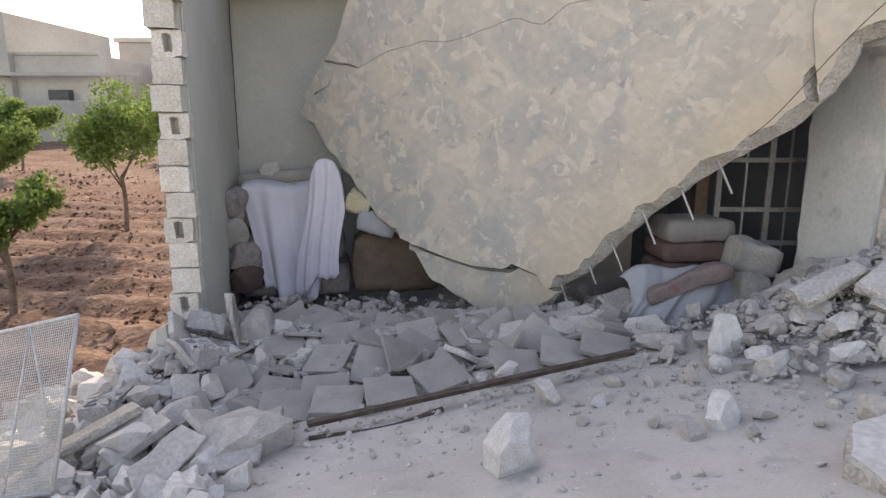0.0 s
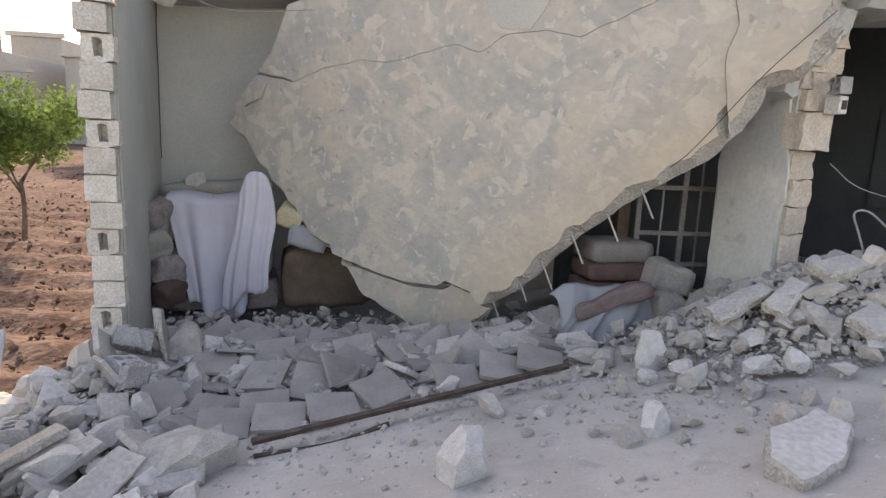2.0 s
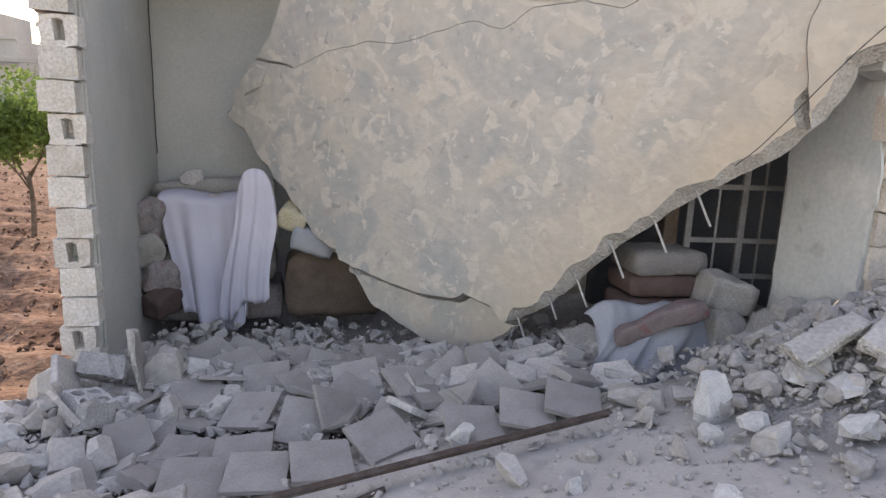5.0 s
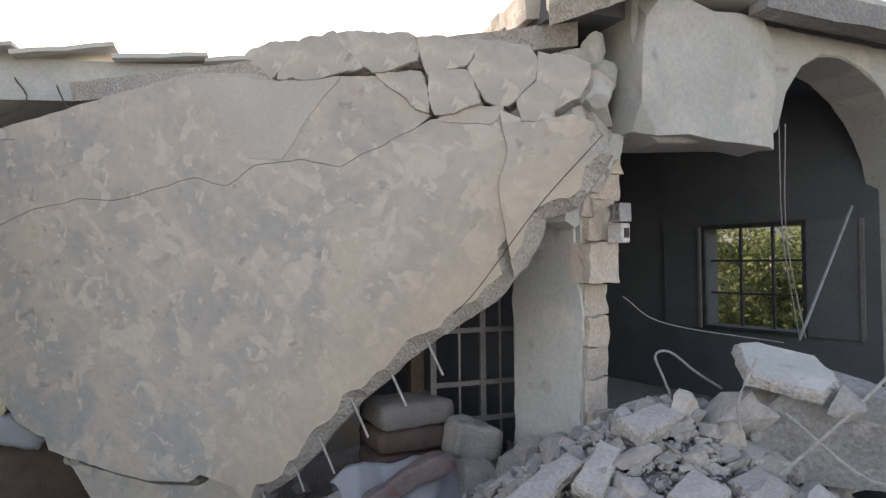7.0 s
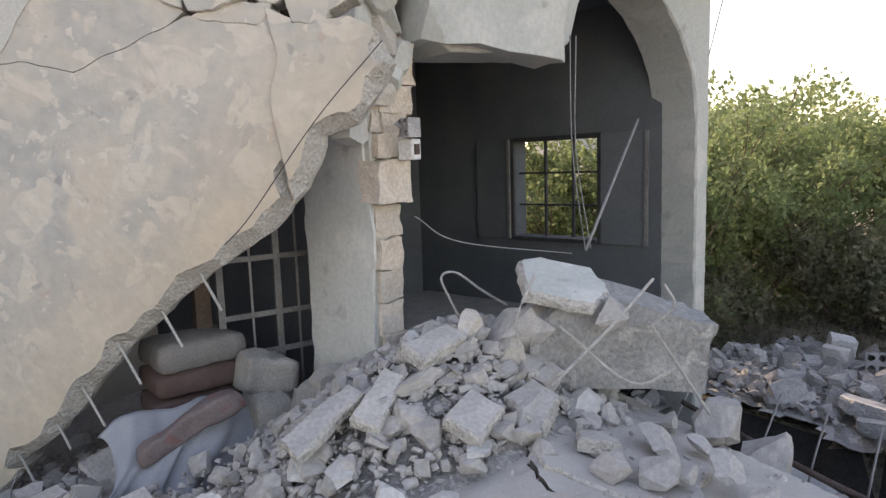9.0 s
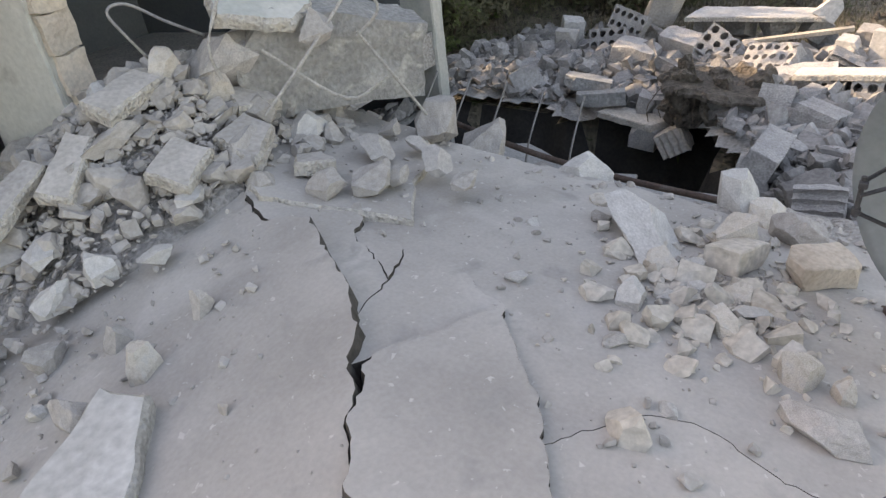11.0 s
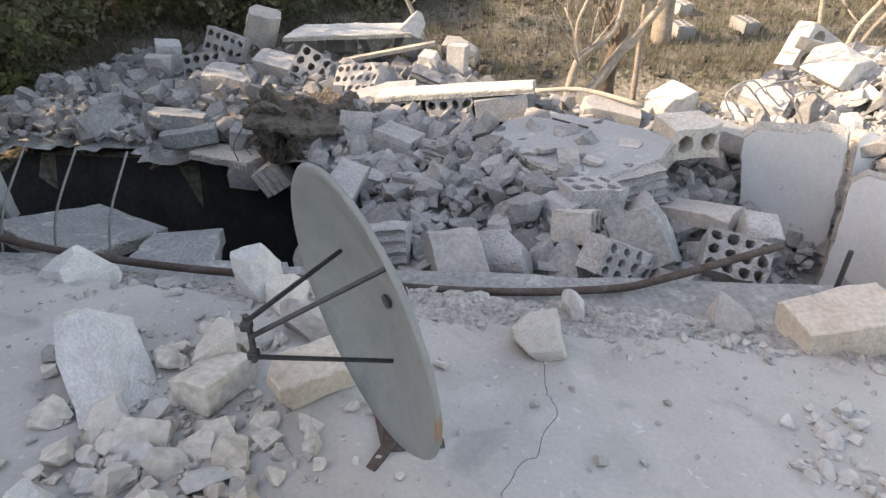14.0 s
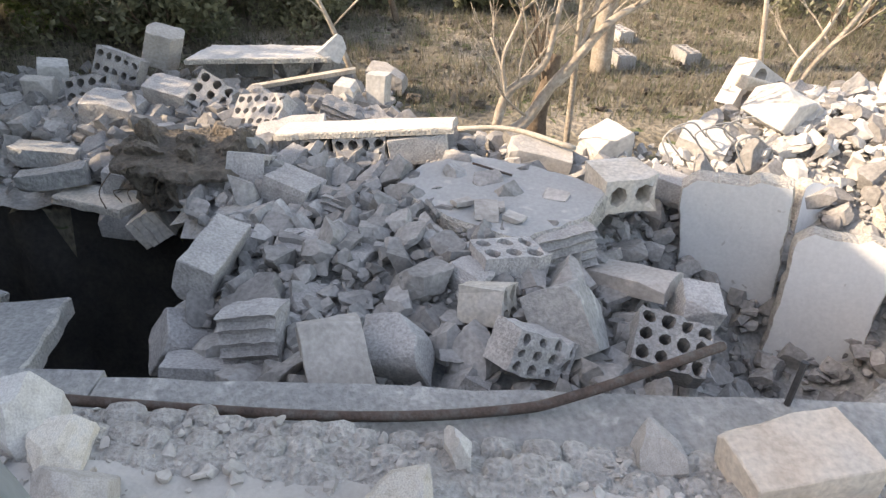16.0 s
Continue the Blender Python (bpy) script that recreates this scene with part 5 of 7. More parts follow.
solid("concrete_post", chunk_bm(595, (0.95, 0.15, 0.15), 4, 0.2, 0.08, 0.01), M_WHITE, "pale fallen concrete post under the mesh gate", "post", at=pose(-2.32, 2.75, -0.62, 6, 4, 8))

# ---------------------------------------------------------------- furnishings in the wrecked room
def cloth(name, nx, ny, fn, material, label, category, thick=0.006, parent=None):
    """A draped cloth: fn(u, v) gives its place; it has a little thickness."""
    bm = bmesh.new()
    g = [[bm.verts.new(fn(i / nx, j / ny)) for i in range(nx + 1)] for j in range(ny + 1)]
    for j in range(ny):
        for i in range(nx):
            bm.faces.new((g[j][i], g[j][i + 1], g[j + 1][i + 1], g[j + 1][i]))
    ob = solid(name, bm, material, label, category, smooth=True) if parent is None else part(name, bm, material, parent, label, smooth=True)
    sol = ob.modifiers.new("thickness", "SOLIDIFY")
    sol.thickness = thick
    return ob


def cushion_bm(sx, sy, sz, seed=0.0, sag=0.03):
    bm = box_bm((-sx / 2, -sy / 2, 0), (sx / 2, sy / 2, sz))
    bmesh.ops.subdivide_edges(bm, edges=list(bm.edges), cuts=7, use_grid_fill=True)
    for v in bm.verts:
        x, y, z = v.co.x / sx * 2, v.co.y / sy * 2, v.co.z / sz * 2 - 1
        k = 1 - 0.16 * (z * z) * 1.0
        v.co.x *= 1 - 0.05 * z * z
        v.co.y *= 1 - 0.07 * z * z
        v.co.z -= sz * 0.12 * max(abs(x), abs(y)) ** 4 * z + sz * 0.02 * math.sin(x * 9 + seed) * z
        v.co += noise.noise_vector(v.co * 5 + Vector((seed, 0, 0))) * sag
    return bm


def cushion(name, x, y, z, size, rot, material, label, seed=0.0, group="", category="mattress", sag=0.02):
    return solid(name, cushion_bm(*size, seed, sag), material, label, category, group, smooth=True, at=pose(x, y, z, *rot))


cushion("mattress", -1.62, 6.78, -0.66, (1.15, 0.6, 0.4), (0, 0, 8), M_DARKCLOTH, "dark dusty mattress under the bedding heap", 1.0, "bedding heap")
cushion("mattress", -1.66, 6.8, -0.28, (1.1, 0.6, 0.38), (0, 0, 8), M_MATTRESS, "grey dusty mattress in the bedding heap", 2.0, "bedding heap")
cushion("mattress", -1.66, 6.82, 0.08, (1.1, 0.56, 0.42), (2, 0, 8), M_SACK, "dusty folded quilt on top of the bedding heap", 3.0, "bedding heap", "quilt")
cushion("pillow", -1.72, 7.0, 0.5, (1.1, 0.3, 0.2), (0, -3, 8), M_SACK, "long dusty bolster pillow on the bedding heap", 4.0, category="pillow")
stone(-1.92, 6.88, (0.2, 0.15, 0.15), 30, "grey", 2, z=0.66)
stone(-1.62, 6.62, (0.12, 0.1, 0.1), 0, "grey", 3, z=0.5)
stone(-1.72, 6.6, (0.1, 0.08, 0.08), 0, "grey", 5, z=0.47)
stone(-1.32, 6.85, (0.18, 0.1, 0.07), 0, "white", 6, z=0.66)
cushion("armchair", -0.5, 6.75, -0.62, (1.0, 0.55, 0.7), (0, 0, 8), M_BROWN, "brown upholstered armchair crushed under the slab", 5.0, category="armchair")
cushion("foam_block", -0.92, 6.5, 0.3, (0.26, 0.3, 0.22), (10, 25, 0), M_YELLOW, "torn yellow foam block beside the sheet", 6.0, category="foam")
cushion("blanket", -0.72, 6.48, 0.06, (0.4, 0.36, 0.26), (0, 15, 0), M_GREYCLOTH, "dusty blue-grey folded blanket under the slab", 7.0, category="blanket")
for i, (x, y, z, sx, sz, m) in enumerate(((-2.2, 6.45, 0.2, 0.24, 0.34, M_DARKCLOTH), (-2.17, 6.38, -0.05, 0.26, 0.3, M_SACK), (-2.12, 6.35, -0.3, 0.3, 0.28, M_DARKCLOTH), (-2.05, 6.33, -0.5, 0.3, 0.24, M_ORANGE))):
    cushion("garment", x, y, z, (sx, 0.22, sz), (8, 10 * (-1) ** i, 20 * i), m, "crumpled dark garment hanging beside the sheet", 11.0 + i, "crumpled clothes", "clothes", 0.06)


def fold(u, k, a):
    return a * (math.sin(u * k) + 0.5 * math.sin(u * k * 2.3 + 1.3))


def sheet_wide(u, v):
    """Hangs from the heap's top edge, narrowing towards the ground."""
    l, r = -2.13 + 0.28 * max(0, v - 0.1), -1.24 - 0.03 * v
    x = l + (r - l) * u
    if v < 0.15:
        return (x, 6.75 - v * 1.6, 0.60 - 0.2 * v + 0.02 * math.sin(u * 9))
    w = (v - 0.15) / 0.85
    low = -0.6 + 0.1 * math.sin(u * 6 + 1.2)
    z = 0.55 + (low - 0.55) * w
    gather = 0.3 * math.exp(-((u - 0.5) / 0.07) ** 2) * w
    return (x + 0.03 * w * math.sin(u * 17), 6.47 - 0.13 * w + fold(u, 13, 0.035) * (0.25 + w) + 0.12 * gather, z)


def sheet_narrow(u, v):
    """A second length of cloth over a rounded lump."""
    x = -1.40 + 0.36 * u + 0.04 * math.sin(v * 5) - 0.1 * v * (1 - u)
    w = max(0, (v - 0.2) / 0.8)
    arch_z = 0.86 - 0.34 * (2 * u - 1) ** 4 * (1 - w) - 0.1 * (2 * u - 1) ** 2 * (1 - w)
    if v < 0.2:
        return (x, 6.7 - 1.9 * v, arch_z - 0.25 * (1 - v / 0.2) ** 2)
    low = -0.3 - 0.26 * (1 - u) - 0.05 * math.sin(u * 9)
    return (x, 6.31 - 0.05 * math.sin(w * 2) + fold(u, 17, 0.024) * (0.25 + w), arch_z + (low - arch_z) * w)


cloth("bed_sheet", 60, 26, sheet_wide, M_SHEET, "white lavender cotton sheet draped over the bedding heap", "sheet")
cloth("bed_sheet", 36, 30, sheet_narrow, M_SHEET, "white lavender cotton sheet hung over a rounded bundle", "sheet")
cushion("bundle", -1.22, 6.55, 0.2, (0.3, 0.3, 0.58), (0, 0, 0), M_SACK, "rolled bundle beneath the hanging sheet", 9.0, category="bundle")

# corner under the slab by the partition
for i, (z, h, m, lab) in enumerate(((-0.45, 0.28, M_BROWN, "brown folded mattress at the bottom of the stack"), (-0.17, 0.2, M_MATTRESS, "grey-brown folded mattress in the stack"), (0.03, 0.15, M_ORANGE, "rust-brown folded quilt in the stack"), (0.18, 0.17, M_ORANGE, "rust-brown folded quilt in the stack"), (0.33, 0.19, M_MATTRESS, "dusty grey folded mattress on top of the stack"))):
    cushion("mattress", 1.86 + 0.015 * i, 4.78, z, (0.52, 0.42, h), (0, 0, -6 + 3 * i), m, lab, 20.0 + i, "folded mattress stack", sag=0.012)


def bundle_cloth(u, v):
    x = 1.32 + 0.84 * u
    w = v
    z = 0.1 + 0.1 * math.sin(math.pi * u) - 0.55 * w ** 1.2 + 0.03 * math.sin(u * 11 + 4 * v)
    return (x + 0.05 * math.sin(v * 6), 4.5 - 0.38 * math.sin(w * 1.5) + fold(u + 0.45 * v, 21, 0.032) * (0.4 + w), z + 0.02 * math.sin(v * 13 + u * 7))


cloth("dust_cloth", 44, 24, bundle_cloth, M_GREYCLOTH, "dusty blue-grey cloth spilling over the mattress stack", "cloth")
cushion("bundle", 1.75, 4.5, -0.5, (0.62, 0.3, 0.52), (0, 0, -5), M_GREYCLOTH, "dusty grey cloth bundle below the stack", 30.0, category="bundle", sag=0.05)
cushion("blanket", 1.78, 4.32, 0.05, (0.62, 0.14, 0.13), (0, -20, -6), M_PINK, "rolled dusty pink patterned blanket", 31.0, category="blanket", sag=0.03)
cushion("sack", 2.22, 4.42, -0.35, (0.26, 0.26, 0.52), (0, 6, 0), M_SACK, "dusty grey sack slumped by the grille", 32.0, "dusty sacks", "sack", 0.04)
cushion("sack", 2.25, 4.5, 0.14, (0.34, 0.26, 0.24), (0, 14, 0), M_SACK, "dusty crumpled sack on another sack", 33.0, "dusty sacks", "sack", 0.06)
cushion("sack", 2.5, 4.2, -0.2, (0.32, 0.3, 0.42), (0, 10, 20), M_SACK, "dusty full sack leaning on the partition", 34.0, "dusty sacks", "sack", 0.03)
stone(2.55, 4.15, (0.2, 0.16, 0.14), 0, "grey", 1, z=0.2)
stone(2.62, 4.0, (0.16, 0.14, 0.12), 0, "grey", 2, z=0.26)
plate(1.2, 4.35, [(0, 0), (0.16, 0.02), (0.18, 0.2), (0.03, 0.22)], 0.05, (60, 10, -20), -0.3, 0.12, [M_TILE, M_BREAK], "square concrete stub standing before the cloth", 81.0)
plate(1.1, 4.75, [(0, 0), (0.7, 0.05), (0.7, 0.2), (0, 0.2)], 0.04, (8, 0, -8), -0.42, 0.08, [M_TILE, M_BREAK], "dim stone sill under the slab", 82.0)

grille = thing("window_grille", "pale iron window grille leaning in the dark corner", "grille", at=pose(2.12, 4.78, -0.35, 0, 0, -3))
for x in (0.0, 0.38, 0.8):
    part("upright", box_bm((x - 0.022, -0.015, 0.0), (x + 0.022, 0.015, 1.75), 0.003), M_IRON, grille)
for x in (0.2, 0.52, 0.66):
    part("bar", box_bm((x - 0.008, -0.006, 0.05), (x + 0.008, 0.006, 1.7)), M_IRON, grille)
for z in (0.1, 0.66, 0.92, 1.3, 1.7):
    part("rail", box_bm((0.0, -0.012, z - 0.018), (0.8, 0.012, z + 0.018), 0.002), M_IRON, grille)
solid("wooden_post", box_bm((1.98, 4.85, -0.5), (2.08, 4.95, 1.5), 0.006), M_BROWN, "dark wooden post beside the grille", "post")

# cables in the arched room
def cable(pts, r, material, label, name="cable"):
    bm = bmesh.new()
    tube(bm, bent(pts, 8), r, sides=5)
    return solid(name, bm, material, label, "cable", smooth=True)


cable([(4.2, 3.66, 2.35), (4.24, 3.68, 1.6), (4.3, 3.62, 0.9)], 0.004, M_CABLE, "thin grey cable hanging from the broken arch")
cable([(4.26, 3.66, 2.35), (4.3, 3.7, 1.6), (4.36, 3.62, 0.9)], 0.004, M_CABLE, "thin grey cable hanging from the broken arch")
cable([(5.42, 4.0, 1.85), (4.4, 3.7, 0.88)], 0.012, M_CABLE, "grey conduit slanting down from the wall")
cable([(2.98, 3.78, 1.22), (3.3, 3.76, 1.04), (4.25, 3.7, 0.87)], 0.004, M_CABLE, "thin sagging cable from the partition to the beam")
cable([(2.58, 3.42, 2.12), (2.3, 3.62, 1.75), (2.02, 3.82, 1.3), (1.9, 3.9, 1.15)], 0.003, M_DARKIRON, "thin black wire hanging over the slab edge")
cable([(6.14, 3.66, 2.92), (5.9, 3.66, 2.35)], 0.005, M_CABLE, "loose cable down the arch pillar")
cable([(-1.7, 5.2, 2.35), (-1.3, 5.6, 2.25), (-0.6, 5.9, 2.35)], 0.004, M_CABLE, "thin wire sagging under the roof edge")
stone(-1.72, 5.05, (0.34, 0.3, 0.26), 10, "white", 3, z=2.2, label="broken roof corner hanging over the room")
sw = thing("switch_box", "broken pale electrical box on the torn wall end", "switch box", at=pose(2.93, 3.78, 1.55, 0, 0, 13))
part("box", box_bm((0, -0.05, 0), (0.08, 0.06, 0.12), 0.01), M_WHITECABLE, sw)
part("face", box_bm((0.02, -0.06, 0.03), (0.06, -0.05, 0.09), 0.004), M_RUST, sw)
hollow(2.93, 3.74, 3, (0, 0, 90), 1.68, 0.05, 0.55)

# ---------------------------------------------------------------- east yard: the dish, stones and edge pipe
dish = thing("satellite_dish", "small grey-green satellite dish with rust stains on a low iron stand", "satellite dish", at=pose(3.2, 0.25, 0.45))
DN = Vector((-0.6, 0.79, -0.06)).normalized()
DISH_X = Vector((0, 0, 1)).cross(DN).normalized()
DISH_Y = DN.cross(DISH_X)
DR = DN.to_track_quat("Z", "Y").to_matrix().to_4x4()
bm = bmesh.new()
rings = []
for k in range(13):
    r = 0.348 * k / 12
    zz = 0.09 * (k / 12) ** 2 - 0.06
    rings.append([bm.verts.new((r * math.cos(a * math.tau / 48), r * 1.02 * math.sin(a * math.tau / 48), zz)) for a in range(48)] if k else [bm.verts.new((0, 0, zz))])
rings.append([bm.verts.new((0.357 * math.cos(a * math.tau / 48), 0.357 * 1.02 * math.sin(a * math.tau / 48), 0.022)) for a in range(48)])
for k in range(1, len(rings)):
    for a in range(48):
        b = (a + 1) % 48
        if k == 1:
            bm.faces.new((rings[0][0], rings[1][a], rings[1][b]))
        else:
            bm.faces.new((rings[k - 1][a], rings[k][a], rings[k][b], rings[k - 1][b]))
refl = part("reflector", bm, M_DISH, dish, "dented grey reflector with rust stains", smooth=True, at=DR)
sol = refl.modifiers.new("thickness", "SOLIDIFY")
sol.thickness = 0.006
bm = bmesh.new()
tube(bm, [(0, 0, -0.055), (0, 0, -0.048)], 0.018, sides=12)
part("bolt", bm, M_DARKIRON, refl)
CLAMP_T, CLAMP_B = Vector((-0.16, 0.21, 0.095)), Vector((-0.175, 0.207, 0.01))
for (u, v), end in (((-0.194, 0.044), CLAMP_T), ((0.078, 0.158), CLAMP_T.lerp(CLAMP_B, 0.45)), ((0.017, -0.175), CLAMP_B)):
    bm = bmesh.new()
    tube(bm, [DISH_X * u + DISH_Y * v - DN * 0.035, end], 0.006, sides=6)
    part("feed_arm", bm, M_DARKIRON, dish, "black feed arm")
part("feed_clamp", tube_bm([CLAMP_T + Vector((0, 0, 0.015)), CLAMP_T.lerp(CLAMP_B, 0.5) + Vector((0.008, 0, 0)), CLAMP_B - Vector((0, 0, 0.015))], 0.007), M_DARKIRON, dish)
for z_ in (0.09, 0.01):
    part("feed_bolt", box_bm((-0.011, -0.011, -0.009), (0.011, 0.011, 0.009), 0.003, Matrix.Translation((-0.168, 0.208, z_))), M_DARKIRON, dish)
bm = bmesh.new()
path = bent([DN * -0.066 + Vector((0.0, 0, 0.05)), DN * -0.085 + Vector((0.0, 0, 0.055)), DN * -0.095 + Vector((0.0, 0, 0.0)), DN * -0.08 + Vector((0, 0, -0.12)), DN * -0.06 + Vector((0, 0, -0.26))], 5)
side = DN.cross(Vector((0, 0, 1))).normalized()
strips = [[bm.verts.new(p + side * a) for a in (-0.03, 0.03)] for p in path]
for q_, r_ in zip(strips, strips[1:]):
    bm.faces.new((q_[0], q_[1], r_[1], r_[0]))
brk = part("bracket", bm, M_REDRUST, dish, "curved rusty back bracket")
brk.modifiers.new("thickness", "SOLIDIFY").thickness = 0.008
part("clamp_box", box_bm((-0.03, -0.03, -0.03), (0.03, 0.03, 0.03), 0.006, Matrix.Translation(DN * -0.1 + Vector((0, 0, -0.2)))), M_REDRUST, dish, "rusty clamp box")
part("post", tube_bm([DN * -0.1 + Vector((0, 0, -0.2)), DN * -0.06 + Vector((0, 0, -0.33)), Vector((-0.02, -0.02, -0.47))], 0.02), M_RUST, dish)
for end in (Vector((-0.15, 0.03, -0.465)), Vector((0.02, -0.17, -0.495)), Vector((0.13, 0.03, -0.49))):
    mid = Vector((-0.02, -0.02, -0.47))
    part("foot", box_bm((0, -0.016, -0.01), ((end - mid).length, 0.016, 0.014), 0.003, Matrix.Translation(mid) @ (end - mid).to_track_quat("X", "Z").to_matrix().to_4x4()), M_RUST, dish)

stone(3.36, 1.1, (0.44, 0.22, 0.12), 40, "white", 2, label="long rough white concrete lump near the dish")
stone(2.52, 0.41, (0.18, 0.15, 0.075), 30, "grey", 4, label="rough grey concrete lump by a crack")
stone(2.85, 0.68, (0.15, 0.09, 0.08), 50, "beige", 5)
stone(2.73, 0.48, (0.14, 0.11, 0.11), 20, "beige", 6)
stone(2.72, 0.38, (0.07, 0.05, 0.08), 20, "beige", 7)
stone(2.86, 0.99, (0.11, 0.08, 0.09), 0, "white", 1)
solid("stone_block", chunk_bm(590, (0.4, 0.24, 0.18), 4, 0.2, 0.05, 0.014), M_TANBLOCK, "weathered beige squared stone block at the yard's edge", "stone block", at=pose(4.03, -1.37, -0.235, -1, -5, -80))
stone(3.76, -0.2, (0.2, 0.18, 0.11), 10, "beige", 0, label="squarish beige stone lump on the yard")
solid("stone_block", chunk_bm(601, (0.26, 0.15, 0.1), 6, 0.35, 0.05, 0.025), M_TANBLOCK, "flat beige stone block beside the dish", "stone block", "stone blocks", at=pose(3.4, 0.5, east_yard(3.4, 0.5) + 0.06, 4, 10, -46))
solid("stone_block", chunk_bm(602, (0.21, 0.14, 0.11), 6, 0.35, 0.05, 0.025), M_BEIGE, "broken beige stone block beside the dish", "stone block", "stone blocks", at=pose(3.34, 0.76, east_yard(3.34, 0.76) + 0.045, -4, 12, -20))
stone(3.45, 0.8, (0.2, 0.16, 0.18), 10, "beige", 3, tilt=(0, 25))
stone(3.68, 0.58, (0.2, 0.18, 0.14), 20, "grey", 4)
stone(3.92, 0.84, (0.2, 0.17, 0.2), 20, "white", 5, label="upright white stone lump against the edge pipe")
stone(3.9, 1.6, (0.36, 0.16, 0.16), -65, "white", 6)
stone(4.1, 2.25, (0.34, 0.24, 0.32), 10, "grey", 7, label="grey angular lump at the foot of the pillar")
stone(3.8, 2.35, (0.26, 0.22, 0.26), 40, "grey", 8)
stone(4.1, -0.98, (0.2, 0.14, 0.14), 0, "grey", 1)
stone(3.98, -0.35, (0.12, 0.08, 0.14), 0, "white", 4)
for x, y, s_ in ((3.05, 0.85, 0.08), (2.95, 0.9, 0.06), (3.1, 0.72, 0.09), (3.2, 0.88, 0.08), (2.98, 0.55, 0.07), (3.12, 0.5, 0.06), (2.9, 0.8, 0.05), (3.0, 0.65, 0.09), (3.6, 1.35, 0.1), (3.4, 1.3, 0.07), (2.6, 0.95, 0.07), (4.1, 1.3, 0.12), (4.15, 1.9, 0.14), (3.2, 1.5, 0.06), (2.75, 1.35, 0.06), (3.15, 0.98, 0.12), (3.85, 0.72, 0.16), (3.6, 0.72, 0.12), (2.4, 0.75, 0.05), (2.35, 0.15, 0.06)):
    stone(x, y, (s_ * 1.2, s_ * 0.9, s_ * 0.5), RNG.uniform(0, 360), RNG.choice(("beige", "white", "grey")))
for x, y, s_, r in ((3.25, 1.85, 0.1, 0), (3.35, 2.05, 0.13, 40), (3.5, 2.25, 0.1, 80), (3.1, 2.1, 0.09, 20), (3.6, 2.5, 0.12, 0), (3.3, 2.35, 0.14, 60), (3.0, 2.15, 0.16, 20), (2.85, 2.25, 0.12, 0)):
    stone(x, y, (s_ * 1.3, s_, s_ * 0.7), r, "grey", z=east_yard(x, y) + 0.07)

COBBLES = []
for k in range(4):
    bm = bmesh.new()
    bmesh.ops.create_icosphere(bm, subdivisions=2, radius=0.5)
    for v in bm.verts:
        q = v.co * 2
        v.co = Vector([math.copysign(abs(c) ** 0.7, c) for c in q]) * 0.5 + noise.noise_vector(q * 1.3 + Vector((k * 5, 0, 0))) * 0.07
    COBBLES.append(mesh_from("stone", bm, M_MORTAR, True))
for k in range(44):
    row, y = k % 2, -1.55 + 0.105 * (k // 2) + 0.05 * (k % 2) + 0.02 * math.sin(k * 2.3)
    x = 4.07 - 0.115 * row + 0.012 * math.sin(k * 1.7)
    ob = new("stone", COBBLES[k % 4])
    ob.parent = kerb
    ob.matrix_world = pose(x, y, mortar_top(x, y) - 0.02, 8 * math.sin(k), 6 * math.cos(k), 90 + 9 * math.sin(k * 3)) @ Matrix.Diagonal((0.115 + 0.02 * math.sin(k * 1.1), 0.1, 0.085, 1))
cable([(4.46, 2.95, -0.06), (4.26, 2.15, -0.13), (4.2, 1.6, -0.18), (4.16, 1.0, -0.2), (4.17, 0.06, -0.25), (4.23, -0.51, -0.26), (4.3, -0.78, -0.24), (4.52, -1.32, -0.2)], 0.019, M_RUST, "bent rusted water pipe along the yard's edge", "rusty_pipe")
bm = bmesh.new()
tube(bm, [(4.33, -1.5, -0.35), (4.34, -1.5, -0.1)], 0.011)
solid("iron_stub", bm, M_DARKIRON, "short dark iron stub standing on the edge", "iron bar")
for k in range(5):
    bm = bmesh.new()
    y = 1.95 + 0.3 * k
    tube(bm, bent([(4.6, y, -0.5), (4.75, y + 0.02, -0.3), (5.2, y + 0.12, -0.16 + 0.02 * k)], 4), 0.007)
    solid("rebar_rod", bm, M_IRON, "bent rebar rod sticking up over the pit", "rebar", "pit rebar", smooth=True)
plate(5.0, 1.85, [(0, 0), (0.8, 0.05), (0.85, 0.5), (0.1, 0.55)], 0.1, (0, 14, 15), -0.9, 0.2, [M_CONC, M_BREAK], "tilted concrete slab fallen into the pit", 91.0)
plate(5.3, 2.6, [(0, 0), (0.9, 0.05), (0.85, 0.6), (0.1, 0.65)], 0.1, (10, 20, -15), -0.95, 0.2, [M_CONC, M_BREAK], "tilted concrete slab fallen into the pit", 92.0)

# ---------------------------------------------------------------- rubble field beyond the edge
earth = thing("earth_lump", "dark crumbling lump of earth and roots at the pit rim", "earth", at=pose(6.6, 1.45, -0.6, 2, 4, 8))
part("crust", slab_bm([(-0.34, -0.42), (0.1, -0.46), (0.36, -0.2), (0.34, 0.3), (0.0, 0.46), (-0.36, 0.36), (-0.42, 0.0)], 0.06, 0.0, 0.03, 0.04, 0.09, 121.0), [M_EARTH, M_EARTH], earth, "overhanging earth crust", at=pose(-0.02, 0, 0.16, 2, -3, 0))
for k in range(26):
    a = k * 2.4
    part("clod", chunk_bm(580 + k, (0.24, 0.2, 0.13), 9, 0.6, 0.02, 0.06), M_EARTH, earth, at=pose(0.0 + 0.26 * math.cos(a) * (1 + k % 3) / 3, 0.34 * math.sin(a), 0.17 - 0.06 * (k // 4), 40 * k, 17 * k, 70 * k))
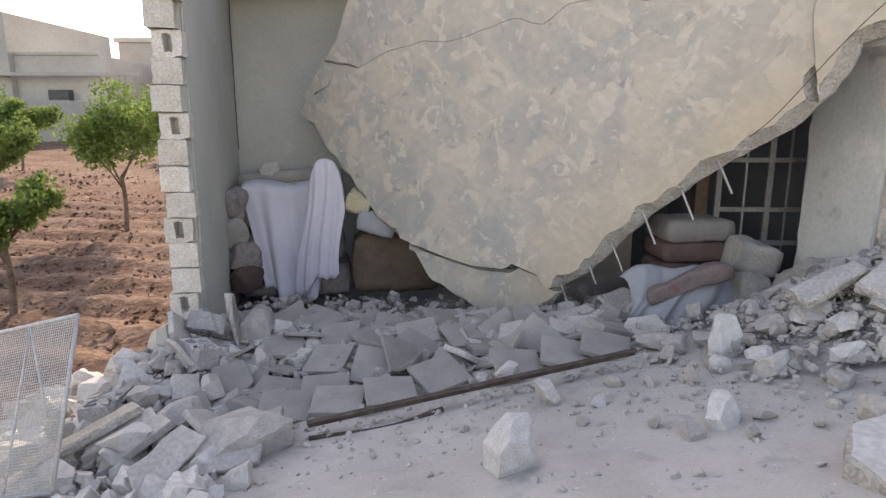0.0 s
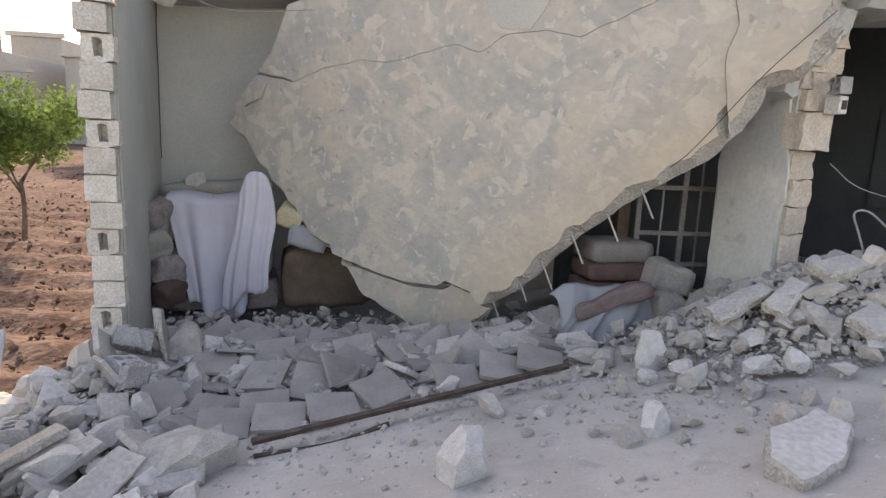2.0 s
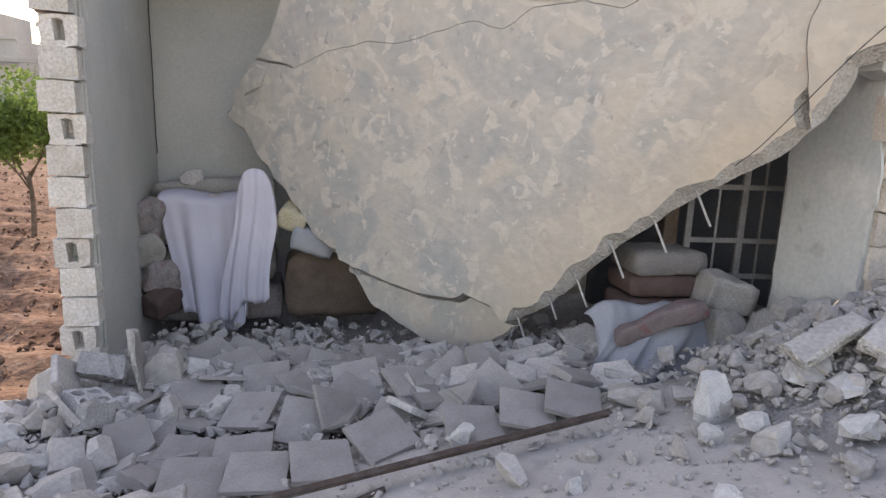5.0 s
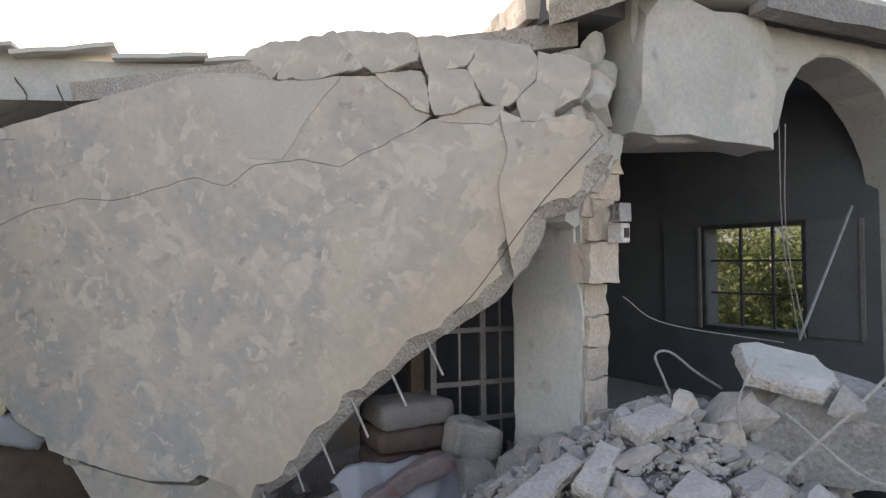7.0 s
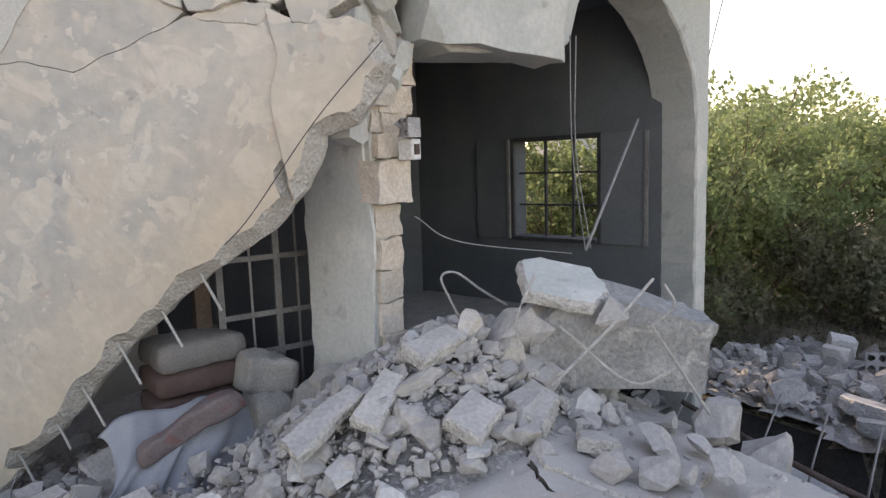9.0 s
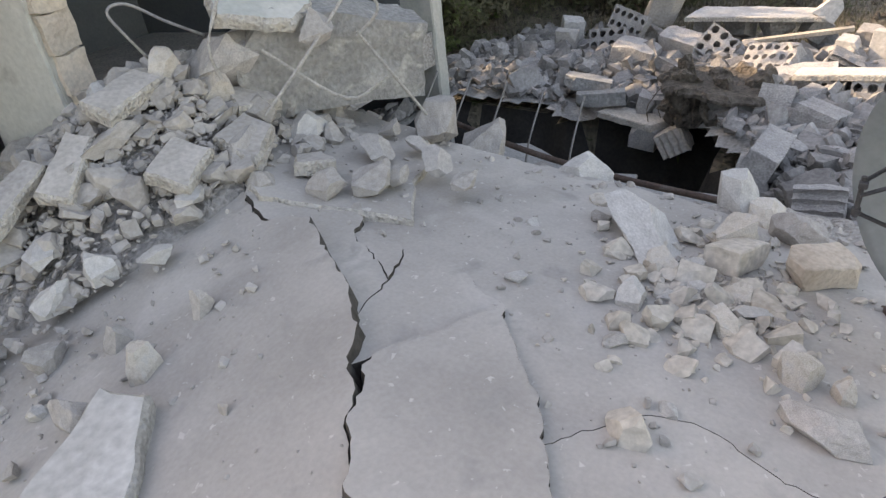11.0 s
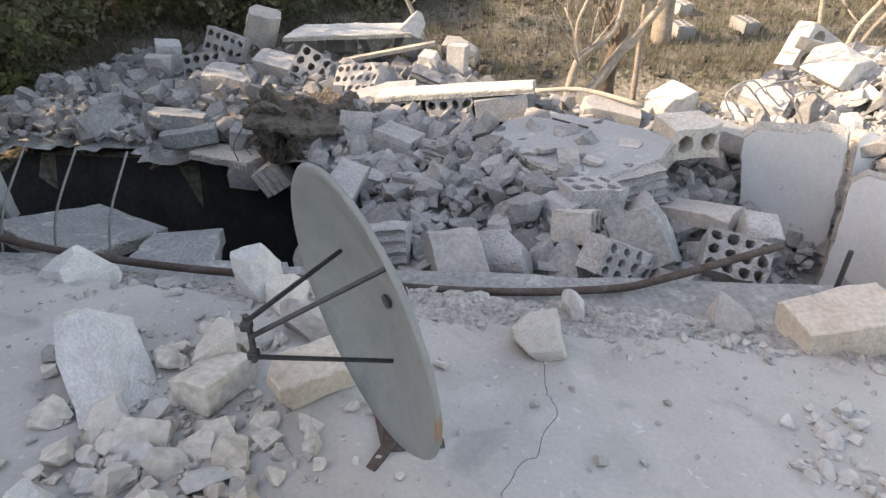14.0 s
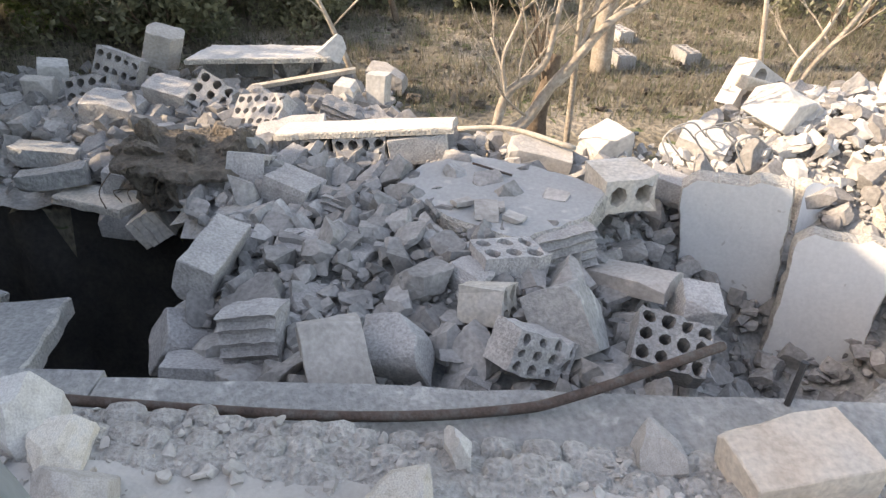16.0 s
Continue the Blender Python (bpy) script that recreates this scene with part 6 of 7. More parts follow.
for k in range(9):
    solid("root", tube_bm([(6.35 + 0.05 * (k % 3), 1.25 + 0.08 * k, -0.52 - 0.05 * (k % 4)), (6.24, 1.2 + 0.09 * k, -0.6), (6.22 + 0.04 * (k % 2), 1.18 + 0.09 * k, -0.66 - 0.03 * (k % 3))], 0.004), M_DARKBARK, "dry root hanging from the earth lump", "root", "hanging roots", smooth=True)
plate(6.55, 2.12, [(0, 0), (0.62, 0.0), (0.64, 0.24), (0.1, 0.28)], 0.06, (2, -4, 82), -0.93, 0.12, [M_BEIGE, M_BREAK], "pale stone slab on the pit rim", 95.0)


def hollow_mesh(dims, cols, rows, axis, seed, broken=0.02):
    """A hollow block of the given size, its holes running along one axis."""
    w, d, h = {"y": dims, "x": (dims[1], dims[0], dims[2]), "z": (dims[0], dims[2], dims[1])}[axis]
    bm = hollow_block_bm(cols, rows, w, h, d, broken=broken, seed=seed)
    turn_ = {"y": Matrix.Identity(4), "x": pose(0, 0, 0, 0, 0, 90), "z": pose(0, 0, 0, 90, 0, 0)}[axis]
    bmesh.ops.transform(bm, matrix=turn_, verts=bm.verts)
    return bm


def ribbed_mesh(dims, seed, ribs=4):
    """A block split along its holes: rounded grooves run over the face towards -y."""
    bm = box_bm(tuple(-0.5 * v for v in dims), tuple(0.5 * v for v in dims))
    bmesh.ops.subdivide_edges(bm, edges=list(bm.edges), cuts=15, use_grid_fill=True)
    for v in bm.verts:
        if v.co.y < 0:
            k = -2 * v.co.y / dims[1]
            v.co.y += k * 0.16 * dims[1] * abs(math.sin(math.pi * ribs * (v.co.z / dims[2] + 0.5)))
        v.co += noise.noise_vector(v.co * 14 + Vector((seed, 0, 0))) * 0.012
    return bm


# (form, place, turn, size, material, label); forms: s solid, y/x/z hollow along that axis with columns and rows, r ribbed
LARGE = [
    ("s", (5.42, 0.91, -0.52), (-1, 20, -95), (0.19, 0.48, 0.23), M_BLOCK, "tilted grey solid block near the pit"),
    ("s", (4.64, 0.14, -0.45), (-56, -1, -69), (0.25, 0.20, 0.33), M_HEAP, "pale dusty block leaning on the edge pipe"),
    ("r", (4.88, 0.54, -0.54), (-20, -7, -90), (0.26, 0.24, 0.24), M_BLOCK, "split grey block with ribs beside the pit"),
    (("y", 4, 3), (4.83, -0.69, -0.54), (-18, 30, -69), (0.36, 0.18, 0.19), M_BLOCK, "hollow block with three rows of round holes"),
    (("x", 2, 2), (5.13, -0.50, -0.52), (-25, -10, -112), (0.22, 0.20, 0.18), M_BEIGE, "stub of a pale hollow block with ribs"),
    ("s", (5.06, -0.88, -0.56), (-38, -33, -98), (0.27, 0.34, 0.34), M_CONC, "dark angular concrete wedge between hollow blocks"),
    (("y", 4, 3), (4.95, -1.33, -0.60), (-60, 8, -105), (0.34, 0.16, 0.26), M_BLOCK, "hollow block lying with its holes facing up"),
    (("z", 3, 2), (5.5, -0.62, -0.55), (-8, 6, -72), (0.36, 0.24, 0.2), M_BLOCK, "upturned hollow block with open cells"),
    ("r", (5.78, -0.92, -0.62), (-12, -6, -70), (0.42, 0.24, 0.22), M_BLOCK, "ribbed broken wall piece under the large plate"),
    (("y", 2, 1), (6.37, -1.39, -0.50), (-4, -3, -80), (0.34, 0.36, 0.22), M_BEIGE, "beige hollow block on top of the heap"),
    (("x", 2, 2), (6.25, 0.68, -0.56), (-8, 10, -110), (0.30, 0.26, 0.18), M_BLOCK, "grey block with a hollow end"),
    (("x", 3, 2), (6.45, 1.0, -0.56), (-25, 4, -92), (0.24, 0.34, 0.28), M_BLOCK, "grey hollow block resting by the earth lump"),
    (("y", 6, 3), (7.46, 1.18, -0.56), (-52, -10, -108), (0.46, 0.2, 0.3), M_BLOCK, "hollow block showing its grid of cells"),
    (("y", 3, 3), (7.9, 1.75, -0.58), (-40, 30, -100), (0.34, 0.2, 0.3), M_BLOCK, "tilted hollow block showing its cells"),
    ("r", (7.61, 0.64, -0.58), (14, 24, -86), (0.27, 0.16, 0.2), M_BLOCK, "split ribbed block on the heap"),
    ("s", (8.26, 0.37, -0.60), (-7, 2, -102), (0.18, 0.20, 0.32), M_WHITE, "upright white block standing in rubble"),
    ("s", (8.18, 0.64, -0.60), (4, 6, -103), (0.19, 0.20, 0.2), M_WHITE, "small white block beside the upright one"),
    ("s", (7.6, 2.46, -0.62), (0, 12, -95), (0.42, 0.33, 0.26), M_BLOCK, "large grey squared block in the rubble"),
    ("s", (7.0, 2.72, -0.73), (-8, 8, -79), (0.46, 0.26, 0.13), M_CONC, "flat grey slab block near the pit"),
    ("s", (6.62, 2.46, -0.72), (-9, -3, -70), (0.44, 0.2, 0.12), M_CONC, "long grey slab block near the pit"),
    ("s", (5.67, 0.50, -0.66), (-4, 4, -107), (0.30, 0.24, 0.22), M_BLOCK, "squared grey block in the rubble"),
    ("s", (5.60, 0.24, -0.64), (-14, -2, -112), (0.30, 0.25, 0.2), M_BLOCK, "squared grey block with a flat top"),
    ("s", (5.2, 0.35, -0.66), (10, 20, -60), (0.3, 0.2, 0.2), M_BLOCK, "broken grey block in the rubble"),
    ("s", (4.82, -0.1, -0.56), (20, -14, -100), (0.26, 0.24, 0.26), M_BLOCK, "hollowed grey lump behind the pipe"),
    ("s", (5.66, -1.36, -0.72), (-6, -12, -128), (0.46, 0.28, 0.1), M_HEAP, "pale flat slab propped on blocks"),
    ("s", (5.4, -1.62, -0.76), (10, 6, -95), (0.2, 0.22, 0.3), M_BLOCK, "grey block stub beside the standing panel"),
    ("s", (6.0, -0.12, -0.68), (6, 12, -85), (0.34, 0.24, 0.2), M_CONC, "broken grey lump below the large plate"),
    ("s", (5.9, 0.22, -0.68), (-10, 16, -120), (0.3, 0.22, 0.16), M_BLOCK, "broken grey block among shards"),
    ("r", (6.12, 0.36, -0.62), (-20, 10, -100), (0.24, 0.2, 0.16), M_BLOCK, "ribbed stub among shards"),
    ("s", (6.02, 0.95, -0.66), (-14, -8, -80), (0.26, 0.26, 0.2), M_CONC, "grey angular lump by the tilted block"),
    ("s", (5.06, 0.95, -0.78), (20, 30, -60), (0.3, 0.24, 0.26), M_BLOCK, "grey block sliding into the pit"),
    ("s", (4.72, 0.78, -0.72), (-20, 10, -80), (0.28, 0.2, 0.26), M_BLOCK, "grey block on the pit's near edge"),
    ("s", (6.5, 1.98, -0.96), (6, 4, -95), (0.24, 0.22, 0.2), M_BLOCK, "grey block under the rim slab"),
    ("r", (6.42, 1.72, -0.95), (-10, 60, -95), (0.22, 0.2, 0.24), M_BEIGE, "pale ribbed stub on the pit rim"),
    ("s", (7.0, 1.5, -0.66), (10, 20, -70), (0.36, 0.24, 0.22), M_CONC, "grey lump behind the earth"),
    ("s", (7.2, 0.9, -0.6), (10, -6, -90), (0.5, 0.26, 0.2), M_BLOCK, "long grey block lying on the heap"),
    ("s", (7.9, 2.1, -0.6), (14, 10, -100), (0.38, 0.24, 0.3), M_BLOCK, "grey block with a split face"),
    ("s", (7.0, -0.95, -0.62), (4, 10, -96), (0.46, 0.3, 0.2), M_HEAP, "pale flat-topped block beyond the plate"),
    ("s", (7.3, -1.5, -0.62), (8, -14, -60), (0.3, 0.3, 0.26), M_WHITE, "sunlit white lump at the tree"),
    ("s", (6.75, -1.85, -0.7), (0, 10, -110), (0.3, 0.26, 0.2), M_BLOCK, "grey block beside the standing panel"),
    (("y", 3, 1), (6.80, -3.14, -0.70), (-24, 6, -78), (0.30, 0.15, 0.17), M_WHITE, "pale hollow block on the standing panels"),
    ("s", (9.3, 0.4, -0.82), (4, 4, -100), (0.4, 0.26, 0.24), M_HEAP, "pale block at the edge of the scrub"),
    ("s", (8.7, 3.6, -0.72), (4, 10, -60), (0.26, 0.26, 0.3), M_WHITE, "pale square block at the garden's edge"),
    ("s", (8.3, 3.5, -0.72), (0, 4, -80), (0.26, 0.2, 0.26), M_HEAP, "pale block beside another at the garden's edge"),
    (("y", 5, 2), (8.6, 2.85, -0.56), (-20, 18, -95), (0.42, 0.2, 0.26), M_BLOCK, "broken hollow block on the far heap"),
    (("y", 4, 2), (8.2, 2.95, -0.66), (-30, -8, -80), (0.4, 0.2, 0.24), M_BLOCK, "broken hollow block on the far heap"),
    ("s", (8.9, 2.55, -0.45), (10, 20, -70), (0.34, 0.3, 0.34), M_HEAP, "big pale lump on the far heap"),
    (("y", 2, 2), (8.0, -2.85, -0.42), (-10, 30, -70), (0.5, 0.2, 0.4), M_WHITE, "sunlit white hollow block in the bright heap"),
    ("s", (7.45, -2.9, -0.4), (6, 30, -60), (0.55, 0.4, 0.3), M_WHITE, "big sunlit white block on the heap"),
    ("s", (7.3, -2.25, -0.62), (20, 10, -120), (0.36, 0.26, 0.24), M_WHITE, "sunlit white lump behind the panels"),
]
for k, (form, at_, rot_, dims, m, words) in enumerate(LARGE):
    if form == "s":
        bm = chunk_bm(500 + k, dims, 3 + k % 3, 0.32, 0.025, 0.018)
    elif form == "r":
        bm = ribbed_mesh(dims, k * 1.7)
    else:
        bm = hollow_mesh(dims, form[1], form[2], form[0], k * 2.3)
    kind_ = "hollow_block" if form not in ("s", "r") else "concrete_block"
    solid(kind_, bm, m, words, "concrete block", "fallen blocks", at=pose(*at_, *rot_))

# the large wall plate: plaster face up, blocks showing along its broken edge
big = [(6.78, -0.45), (6.45, -1.05), (6.2, -1.32), (5.86, -1.05), (5.66, -0.7), (5.95, -0.25), (6.3, 0.08), (6.62, -0.12)]
solid("wall_plate", slab_bm([(x - 6.2, y + 0.6) for x, y in big], 0.17, 0.0, 0.02, 0.05, 0.03, 97.0), [M_PALEPL, M_BREAK], "large broken grey plastered wall piece lying on the rubble", "wall plate", at=pose(6.2, -0.6, -0.5, -3, -1, 0))
for k, (x, y, a) in enumerate(((5.95, -0.52, 0.2), (5.88, -0.68, 0.12), (6.05, -0.38, 0.12), (6.0, -0.6, 0.09), (6.15, -0.95, 0.16))):
    solid("plaster_flake", chunk_bm(560 + k, (a, a * 0.7, 0.03), 3, 0.4, 0.02, 0.01), M_HEAP, "loose plaster flake on the wall plate", "plaster flake", "plaster flakes", at=pose(x, y, -0.485, 3 * k, -4, 60 * k))
# a strip of three hollow blocks under a plaster layer
strip = thing("block_strip", "fallen strip of hollow blocks still joined by pale plaster", "wall piece", at=pose(6.98, 0.33, -0.56, -6, -5, -92))
for k in range(3):
    part("block", hollow_mesh((0.38, 0.28, 0.2), 4, 2, "y", 40.0 + k) if k < 2 else chunk_bm(571, (0.42, 0.28, 0.2), 2, 0.15, 0.02, 0.012), M_BLOCK, strip, at=pose(-0.42 + 0.41 * k, 0, 0, 2 * k, 3 * (1 - k), 2 * k))
part("plaster", slab_bm([(-0.62, -0.16), (0.66, -0.15), (0.68, 0.13), (0.2, 0.16), (-0.58, 0.14)], 0.045, 0.0, 0.01, 0.05, 0.014, 99.0), [M_WHITE, M_BREAK], strip, "pale plaster layer on top", at=pose(0, 0, 0.15))

# pale frayed sheet, its prop and a shard
solid("plaster_sheet", slab_bm([(-0.68, -0.3), (0.7, -0.24), (0.72, 0.22), (0.1, 0.3), (-0.5, 0.26)], 0.05, 0.0, 0.012, 0.05, 0.03, 103.0), [M_WHITE, M_BREAK], "long pale frayed plaster sheet propped on rubble", "plaster sheet", at=pose(9.02, 1.64, -0.5, -2, 1, -80))
solid("plaster_shard", chunk_bm(572, (0.26, 0.05, 0.26), 5, 0.7, 0.03, 0.01), M_WHITE, "pale pointed plaster shard at the sheet's end", "plaster shard", at=pose(9.0, 0.9, -0.42, -20, 30, -80))
solid("plank", box_bm((-0.5, -0.04, -0.02), (0.5, 0.04, 0.02), 0.004), M_PLANK, "narrow dusty plank leaning against the sheet", "plank", at=pose(8.6, 1.12, -0.62, 0, -9, -82))
for k in range(4):
    solid("rubble_prop", chunk_bm(574 + k, (0.26, 0.24, 0.24), 4, 0.4, 0.02, 0.012), M_CONC, "dark lump holding up the plaster sheet", "stone", "rubble stones", at=pose(9.08 + 0.05 * k, 2.1 - 0.36 * k, -0.68, 20 * k, 10, 70 * k))
solid("wooden_pole", tube_bm([(7.2, -0.35, -0.5), (7.15, -0.75, -0.47), (6.95, -1.2, -0.52)], 0.02), M_PLANK, "thin pale wooden pole lying over the rubble", "pole", smooth=True)
solid("rebar_rod", tube_bm([(6.55, -0.45, -0.47), (6.4, -0.7, -0.475)], 0.008), M_RUST, "short rusted rod on the wall plate", "rebar", "loose rods", smooth=True)

# upright wall panels
for at_, rot_, dims, seed, words in (((6.38, -2.21, -0.95), (7, -9, -113), (0.64, 0.12, 1.14), 111.0, "upright grey plastered wall panel in the rubble"), ((5.97, -2.72, -1.15), (-6, -3, -113), (0.54, 0.12, 1.1), 112.0, "upright broken pale plastered wall panel"),
                                    ((6.7, -2.88, -0.85), (-14, 2, -81), (0.27, 0.12, 0.5), 116.0, "narrow broken wall panel behind another"), ((6.45, -3.36, -1.0), (-18, 8, -71), (0.36, 0.12, 0.75), 117.0, "sunlit broken wall panel")):
    w, d, h = dims
    panel = thing("wall_panel", words, "wall panel", "standing wall panels", at=pose(*at_, *rot_))
    out = [(-w / 2, -h / 2), (w / 2, -h / 2), (w * 0.52, h * 0.46), (w * 0.2, h * 0.5), (w * 0.1, h * 0.47), (-w * 0.34, h * 0.49), (-w * 0.5, h * 0.42)]
    part("core", slab_bm(out, d, 0.0, 0.012, 0.05, 0.016, seed), [M_PANEL, M_BREAK], panel, at=Matrix(((1, 0, 0, 0), (0, 0, -1, -d / 2), (0, 1, 0, 0), (0, 0, 0, 1))))
plate(7.3, -4.2, [(0, 0), (1.6, 0.1), (1.7, 1.3), (0.2, 1.4)], 0.15, (0, -24, -30), -0.55, 0.35, [M_WHITE, M_BREAK], "big tilted sunlit white slab in the rubble", 113.0)
solid("plank", box_bm((-0.6, -0.055, -0.05), (0.6, 0.055, 0.05), 0.012), M_PLANK, "thick pale sunlit beam lying over the heap", "plank", at=pose(7.8, -3.1, -0.37, 0, 16, -72))
for k, (x, y) in enumerate(((6.9, -1.9), (7.0, -2.2), (7.15, -2.5), (6.85, -2.4), (7.0, -2.0), (7.1, -2.35))):
    cable([(x, y, -0.6), (x + 0.03, y + 0.1 + 0.04 * (k % 3), -0.42), (x + 0.12, y - 0.05, -0.36 - 0.03 * (k % 2)), (x + 0.2, y - 0.22, -0.5)], 0.007, M_REBAR, "curled rebar loop in the sunlit rubble", "rebar_loop")


def near_large(x, y):
    return any((x - e[1][0]) ** 2 + (y - e[1][1]) ** 2 < 0.05 for e in LARGE) or (5.6 < x < 6.85 and -1.4 < y < 0.15) or (4.9 < x < 6.4 and -3.5 < y < -1.7) or (6.8 < x < 7.15 and -0.3 < y < 0.95)


# scattered lumps over the field
for i in range(200):
    x, y = RNG.uniform(4.7, 9.2), RNG.uniform(-4.6, 3.9)
    if pit(x, y) > 0.05 or near_large(x, y) or x > field_end(y):
        continue
    if i % 4 == 0:
        hollow(x, y, RNG.choice((0, 1, 2, 3)), (RNG.uniform(-50, 50), RNG.uniform(-40, 40), RNG.uniform(0, 360)), None, 0.0, 0.8)
    elif i % 2 == 1:
        block(x, y, (RNG.uniform(-30, 30), RNG.uniform(-30, 30), RNG.uniform(0, 360)), None, 0.0, (RNG.uniform(0.4, 0.9), RNG.uniform(0.6, 1.1), RNG.uniform(0.5, 1)), RNG.randrange(4))

# ---------------------------------------------------------------- gravel and crumbs
def crumbs(name, count, place, sizes, material, label, seed, rough=False):
    """Many small angular crumbs joined into one mesh."""
    r = np.random.RandomState(seed)
    shapes = []
    for i in range(8):
        h = chunk_bm(400 + i + seed, (1, 1, 1), 8, 0.6, 0.02 if rough else 0.0, 0.025 if rough else 0.0)
        h.verts.index_update()
        shapes.append((np.array([v.co[:] for v in h.verts]), [[v.index for v in f.verts] for f in h.faces]))
        h.free()
    verts, faces, base, made, tries = [], [], 0, 0, 0
    while made < count and tries < count * 12:
        tries += 1
        p = place(r)
        if p is None:
            continue
        V_, F_ = shapes[r.randint(8)]
        s_ = sizes[0] * (sizes[1] / sizes[0]) ** (r.rand() ** 2.2)
        e = Euler((r.normal() * 0.5, r.normal() * 0.5, r.uniform(-3.1, 3.1))).to_matrix()
        pts = (V_ * (s_ * r.uniform(0.7, 1.4), s_, s_ * r.uniform(0.28, 1))) @ np.array(e).T + np.array(p) + (0, 0, s_ * 0.2)
        verts.extend(map(tuple, pts))
        faces.extend([[i + base for i in f] for f in F_])
        base += len(V_)
        made += 1
    me = bpy.data.meshes.new(name)
    me.from_pydata(verts, [], faces)
    me.materials.append(material)
    return tagged(new(name, me), label, "gravel", "", "stuff")


def on_yard(r):
    x, y = r.uniform(-1.2, 3.85), r.uniform(-3.0, 3.9)
    d = 0.05 + 0.5 * math.exp(-((y - 3.6) / 0.8) ** 2) + 0.5 * math.exp(-((x - 3.1) / 0.4) ** 2 - ((y - 0.75) / 0.4) ** 2) + 0.4 * math.exp(-((x - 4.15) / 0.25) ** 2) + 0.35 * math.exp(-((x - 1.6) / 0.6) ** 2 - ((y - 2.7) / 0.5) ** 2)
    if noise.noise(Vector((x * 1.7, y * 1.7, 8))) > 0.1:
        d += 0.08
    if r.rand() > d:
        return None
    z = yard(x, y) + pile(x, y)
    if 2.7 < x < 3.75 and 2.0 < y < 3.0:
        z = east_yard(x, y) + 0.055 + 0.052 * (y - 2.5)
    return (x, y, z)


def on_seam(r):
    t = r.rand()
    x, y = 3.55 - 1.0 * t + r.normal() * 0.05, -1.2 + 0.35 * t + 0.15 * math.sin(t * 9) + r.normal() * 0.05
    return (x, y, east_yard(x, y))


def on_edge(r):
    x, y = 4.0 + r.normal() * 0.16, r.uniform(-1.9, 2.8)
    return None if x > 4.1 else (x, y, mortar_top(x, y) if x > 3.62 else east_yard(x, y))


def on_heap(r):
    x, y = r.uniform(-2.2, 4.0), r.uniform(2.6, 5.9)
    if r.rand() > min(1, pile(x, y) * 5) or (x > 2.75 and y > 3.8):
        return None
    return (x, y, top(x, y))


def on_room(r):
    x, y = r.uniform(-2.1, 2.6), r.uniform(4.4, 6.4)
    if (x - 0.678) * 0.636 + (y - 5.083) * 0.77 > 0.9:
        return None
    return (x, y, top(x, y))


def on_east(r):
    x, y = r.uniform(4.45, 9.9), r.uniform(-5.0, 4.4)
    return None if pit(x, y) > 0.04 or x > field_end(y) + 0.5 * r.normal() * 0.5 else (x, y, max(east_rubble(x, y), land(x, y)) - 0.015)


def on_west(r):
    x, y = r.uniform(-3.3, -1.0), r.uniform(2.0, 5.0)
    return (x, y, max(top(x, y), -0.9 + 0.22 * (x + 3)) if x < -1.4 else top(x, y))


crumbs("gravel", 5200, on_yard, (0.005, 0.036), M_HEAP, "fine grey crumbs scattered on the yard", 1)
crumbs("rubble", 1900, on_heap, (0.035, 0.13), M_HEAP, "grey broken concrete lumps heaped on the yard", 11, True)
crumbs("rubble", 2300, on_east, (0.05, 0.26), M_DEBRIS, "grey broken concrete lumps over the rubble field", 12, True)
crumbs("rubble", 300, on_west, (0.06, 0.2), M_WHITE, "pale broken lumps at the yard's broken edge", 13, True)
crumbs("gravel", 5200, on_heap, (0.012, 0.06), M_HEAP, "grey crushed concrete heaped on the yard", 2)


def by_dish(r):
    x, y = 3.08 + r.normal() * 0.26, 0.78 + r.normal() * 0.2
    return (x, y, east_yard(x, y))


crumbs("gravel", 340, by_dish, (0.014, 0.1), M_BEIGE, "flat beige stone chips strewn before the dish", 23)
crumbs("gravel", 260, on_seam, (0.01, 0.06), M_WHITE, "white crumbs along a crack in the yard", 21)
crumbs("gravel", 800, on_edge, (0.01, 0.045), M_HEAP, "grey crumbs along the yard's rough edge", 22)
crumbs("gravel", 900, on_room, (0.02, 0.13), M_HEAP, "grey crushed concrete on the room floor", 3)
def on_bright(r):
    x, y = 7.3 + 0.55 * r.normal(), -3.0 + 0.8 * r.normal()
    return None if x < 6.75 or x > field_end(y) else (x, y, max(east_rubble(x, y), garden(x, y)))


crumbs("rubble", 520, on_bright, (0.04, 0.17), M_WHITE, "white sunlit plaster rubble behind the standing panels", 31, True)
crumbs("gravel", 5200, on_east, (0.03, 0.17), M_DEBRIS, "grey broken concrete filling the rubble field", 4)
crumbs("gravel", 900, on_west, (0.02, 0.14), M_WHITE, "pale crumbs at the yard's broken edge", 5)
sheet("rubble_bed", list(np.arange(-3.6, -1.0, 0.1)), list(np.arange(1.4, 5.0, 0.1)), lambda x, y: (max(top(x, y), -0.9 + 0.22 * (x + 3)) if x < -1.4 else top(x, y)) - 0.05 + 0.04 * noise.noise(Vector((x * 4, y * 4, 2))) - 0.5 * step01(-3.2, -3.6, x), [M_DUST], "pale crumbled edge of the yard above the garden", "stuff", "rubble")

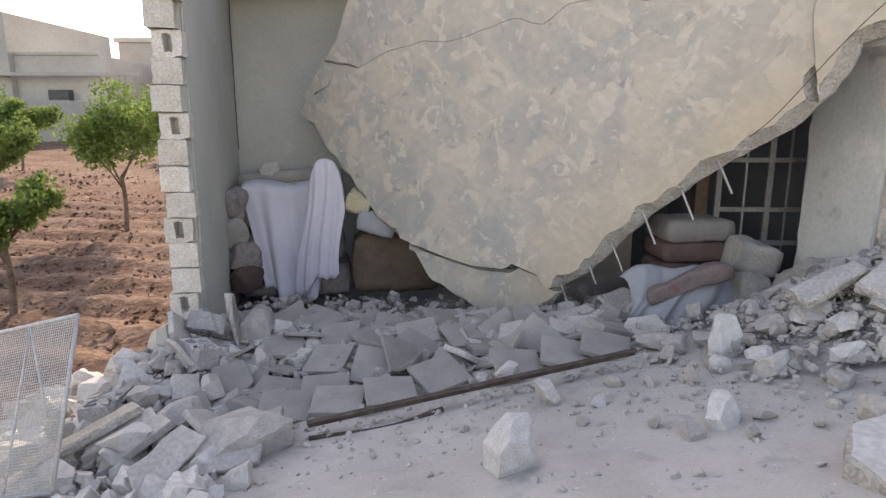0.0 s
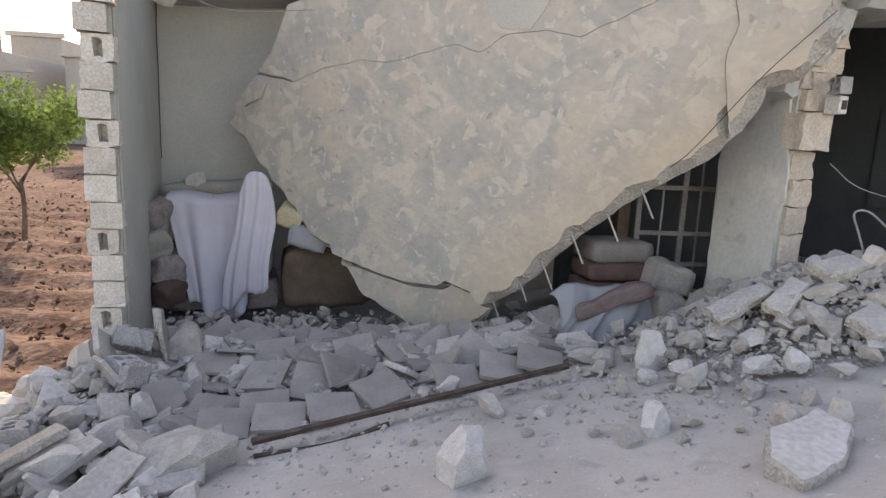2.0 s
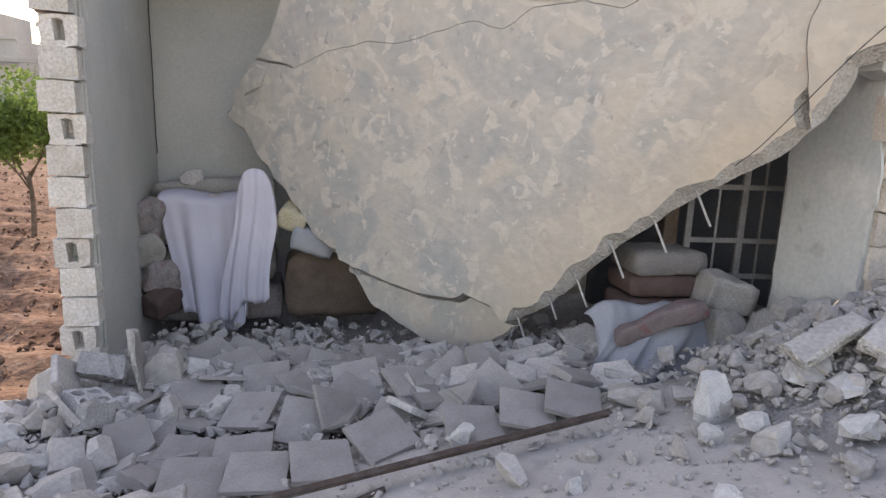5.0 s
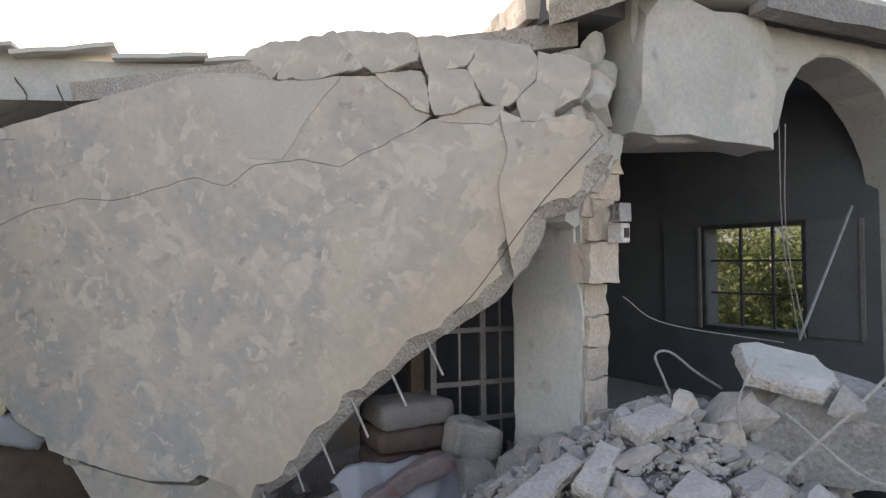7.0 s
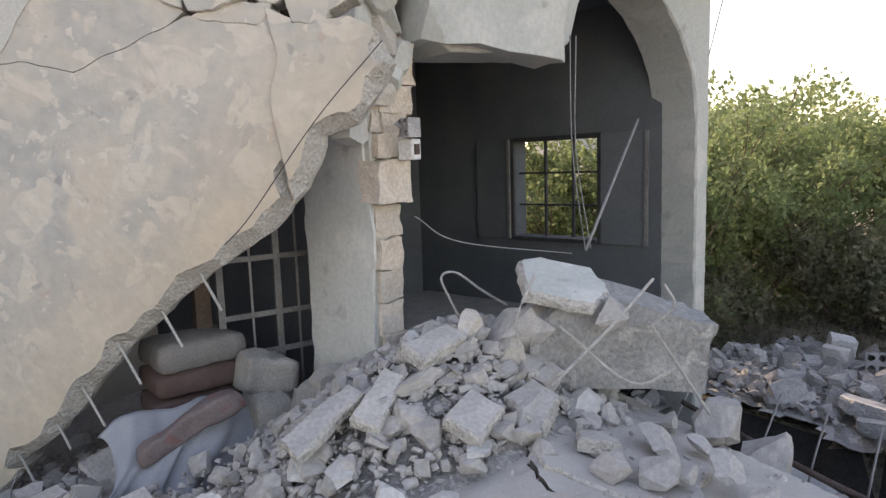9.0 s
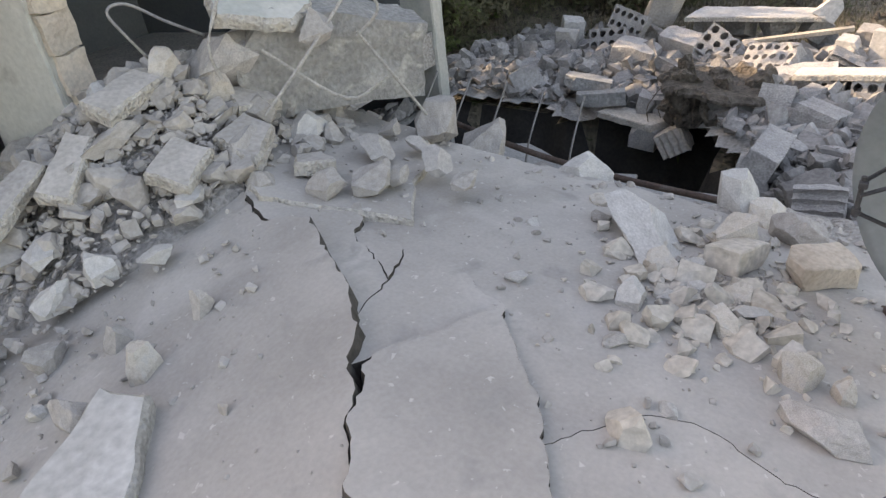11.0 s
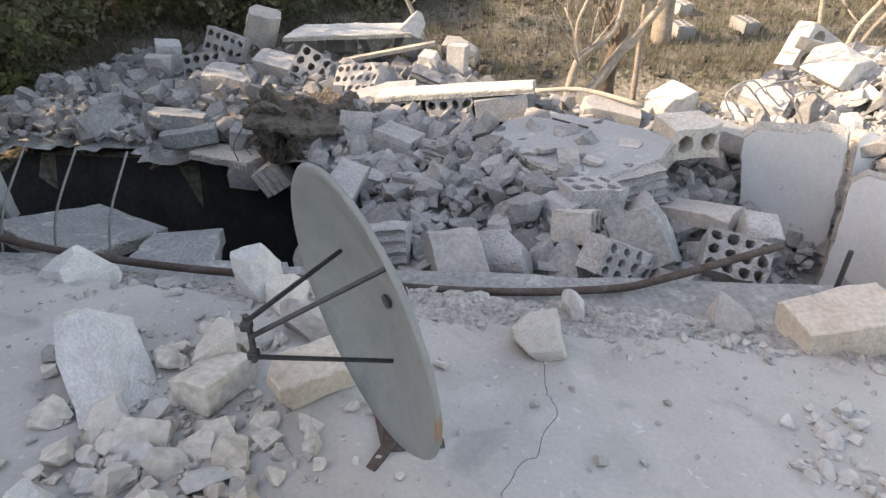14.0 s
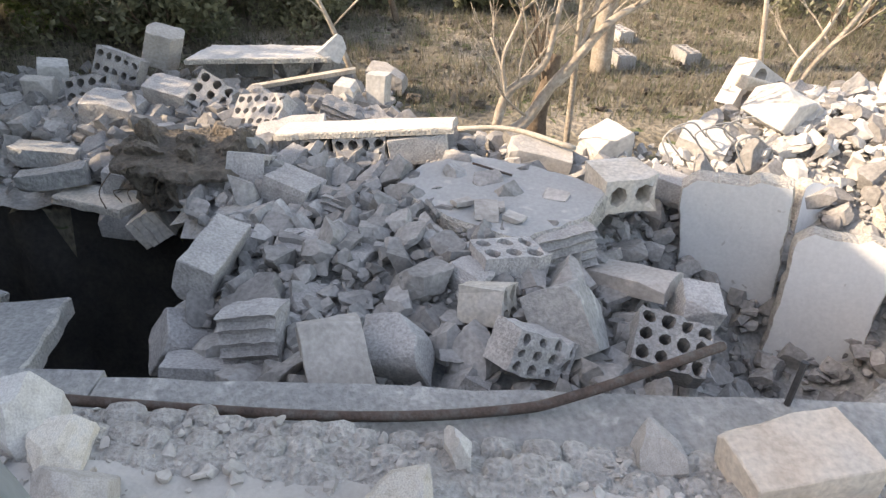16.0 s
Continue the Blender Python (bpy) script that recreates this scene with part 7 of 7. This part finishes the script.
# ---------------------------------------------------------------- trees and shrubs
def leaves(centres, count, size, seed, squash=0.8):
    """Small folded leaves in uneven clumps."""
    r = np.random.RandomState(seed)
    verts, faces = [], []
    for cx_, cy_, cz_, rad, share in centres:
        for _ in range(int(count * share)):
            d = r.normal(size=3)
            d /= np.linalg.norm(d) + 1e-6
            p = np.array((cx_, cy_, cz_)) + d * rad * (r.rand() ** 0.45) * np.array((1, 1, squash))
            a = r.normal(size=3)
            a /= np.linalg.norm(a) + 1e-6
            b = np.cross(a, r.normal(size=3))
            b /= np.linalg.norm(b) + 1e-6
            s_ = size * r.uniform(0.6, 1.4)
            base = len(verts)
            verts += [tuple(p), tuple(p + a * s_ * 0.5 + b * s_ * 0.28), tuple(p + a * s_), tuple(p + a * s_ * 0.5 - b * s_ * 0.28 + np.cross(a, b) * s_ * 0.15)]
            faces.append((base, base + 1, base + 2, base + 3))
    me = bpy.data.meshes.new("crown")
    me.from_pydata(verts, [], faces)
    return me


def limbs(bm, start, direction, length, r0, depth, rnd, tips, spread=0.7):
    pts = [Vector(start)]
    d = Vector(direction).normalized()
    for k in range(4):
        d = (d + Vector((rnd.uniform(-1, 1), rnd.uniform(-1, 1), rnd.uniform(-0.3, 0.6))) * 0.16).normalized()
        pts.append(pts[-1] + d * length / 4)
    tube(bm, pts, r0, r0 * 0.62, 6)
    tips.append((pts[-1], depth))
    if depth:
        for k in range(rnd.choice((2, 3))):
            nd = (d + Vector((rnd.uniform(-1, 1), rnd.uniform(-1, 1), rnd.uniform(-0.2, 0.7))) * spread).normalized()
            limbs(bm, pts[rnd.choice((2, 3, 4))], nd, length * rnd.uniform(0.6, 0.85), r0 * 0.6, depth - 1, rnd, tips, spread)


def tree(x, y, z, trunk, height, spread_r, count, leaf, seed, label, material=M_LEAF):
    t = thing("tree", label, "tree", "orchard trees", at=pose(x, y, z))
    rnd = random.Random(seed)
    bm = bmesh.new()
    tips = []
    tube(bm, bent([(0, 0, -0.1), (0.03, 0.02, trunk * 0.5), (0, 0.03, trunk)], 4), 0.045, 0.035, 7)
    for k in range(4):
        a = k * math.tau / 4 + rnd.uniform(-0.4, 0.4)
        limbs(bm, (0, 0.03, trunk - 0.08 * k), (math.cos(a) * 0.7, math.sin(a) * 0.7, 1.0), (height - trunk) * 0.42, 0.02, 2, rnd, tips, 0.75)
    part("trunk", bm, M_DARKBARK, t, smooth=True)
    cs = []
    for p, dpt in tips:
        cs.append((p.x, p.y, min(p.z, height), spread_r * rnd.uniform(0.2, 0.36), 1.0 / len(tips)))
    me = leaves(cs, count, leaf, seed)
    me.materials.append(material)
    ob = new("crown", me)
    ob.parent = t
    return t


tree(-6.0, 11.6, garden(-6.0, 11.6), 1.0, 2.8, 1.35, 7500, 0.085, 1, "young green orchard tree with a thin trunk in red soil")
tree(-5.04, 6.96, garden(-5.04, 6.96), 0.85, 1.75, 0.55, 3000, 0.075, 2, "small green orchard tree with a thin trunk near the house")
tree(-13.4, 19.9, garden(-13.4, 19.9), 0.7, 2.5, 1.1, 5000, 0.12, 3, "bushy green orchard tree before the garden wall")
tree(-10.5, 14.5, garden(-10.5, 14.5), 0.5, 2.0, 1.0, 4500, 0.12, 6, "low bushy green orchard tree")
tree(-16.5, 19.0, garden(-16, 19.0), 0.4, 1.6, 0.8, 2500, 0.13, 7, "small green sapling in the ploughed orchard")
tree(-9.0, 25.0, garden(-9, 25.0), 1.0, 3.2, 1.4, 3500, 0.16, 8, "green orchard tree before the garden wall")
tree(-19.0, 26.0, garden(-19, 26.0), 0.6, 3.0, 1.8, 3500, 0.18, 9, "green orchard tree before the garden wall")


def shrub(x, y, r, h, count, leaf, seed, label, material=M_BUSH, name="shrub"):
    t = thing(name, label, "shrub", "garden shrubs", at=pose(x, y, garden(x, y)))
    rnd = random.Random(seed)
    bm = bmesh.new()
    tips = []
    for k in range(6):
        a = rnd.uniform(0, math.tau)
        limbs(bm, (0.1 * math.cos(a), 0.1 * math.sin(a), -0.05), (math.cos(a) * 0.6, math.sin(a) * 0.6, 1), h * 0.5, 0.025, 2, rnd, tips, 0.7)
    part("stem", bm, M_DARKBARK, t, smooth=True)
    cs = [(p.x * r / 1.0, p.y * r / 1.0, max(0.15, min(p.z, h)), rnd.uniform(0.25, 0.5) * r * 0.7, 1.0 / len(tips)) for p, d in tips]
    cs += [(rnd.uniform(-r, r) * 0.8, rnd.uniform(-r, r) * 0.8, rnd.uniform(0.1, h * 0.9), rnd.uniform(0.3, 0.5) * r * 0.7, 0.02) for _ in range(25)]
    me = leaves(cs, count, leaf, seed)
    me.materials.append(material)
    ob = new("foliage", me)
    ob.parent = t
    return t


for i, (x, y, r, h) in enumerate(((10.3, 5.6, 1.0, 2.6), (11.2, 6.8, 1.3, 3.2), (9.4, 7.4, 1.2, 3.0), (12.6, 5.2, 1.3, 2.8), (13.5, 7.6, 1.5, 3.6), (11.0, 4.4, 0.9, 1.4), (10.6, 3.2, 0.8, 0.9), (12.4, 3.2, 1.0, 1.2), (11.6, 1.8, 0.8, 0.8), (9.3, 5.6, 0.8, 1.1), (8.4, 5.4, 0.7, 0.9), (13.4, 1.2, 1.1, 1.3), (15.0, 4.0, 1.6, 2.6), (15.5, -1.0, 1.5, 1.6), (14.5, -5.0, 1.5, 2.2), (12.5, -6.2, 1.4, 2.4), (16.5, -8.0, 2.0, 3.0), (18.0, 1.5, 2.0, 2.4), (13.0, -0.8, 0.7, 0.7), (16.0, 8.0, 2.0, 4.0), (7.4, 8.0, 1.2, 2.2), (8.6, 9.4, 1.5, 3.0), (19.0, -4.0, 2.2, 2.8), (21.0, 5.0, 2.4, 3.4), (7.6, 5.6, 0.9, 2.6), (8.5, 6.4, 1.1, 3.2), (9.6, 6.3, 1.1, 3.4), (7.9, 7.0, 1.1, 3.3), (10.6, 6.2, 1.1, 3.4), (11.8, 5.4, 1.1, 3.2))):
    shrub(x, y, r, h, int(2600 + 1500 * r), 0.085 if x < 13 else 0.13, 20 + i, "tall leafy green shrub beyond the ruined house" if h > 2 else "dusty low green shrub in the scrub garden", M_BUSH if h < 2.5 else M_TALL)


def bare_tree(x, y, paths, label, material, group="bare trees"):
    t = thing("bare_tree", label, "tree", group, at=pose(x, y, garden(x, y)))
    for pts, r0, r1 in paths:
        bm = bmesh.new()
        tube(bm, bent(pts, 5), r0, r1, 7)
        part("limb", bm, material, t, smooth=True)
    bm = bmesh.new()
    rnd = random.Random(int(x * 10))
    tips = []
    for pts, r0, r1 in paths:
        for k in range(2):
            n = rnd.randrange(1, len(pts) - 1) if len(pts) > 2 else 0
            p = Vector(pts[n]).lerp(Vector(pts[n + 1]), rnd.random())
            limbs(bm, p, (rnd.uniform(-1, 1), rnd.uniform(-1, 1), 0.9), rnd.uniform(0.3, 0.55), 0.011, 2, rnd, tips, 0.6)
        for k in range(4):
            p = Vector(pts[-1]).lerp(Vector(pts[-2]), rnd.random())
            limbs(bm, p, (rnd.uniform(-1, 1), rnd.uniform(-1, 1), 0.8), rnd.uniform(0.3, 0.55), 0.008, 1, rnd, tips, 0.7)
    part("twig", bm, material, t, smooth=True)
    return t


bare_tree(7.42, -0.65, [([(0, 0.02, -0.1), (0.04, -0.08, 0.28), (0.08, -0.24, 0.44), (0.11, -0.43, 0.74), (0.08, -0.6, 0.98), (0.08, -0.78, 1.22), (0.1, -1.05, 1.4), (0.12, -1.3, 1.7)], 0.06, 0.018), ([(0, 0.03, 0.1), (0.06, -0.05, 0.62), (0.06, -0.26, 0.82), (0.08, -0.36, 0.97), (0.08, -0.42, 1.45), (0.1, -0.5, 1.9)], 0.04, 0.014),
                        ([(0.0, 0.04, 0.2), (0.05, -0.06, 0.6), (0.03, -0.02, 0.95), (0.08, -0.14, 1.3), (0.05, -0.1, 1.7)], 0.02, 0.008), ([(0.1, -0.36, 0.66), (0.1, -0.55, 0.86), (0.1, -0.68, 1.4), (0.05, -0.62, 1.9)], 0.03, 0.012), ([(0.08, -0.5, 0.85), (0.14, -0.72, 1.1), (0.1, -0.86, 1.5), (0.2, -1.1, 1.9)], 0.025, 0.01)], "bare pale forked tree rising from the rubble", M_BARK)
bare_tree(7.72, -1.05, [([(0, 0, -0.1), (0.03, 0.04, 0.35), (0.0, 0.0, 0.62), (0.06, -0.06, 0.9)], 0.1, 0.05)], "dark brown dead tree stump behind the rubble", M_DARKBARK)
bare_tree(7.95, -1.33, [([(0, 0, -0.1), (0.02, 0.02, 0.8), (0.0, 0.05, 1.9)], 0.03, 0.02)], "thin straight pale trunk", M_BARK)
bare_tree(9.5, -3.67, [([(0, 0, -0.1), (0.05, 0.1, 0.5), (0.1, 0.2, 1.1), (0.1, 0.34, 1.7)], 0.035, 0.018)], "thin bare pale sapling", M_BARK)
bare_tree(9.1, -3.76, [([(0, 0, -0.1), (0.05, -0.12, 0.4), (0.15, -0.45, 0.85), (0.2, -0.75, 1.5)], 0.04, 0.018), ([(0, 0.05, -0.1), (0.05, 0.0, 0.45), (0.15, -0.25, 0.85), (0.2, -0.45, 1.6)], 0.035, 0.016)], "bare pale forked sapling", M_BARK)
bare_tree(12.0, 0.5, [([(0, 0, -0.1), (0.1, 0.3, 0.9), (0.2, 0.8, 1.9)], 0.05, 0.02)], "thin bare branch in the scrub", M_DARKBARK)
bare_tree(9.6, 0.75, [([(0, 0, -0.1), (0.1, 0.25, 0.5), (0.2, 0.6, 1.2)], 0.04, 0.015)], "slanting bare branch behind the plaster sheet", M_BARK)
bare_tree(10.2, -2.05, [([(0, 0, -0.1), (0.05, 0.02, 0.9), (0.05, 0.05, 2.4)], 0.13, 0.09)], "thick grey tree trunk in the scrub", M_BARK)
for x, y, r in ((10.7, -3.2, 10), (11.6, -2.57, 16), (10.5, -2.36, 10)):
    hollow(x, y, 0, (90, 0, r), garden(x, y), 0.08, 1.0)


def grass(name, count, place, h, material, label, seed):
    r = np.random.RandomState(seed)
    verts, faces = [], []
    while len(faces) < count:
        x, y = place(r)
        z = garden(x, y)
        for _ in range(7):
            a = r.uniform(0, math.tau)
            l = h * r.uniform(0.4, 1.3)
            dx, dy = math.cos(a) * l * r.uniform(0.2, 0.9), math.sin(a) * l * r.uniform(0.2, 0.9)
            bx, by = x + r.normal() * 0.08, y + r.normal() * 0.08
            w = 0.006 * r.uniform(0.6, 1.8)
            b = len(verts)
            verts += [(bx - w * math.sin(a), by + w * math.cos(a), z - 0.03), (bx + w * math.sin(a), by - w * math.cos(a), z - 0.03), (bx + dx, by + dy, z + l * 0.9)]
            faces.append((b, b + 1, b + 2))
    me = bpy.data.meshes.new(name)
    me.from_pydata(verts, [], faces)
    me.materials.append(material)
    return tagged(new(name, me), label, "grass", "", "stuff")


grass("dry_grass", 52000, lambda r: (9.2 + 9 * r.rand() ** 1.4, r.uniform(-8, 8)), 0.13, M_DRY, "dry straw-coloured grass over the scrub garden", 3)
grass("weeds", 26000, lambda r: (8.8 + 8 * r.rand() ** 1.4, r.uniform(-7, 9)), 0.13, M_BUSH, "low green weeds over the scrub garden", 4)


def litter(r):
    x, y = 9.0 + 8 * r.rand() ** 1.4, r.uniform(-7, 7)
    return (x, y, garden(x, y))


crumbs("clods", 2200, litter, (0.03, 0.12), M_EARTH, "dark clods and small stones in the scrub", 8)


def clod_place(r):
    x, y = r.uniform(-16, -2.7), 4.0 + 16 * r.rand() ** 1.6
    return (x, y, garden(x, y))


crumbs("clods", 9000, clod_place, (0.02, 0.075), M_SOIL, "red clods of ploughed soil", 9)

# ---------------------------------------------------------------- far houses and garden wall
house = thing("house", "two-storey rendered concrete house beyond the orchard", "house")
part("wall", box_bm((-34.0, 32.0, -0.2), (-21.5, 42.0, 6.3), 0.02), M_HOUSE, house)
part("wing", box_bm((-21.5, 32.4, -0.2), (-17.2, 42.0, 4.3), 0.02), M_HOUSE, house)
part("roof_ledge", box_bm((-34.2, 31.6, 3.25), (-15.0, 32.0, 3.42), 0.01), M_HOUSE, house)
part("parapet", box_bm((-21.5, 32.3, 4.3), (-17.2, 32.42, 4.45), 0.01), M_HOUSE, house)
for x, z, w, h in ((-26.0, 4.4, 0.9, 1.0), (-22.9, 4.4, 0.9, 1.0), (-26.5, 1.9, 0.8, 0.9), (-22.8, 1.9, 0.9, 0.9), (-19.2, 2.1, 1.0, 0.5)):
    w_ = part("window", box_bm((x - w / 2, 31.93, z), (x + w / 2, 31.99 if x < -21.5 else 32.39, z + h)), M_WINDARK, house)
    part("sill", box_bm((x - w / 2 - 0.06, 31.88, z - 0.06), (x + w / 2 + 0.06, 31.95, z - 0.002)), M_HOUSE, w_)
house2 = thing("house", "flat-roofed pale house further down the lane", "house")
part("wall", box_bm((-22.0, 44.0, -0.2), (-19.0, 52.0, 6.2), 0.02), M_HOUSE, house2)
part("parapet", box_bm((-22.2, 43.8, 6.2), (-18.8, 44.1, 6.5), 0.02), M_HOUSE, house2)
house3 = thing("house", "low pale house with a long side wall", "house")
part("wall", box_bm((-15.5, 36.0, -0.2), (-12.5, 60.0, 4.4), 0.02), M_HOUSE, house3)
part("roof_ledge", box_bm((-15.7, 35.8, 4.4), (-12.3, 60.0, 4.55), 0.02), M_HOUSE, house3)
gw = thing("wall_garden", "grey rendered garden wall beyond the orchard", "wall", kind="structure")
for k in range(12):
    part("wall_bay", box_bm((-40 + 3.4 * k, 30.0, -0.2), (-36.62 + 3.4 * k, 30.2, 2.0 if k % 5 else 2.15), 0.02), M_FENCE, gw)
far = thing("house", "pale flat-roofed house on the far rise", "house")
part("wall", box_bm((78, 42, 2.0), (108, 58, 6.5), 0.05), M_HOUSE, far)
part("upper_floor", box_bm((84, 44, 6.5), (96, 56, 8.4), 0.05), M_HOUSE, far)
far2 = thing("house", "long pale building on the far rise", "house")
part("wall", box_bm((60, 52, 1.0), (92, 60, 5.6), 0.05), M_HOUSE, far2)
rise = sheet("far_rise", list(np.linspace(34, 160, 20)), list(np.linspace(-60, 120, 30)), lambda x, y: garden(x, y) - 0.3 + 4.2 * step01(34, 75, x) + 0.3 * noise.noise(Vector((x * 0.1, y * 0.1, 0))), [M_SCRUB], "low scrub rise far behind the garden", "structure")
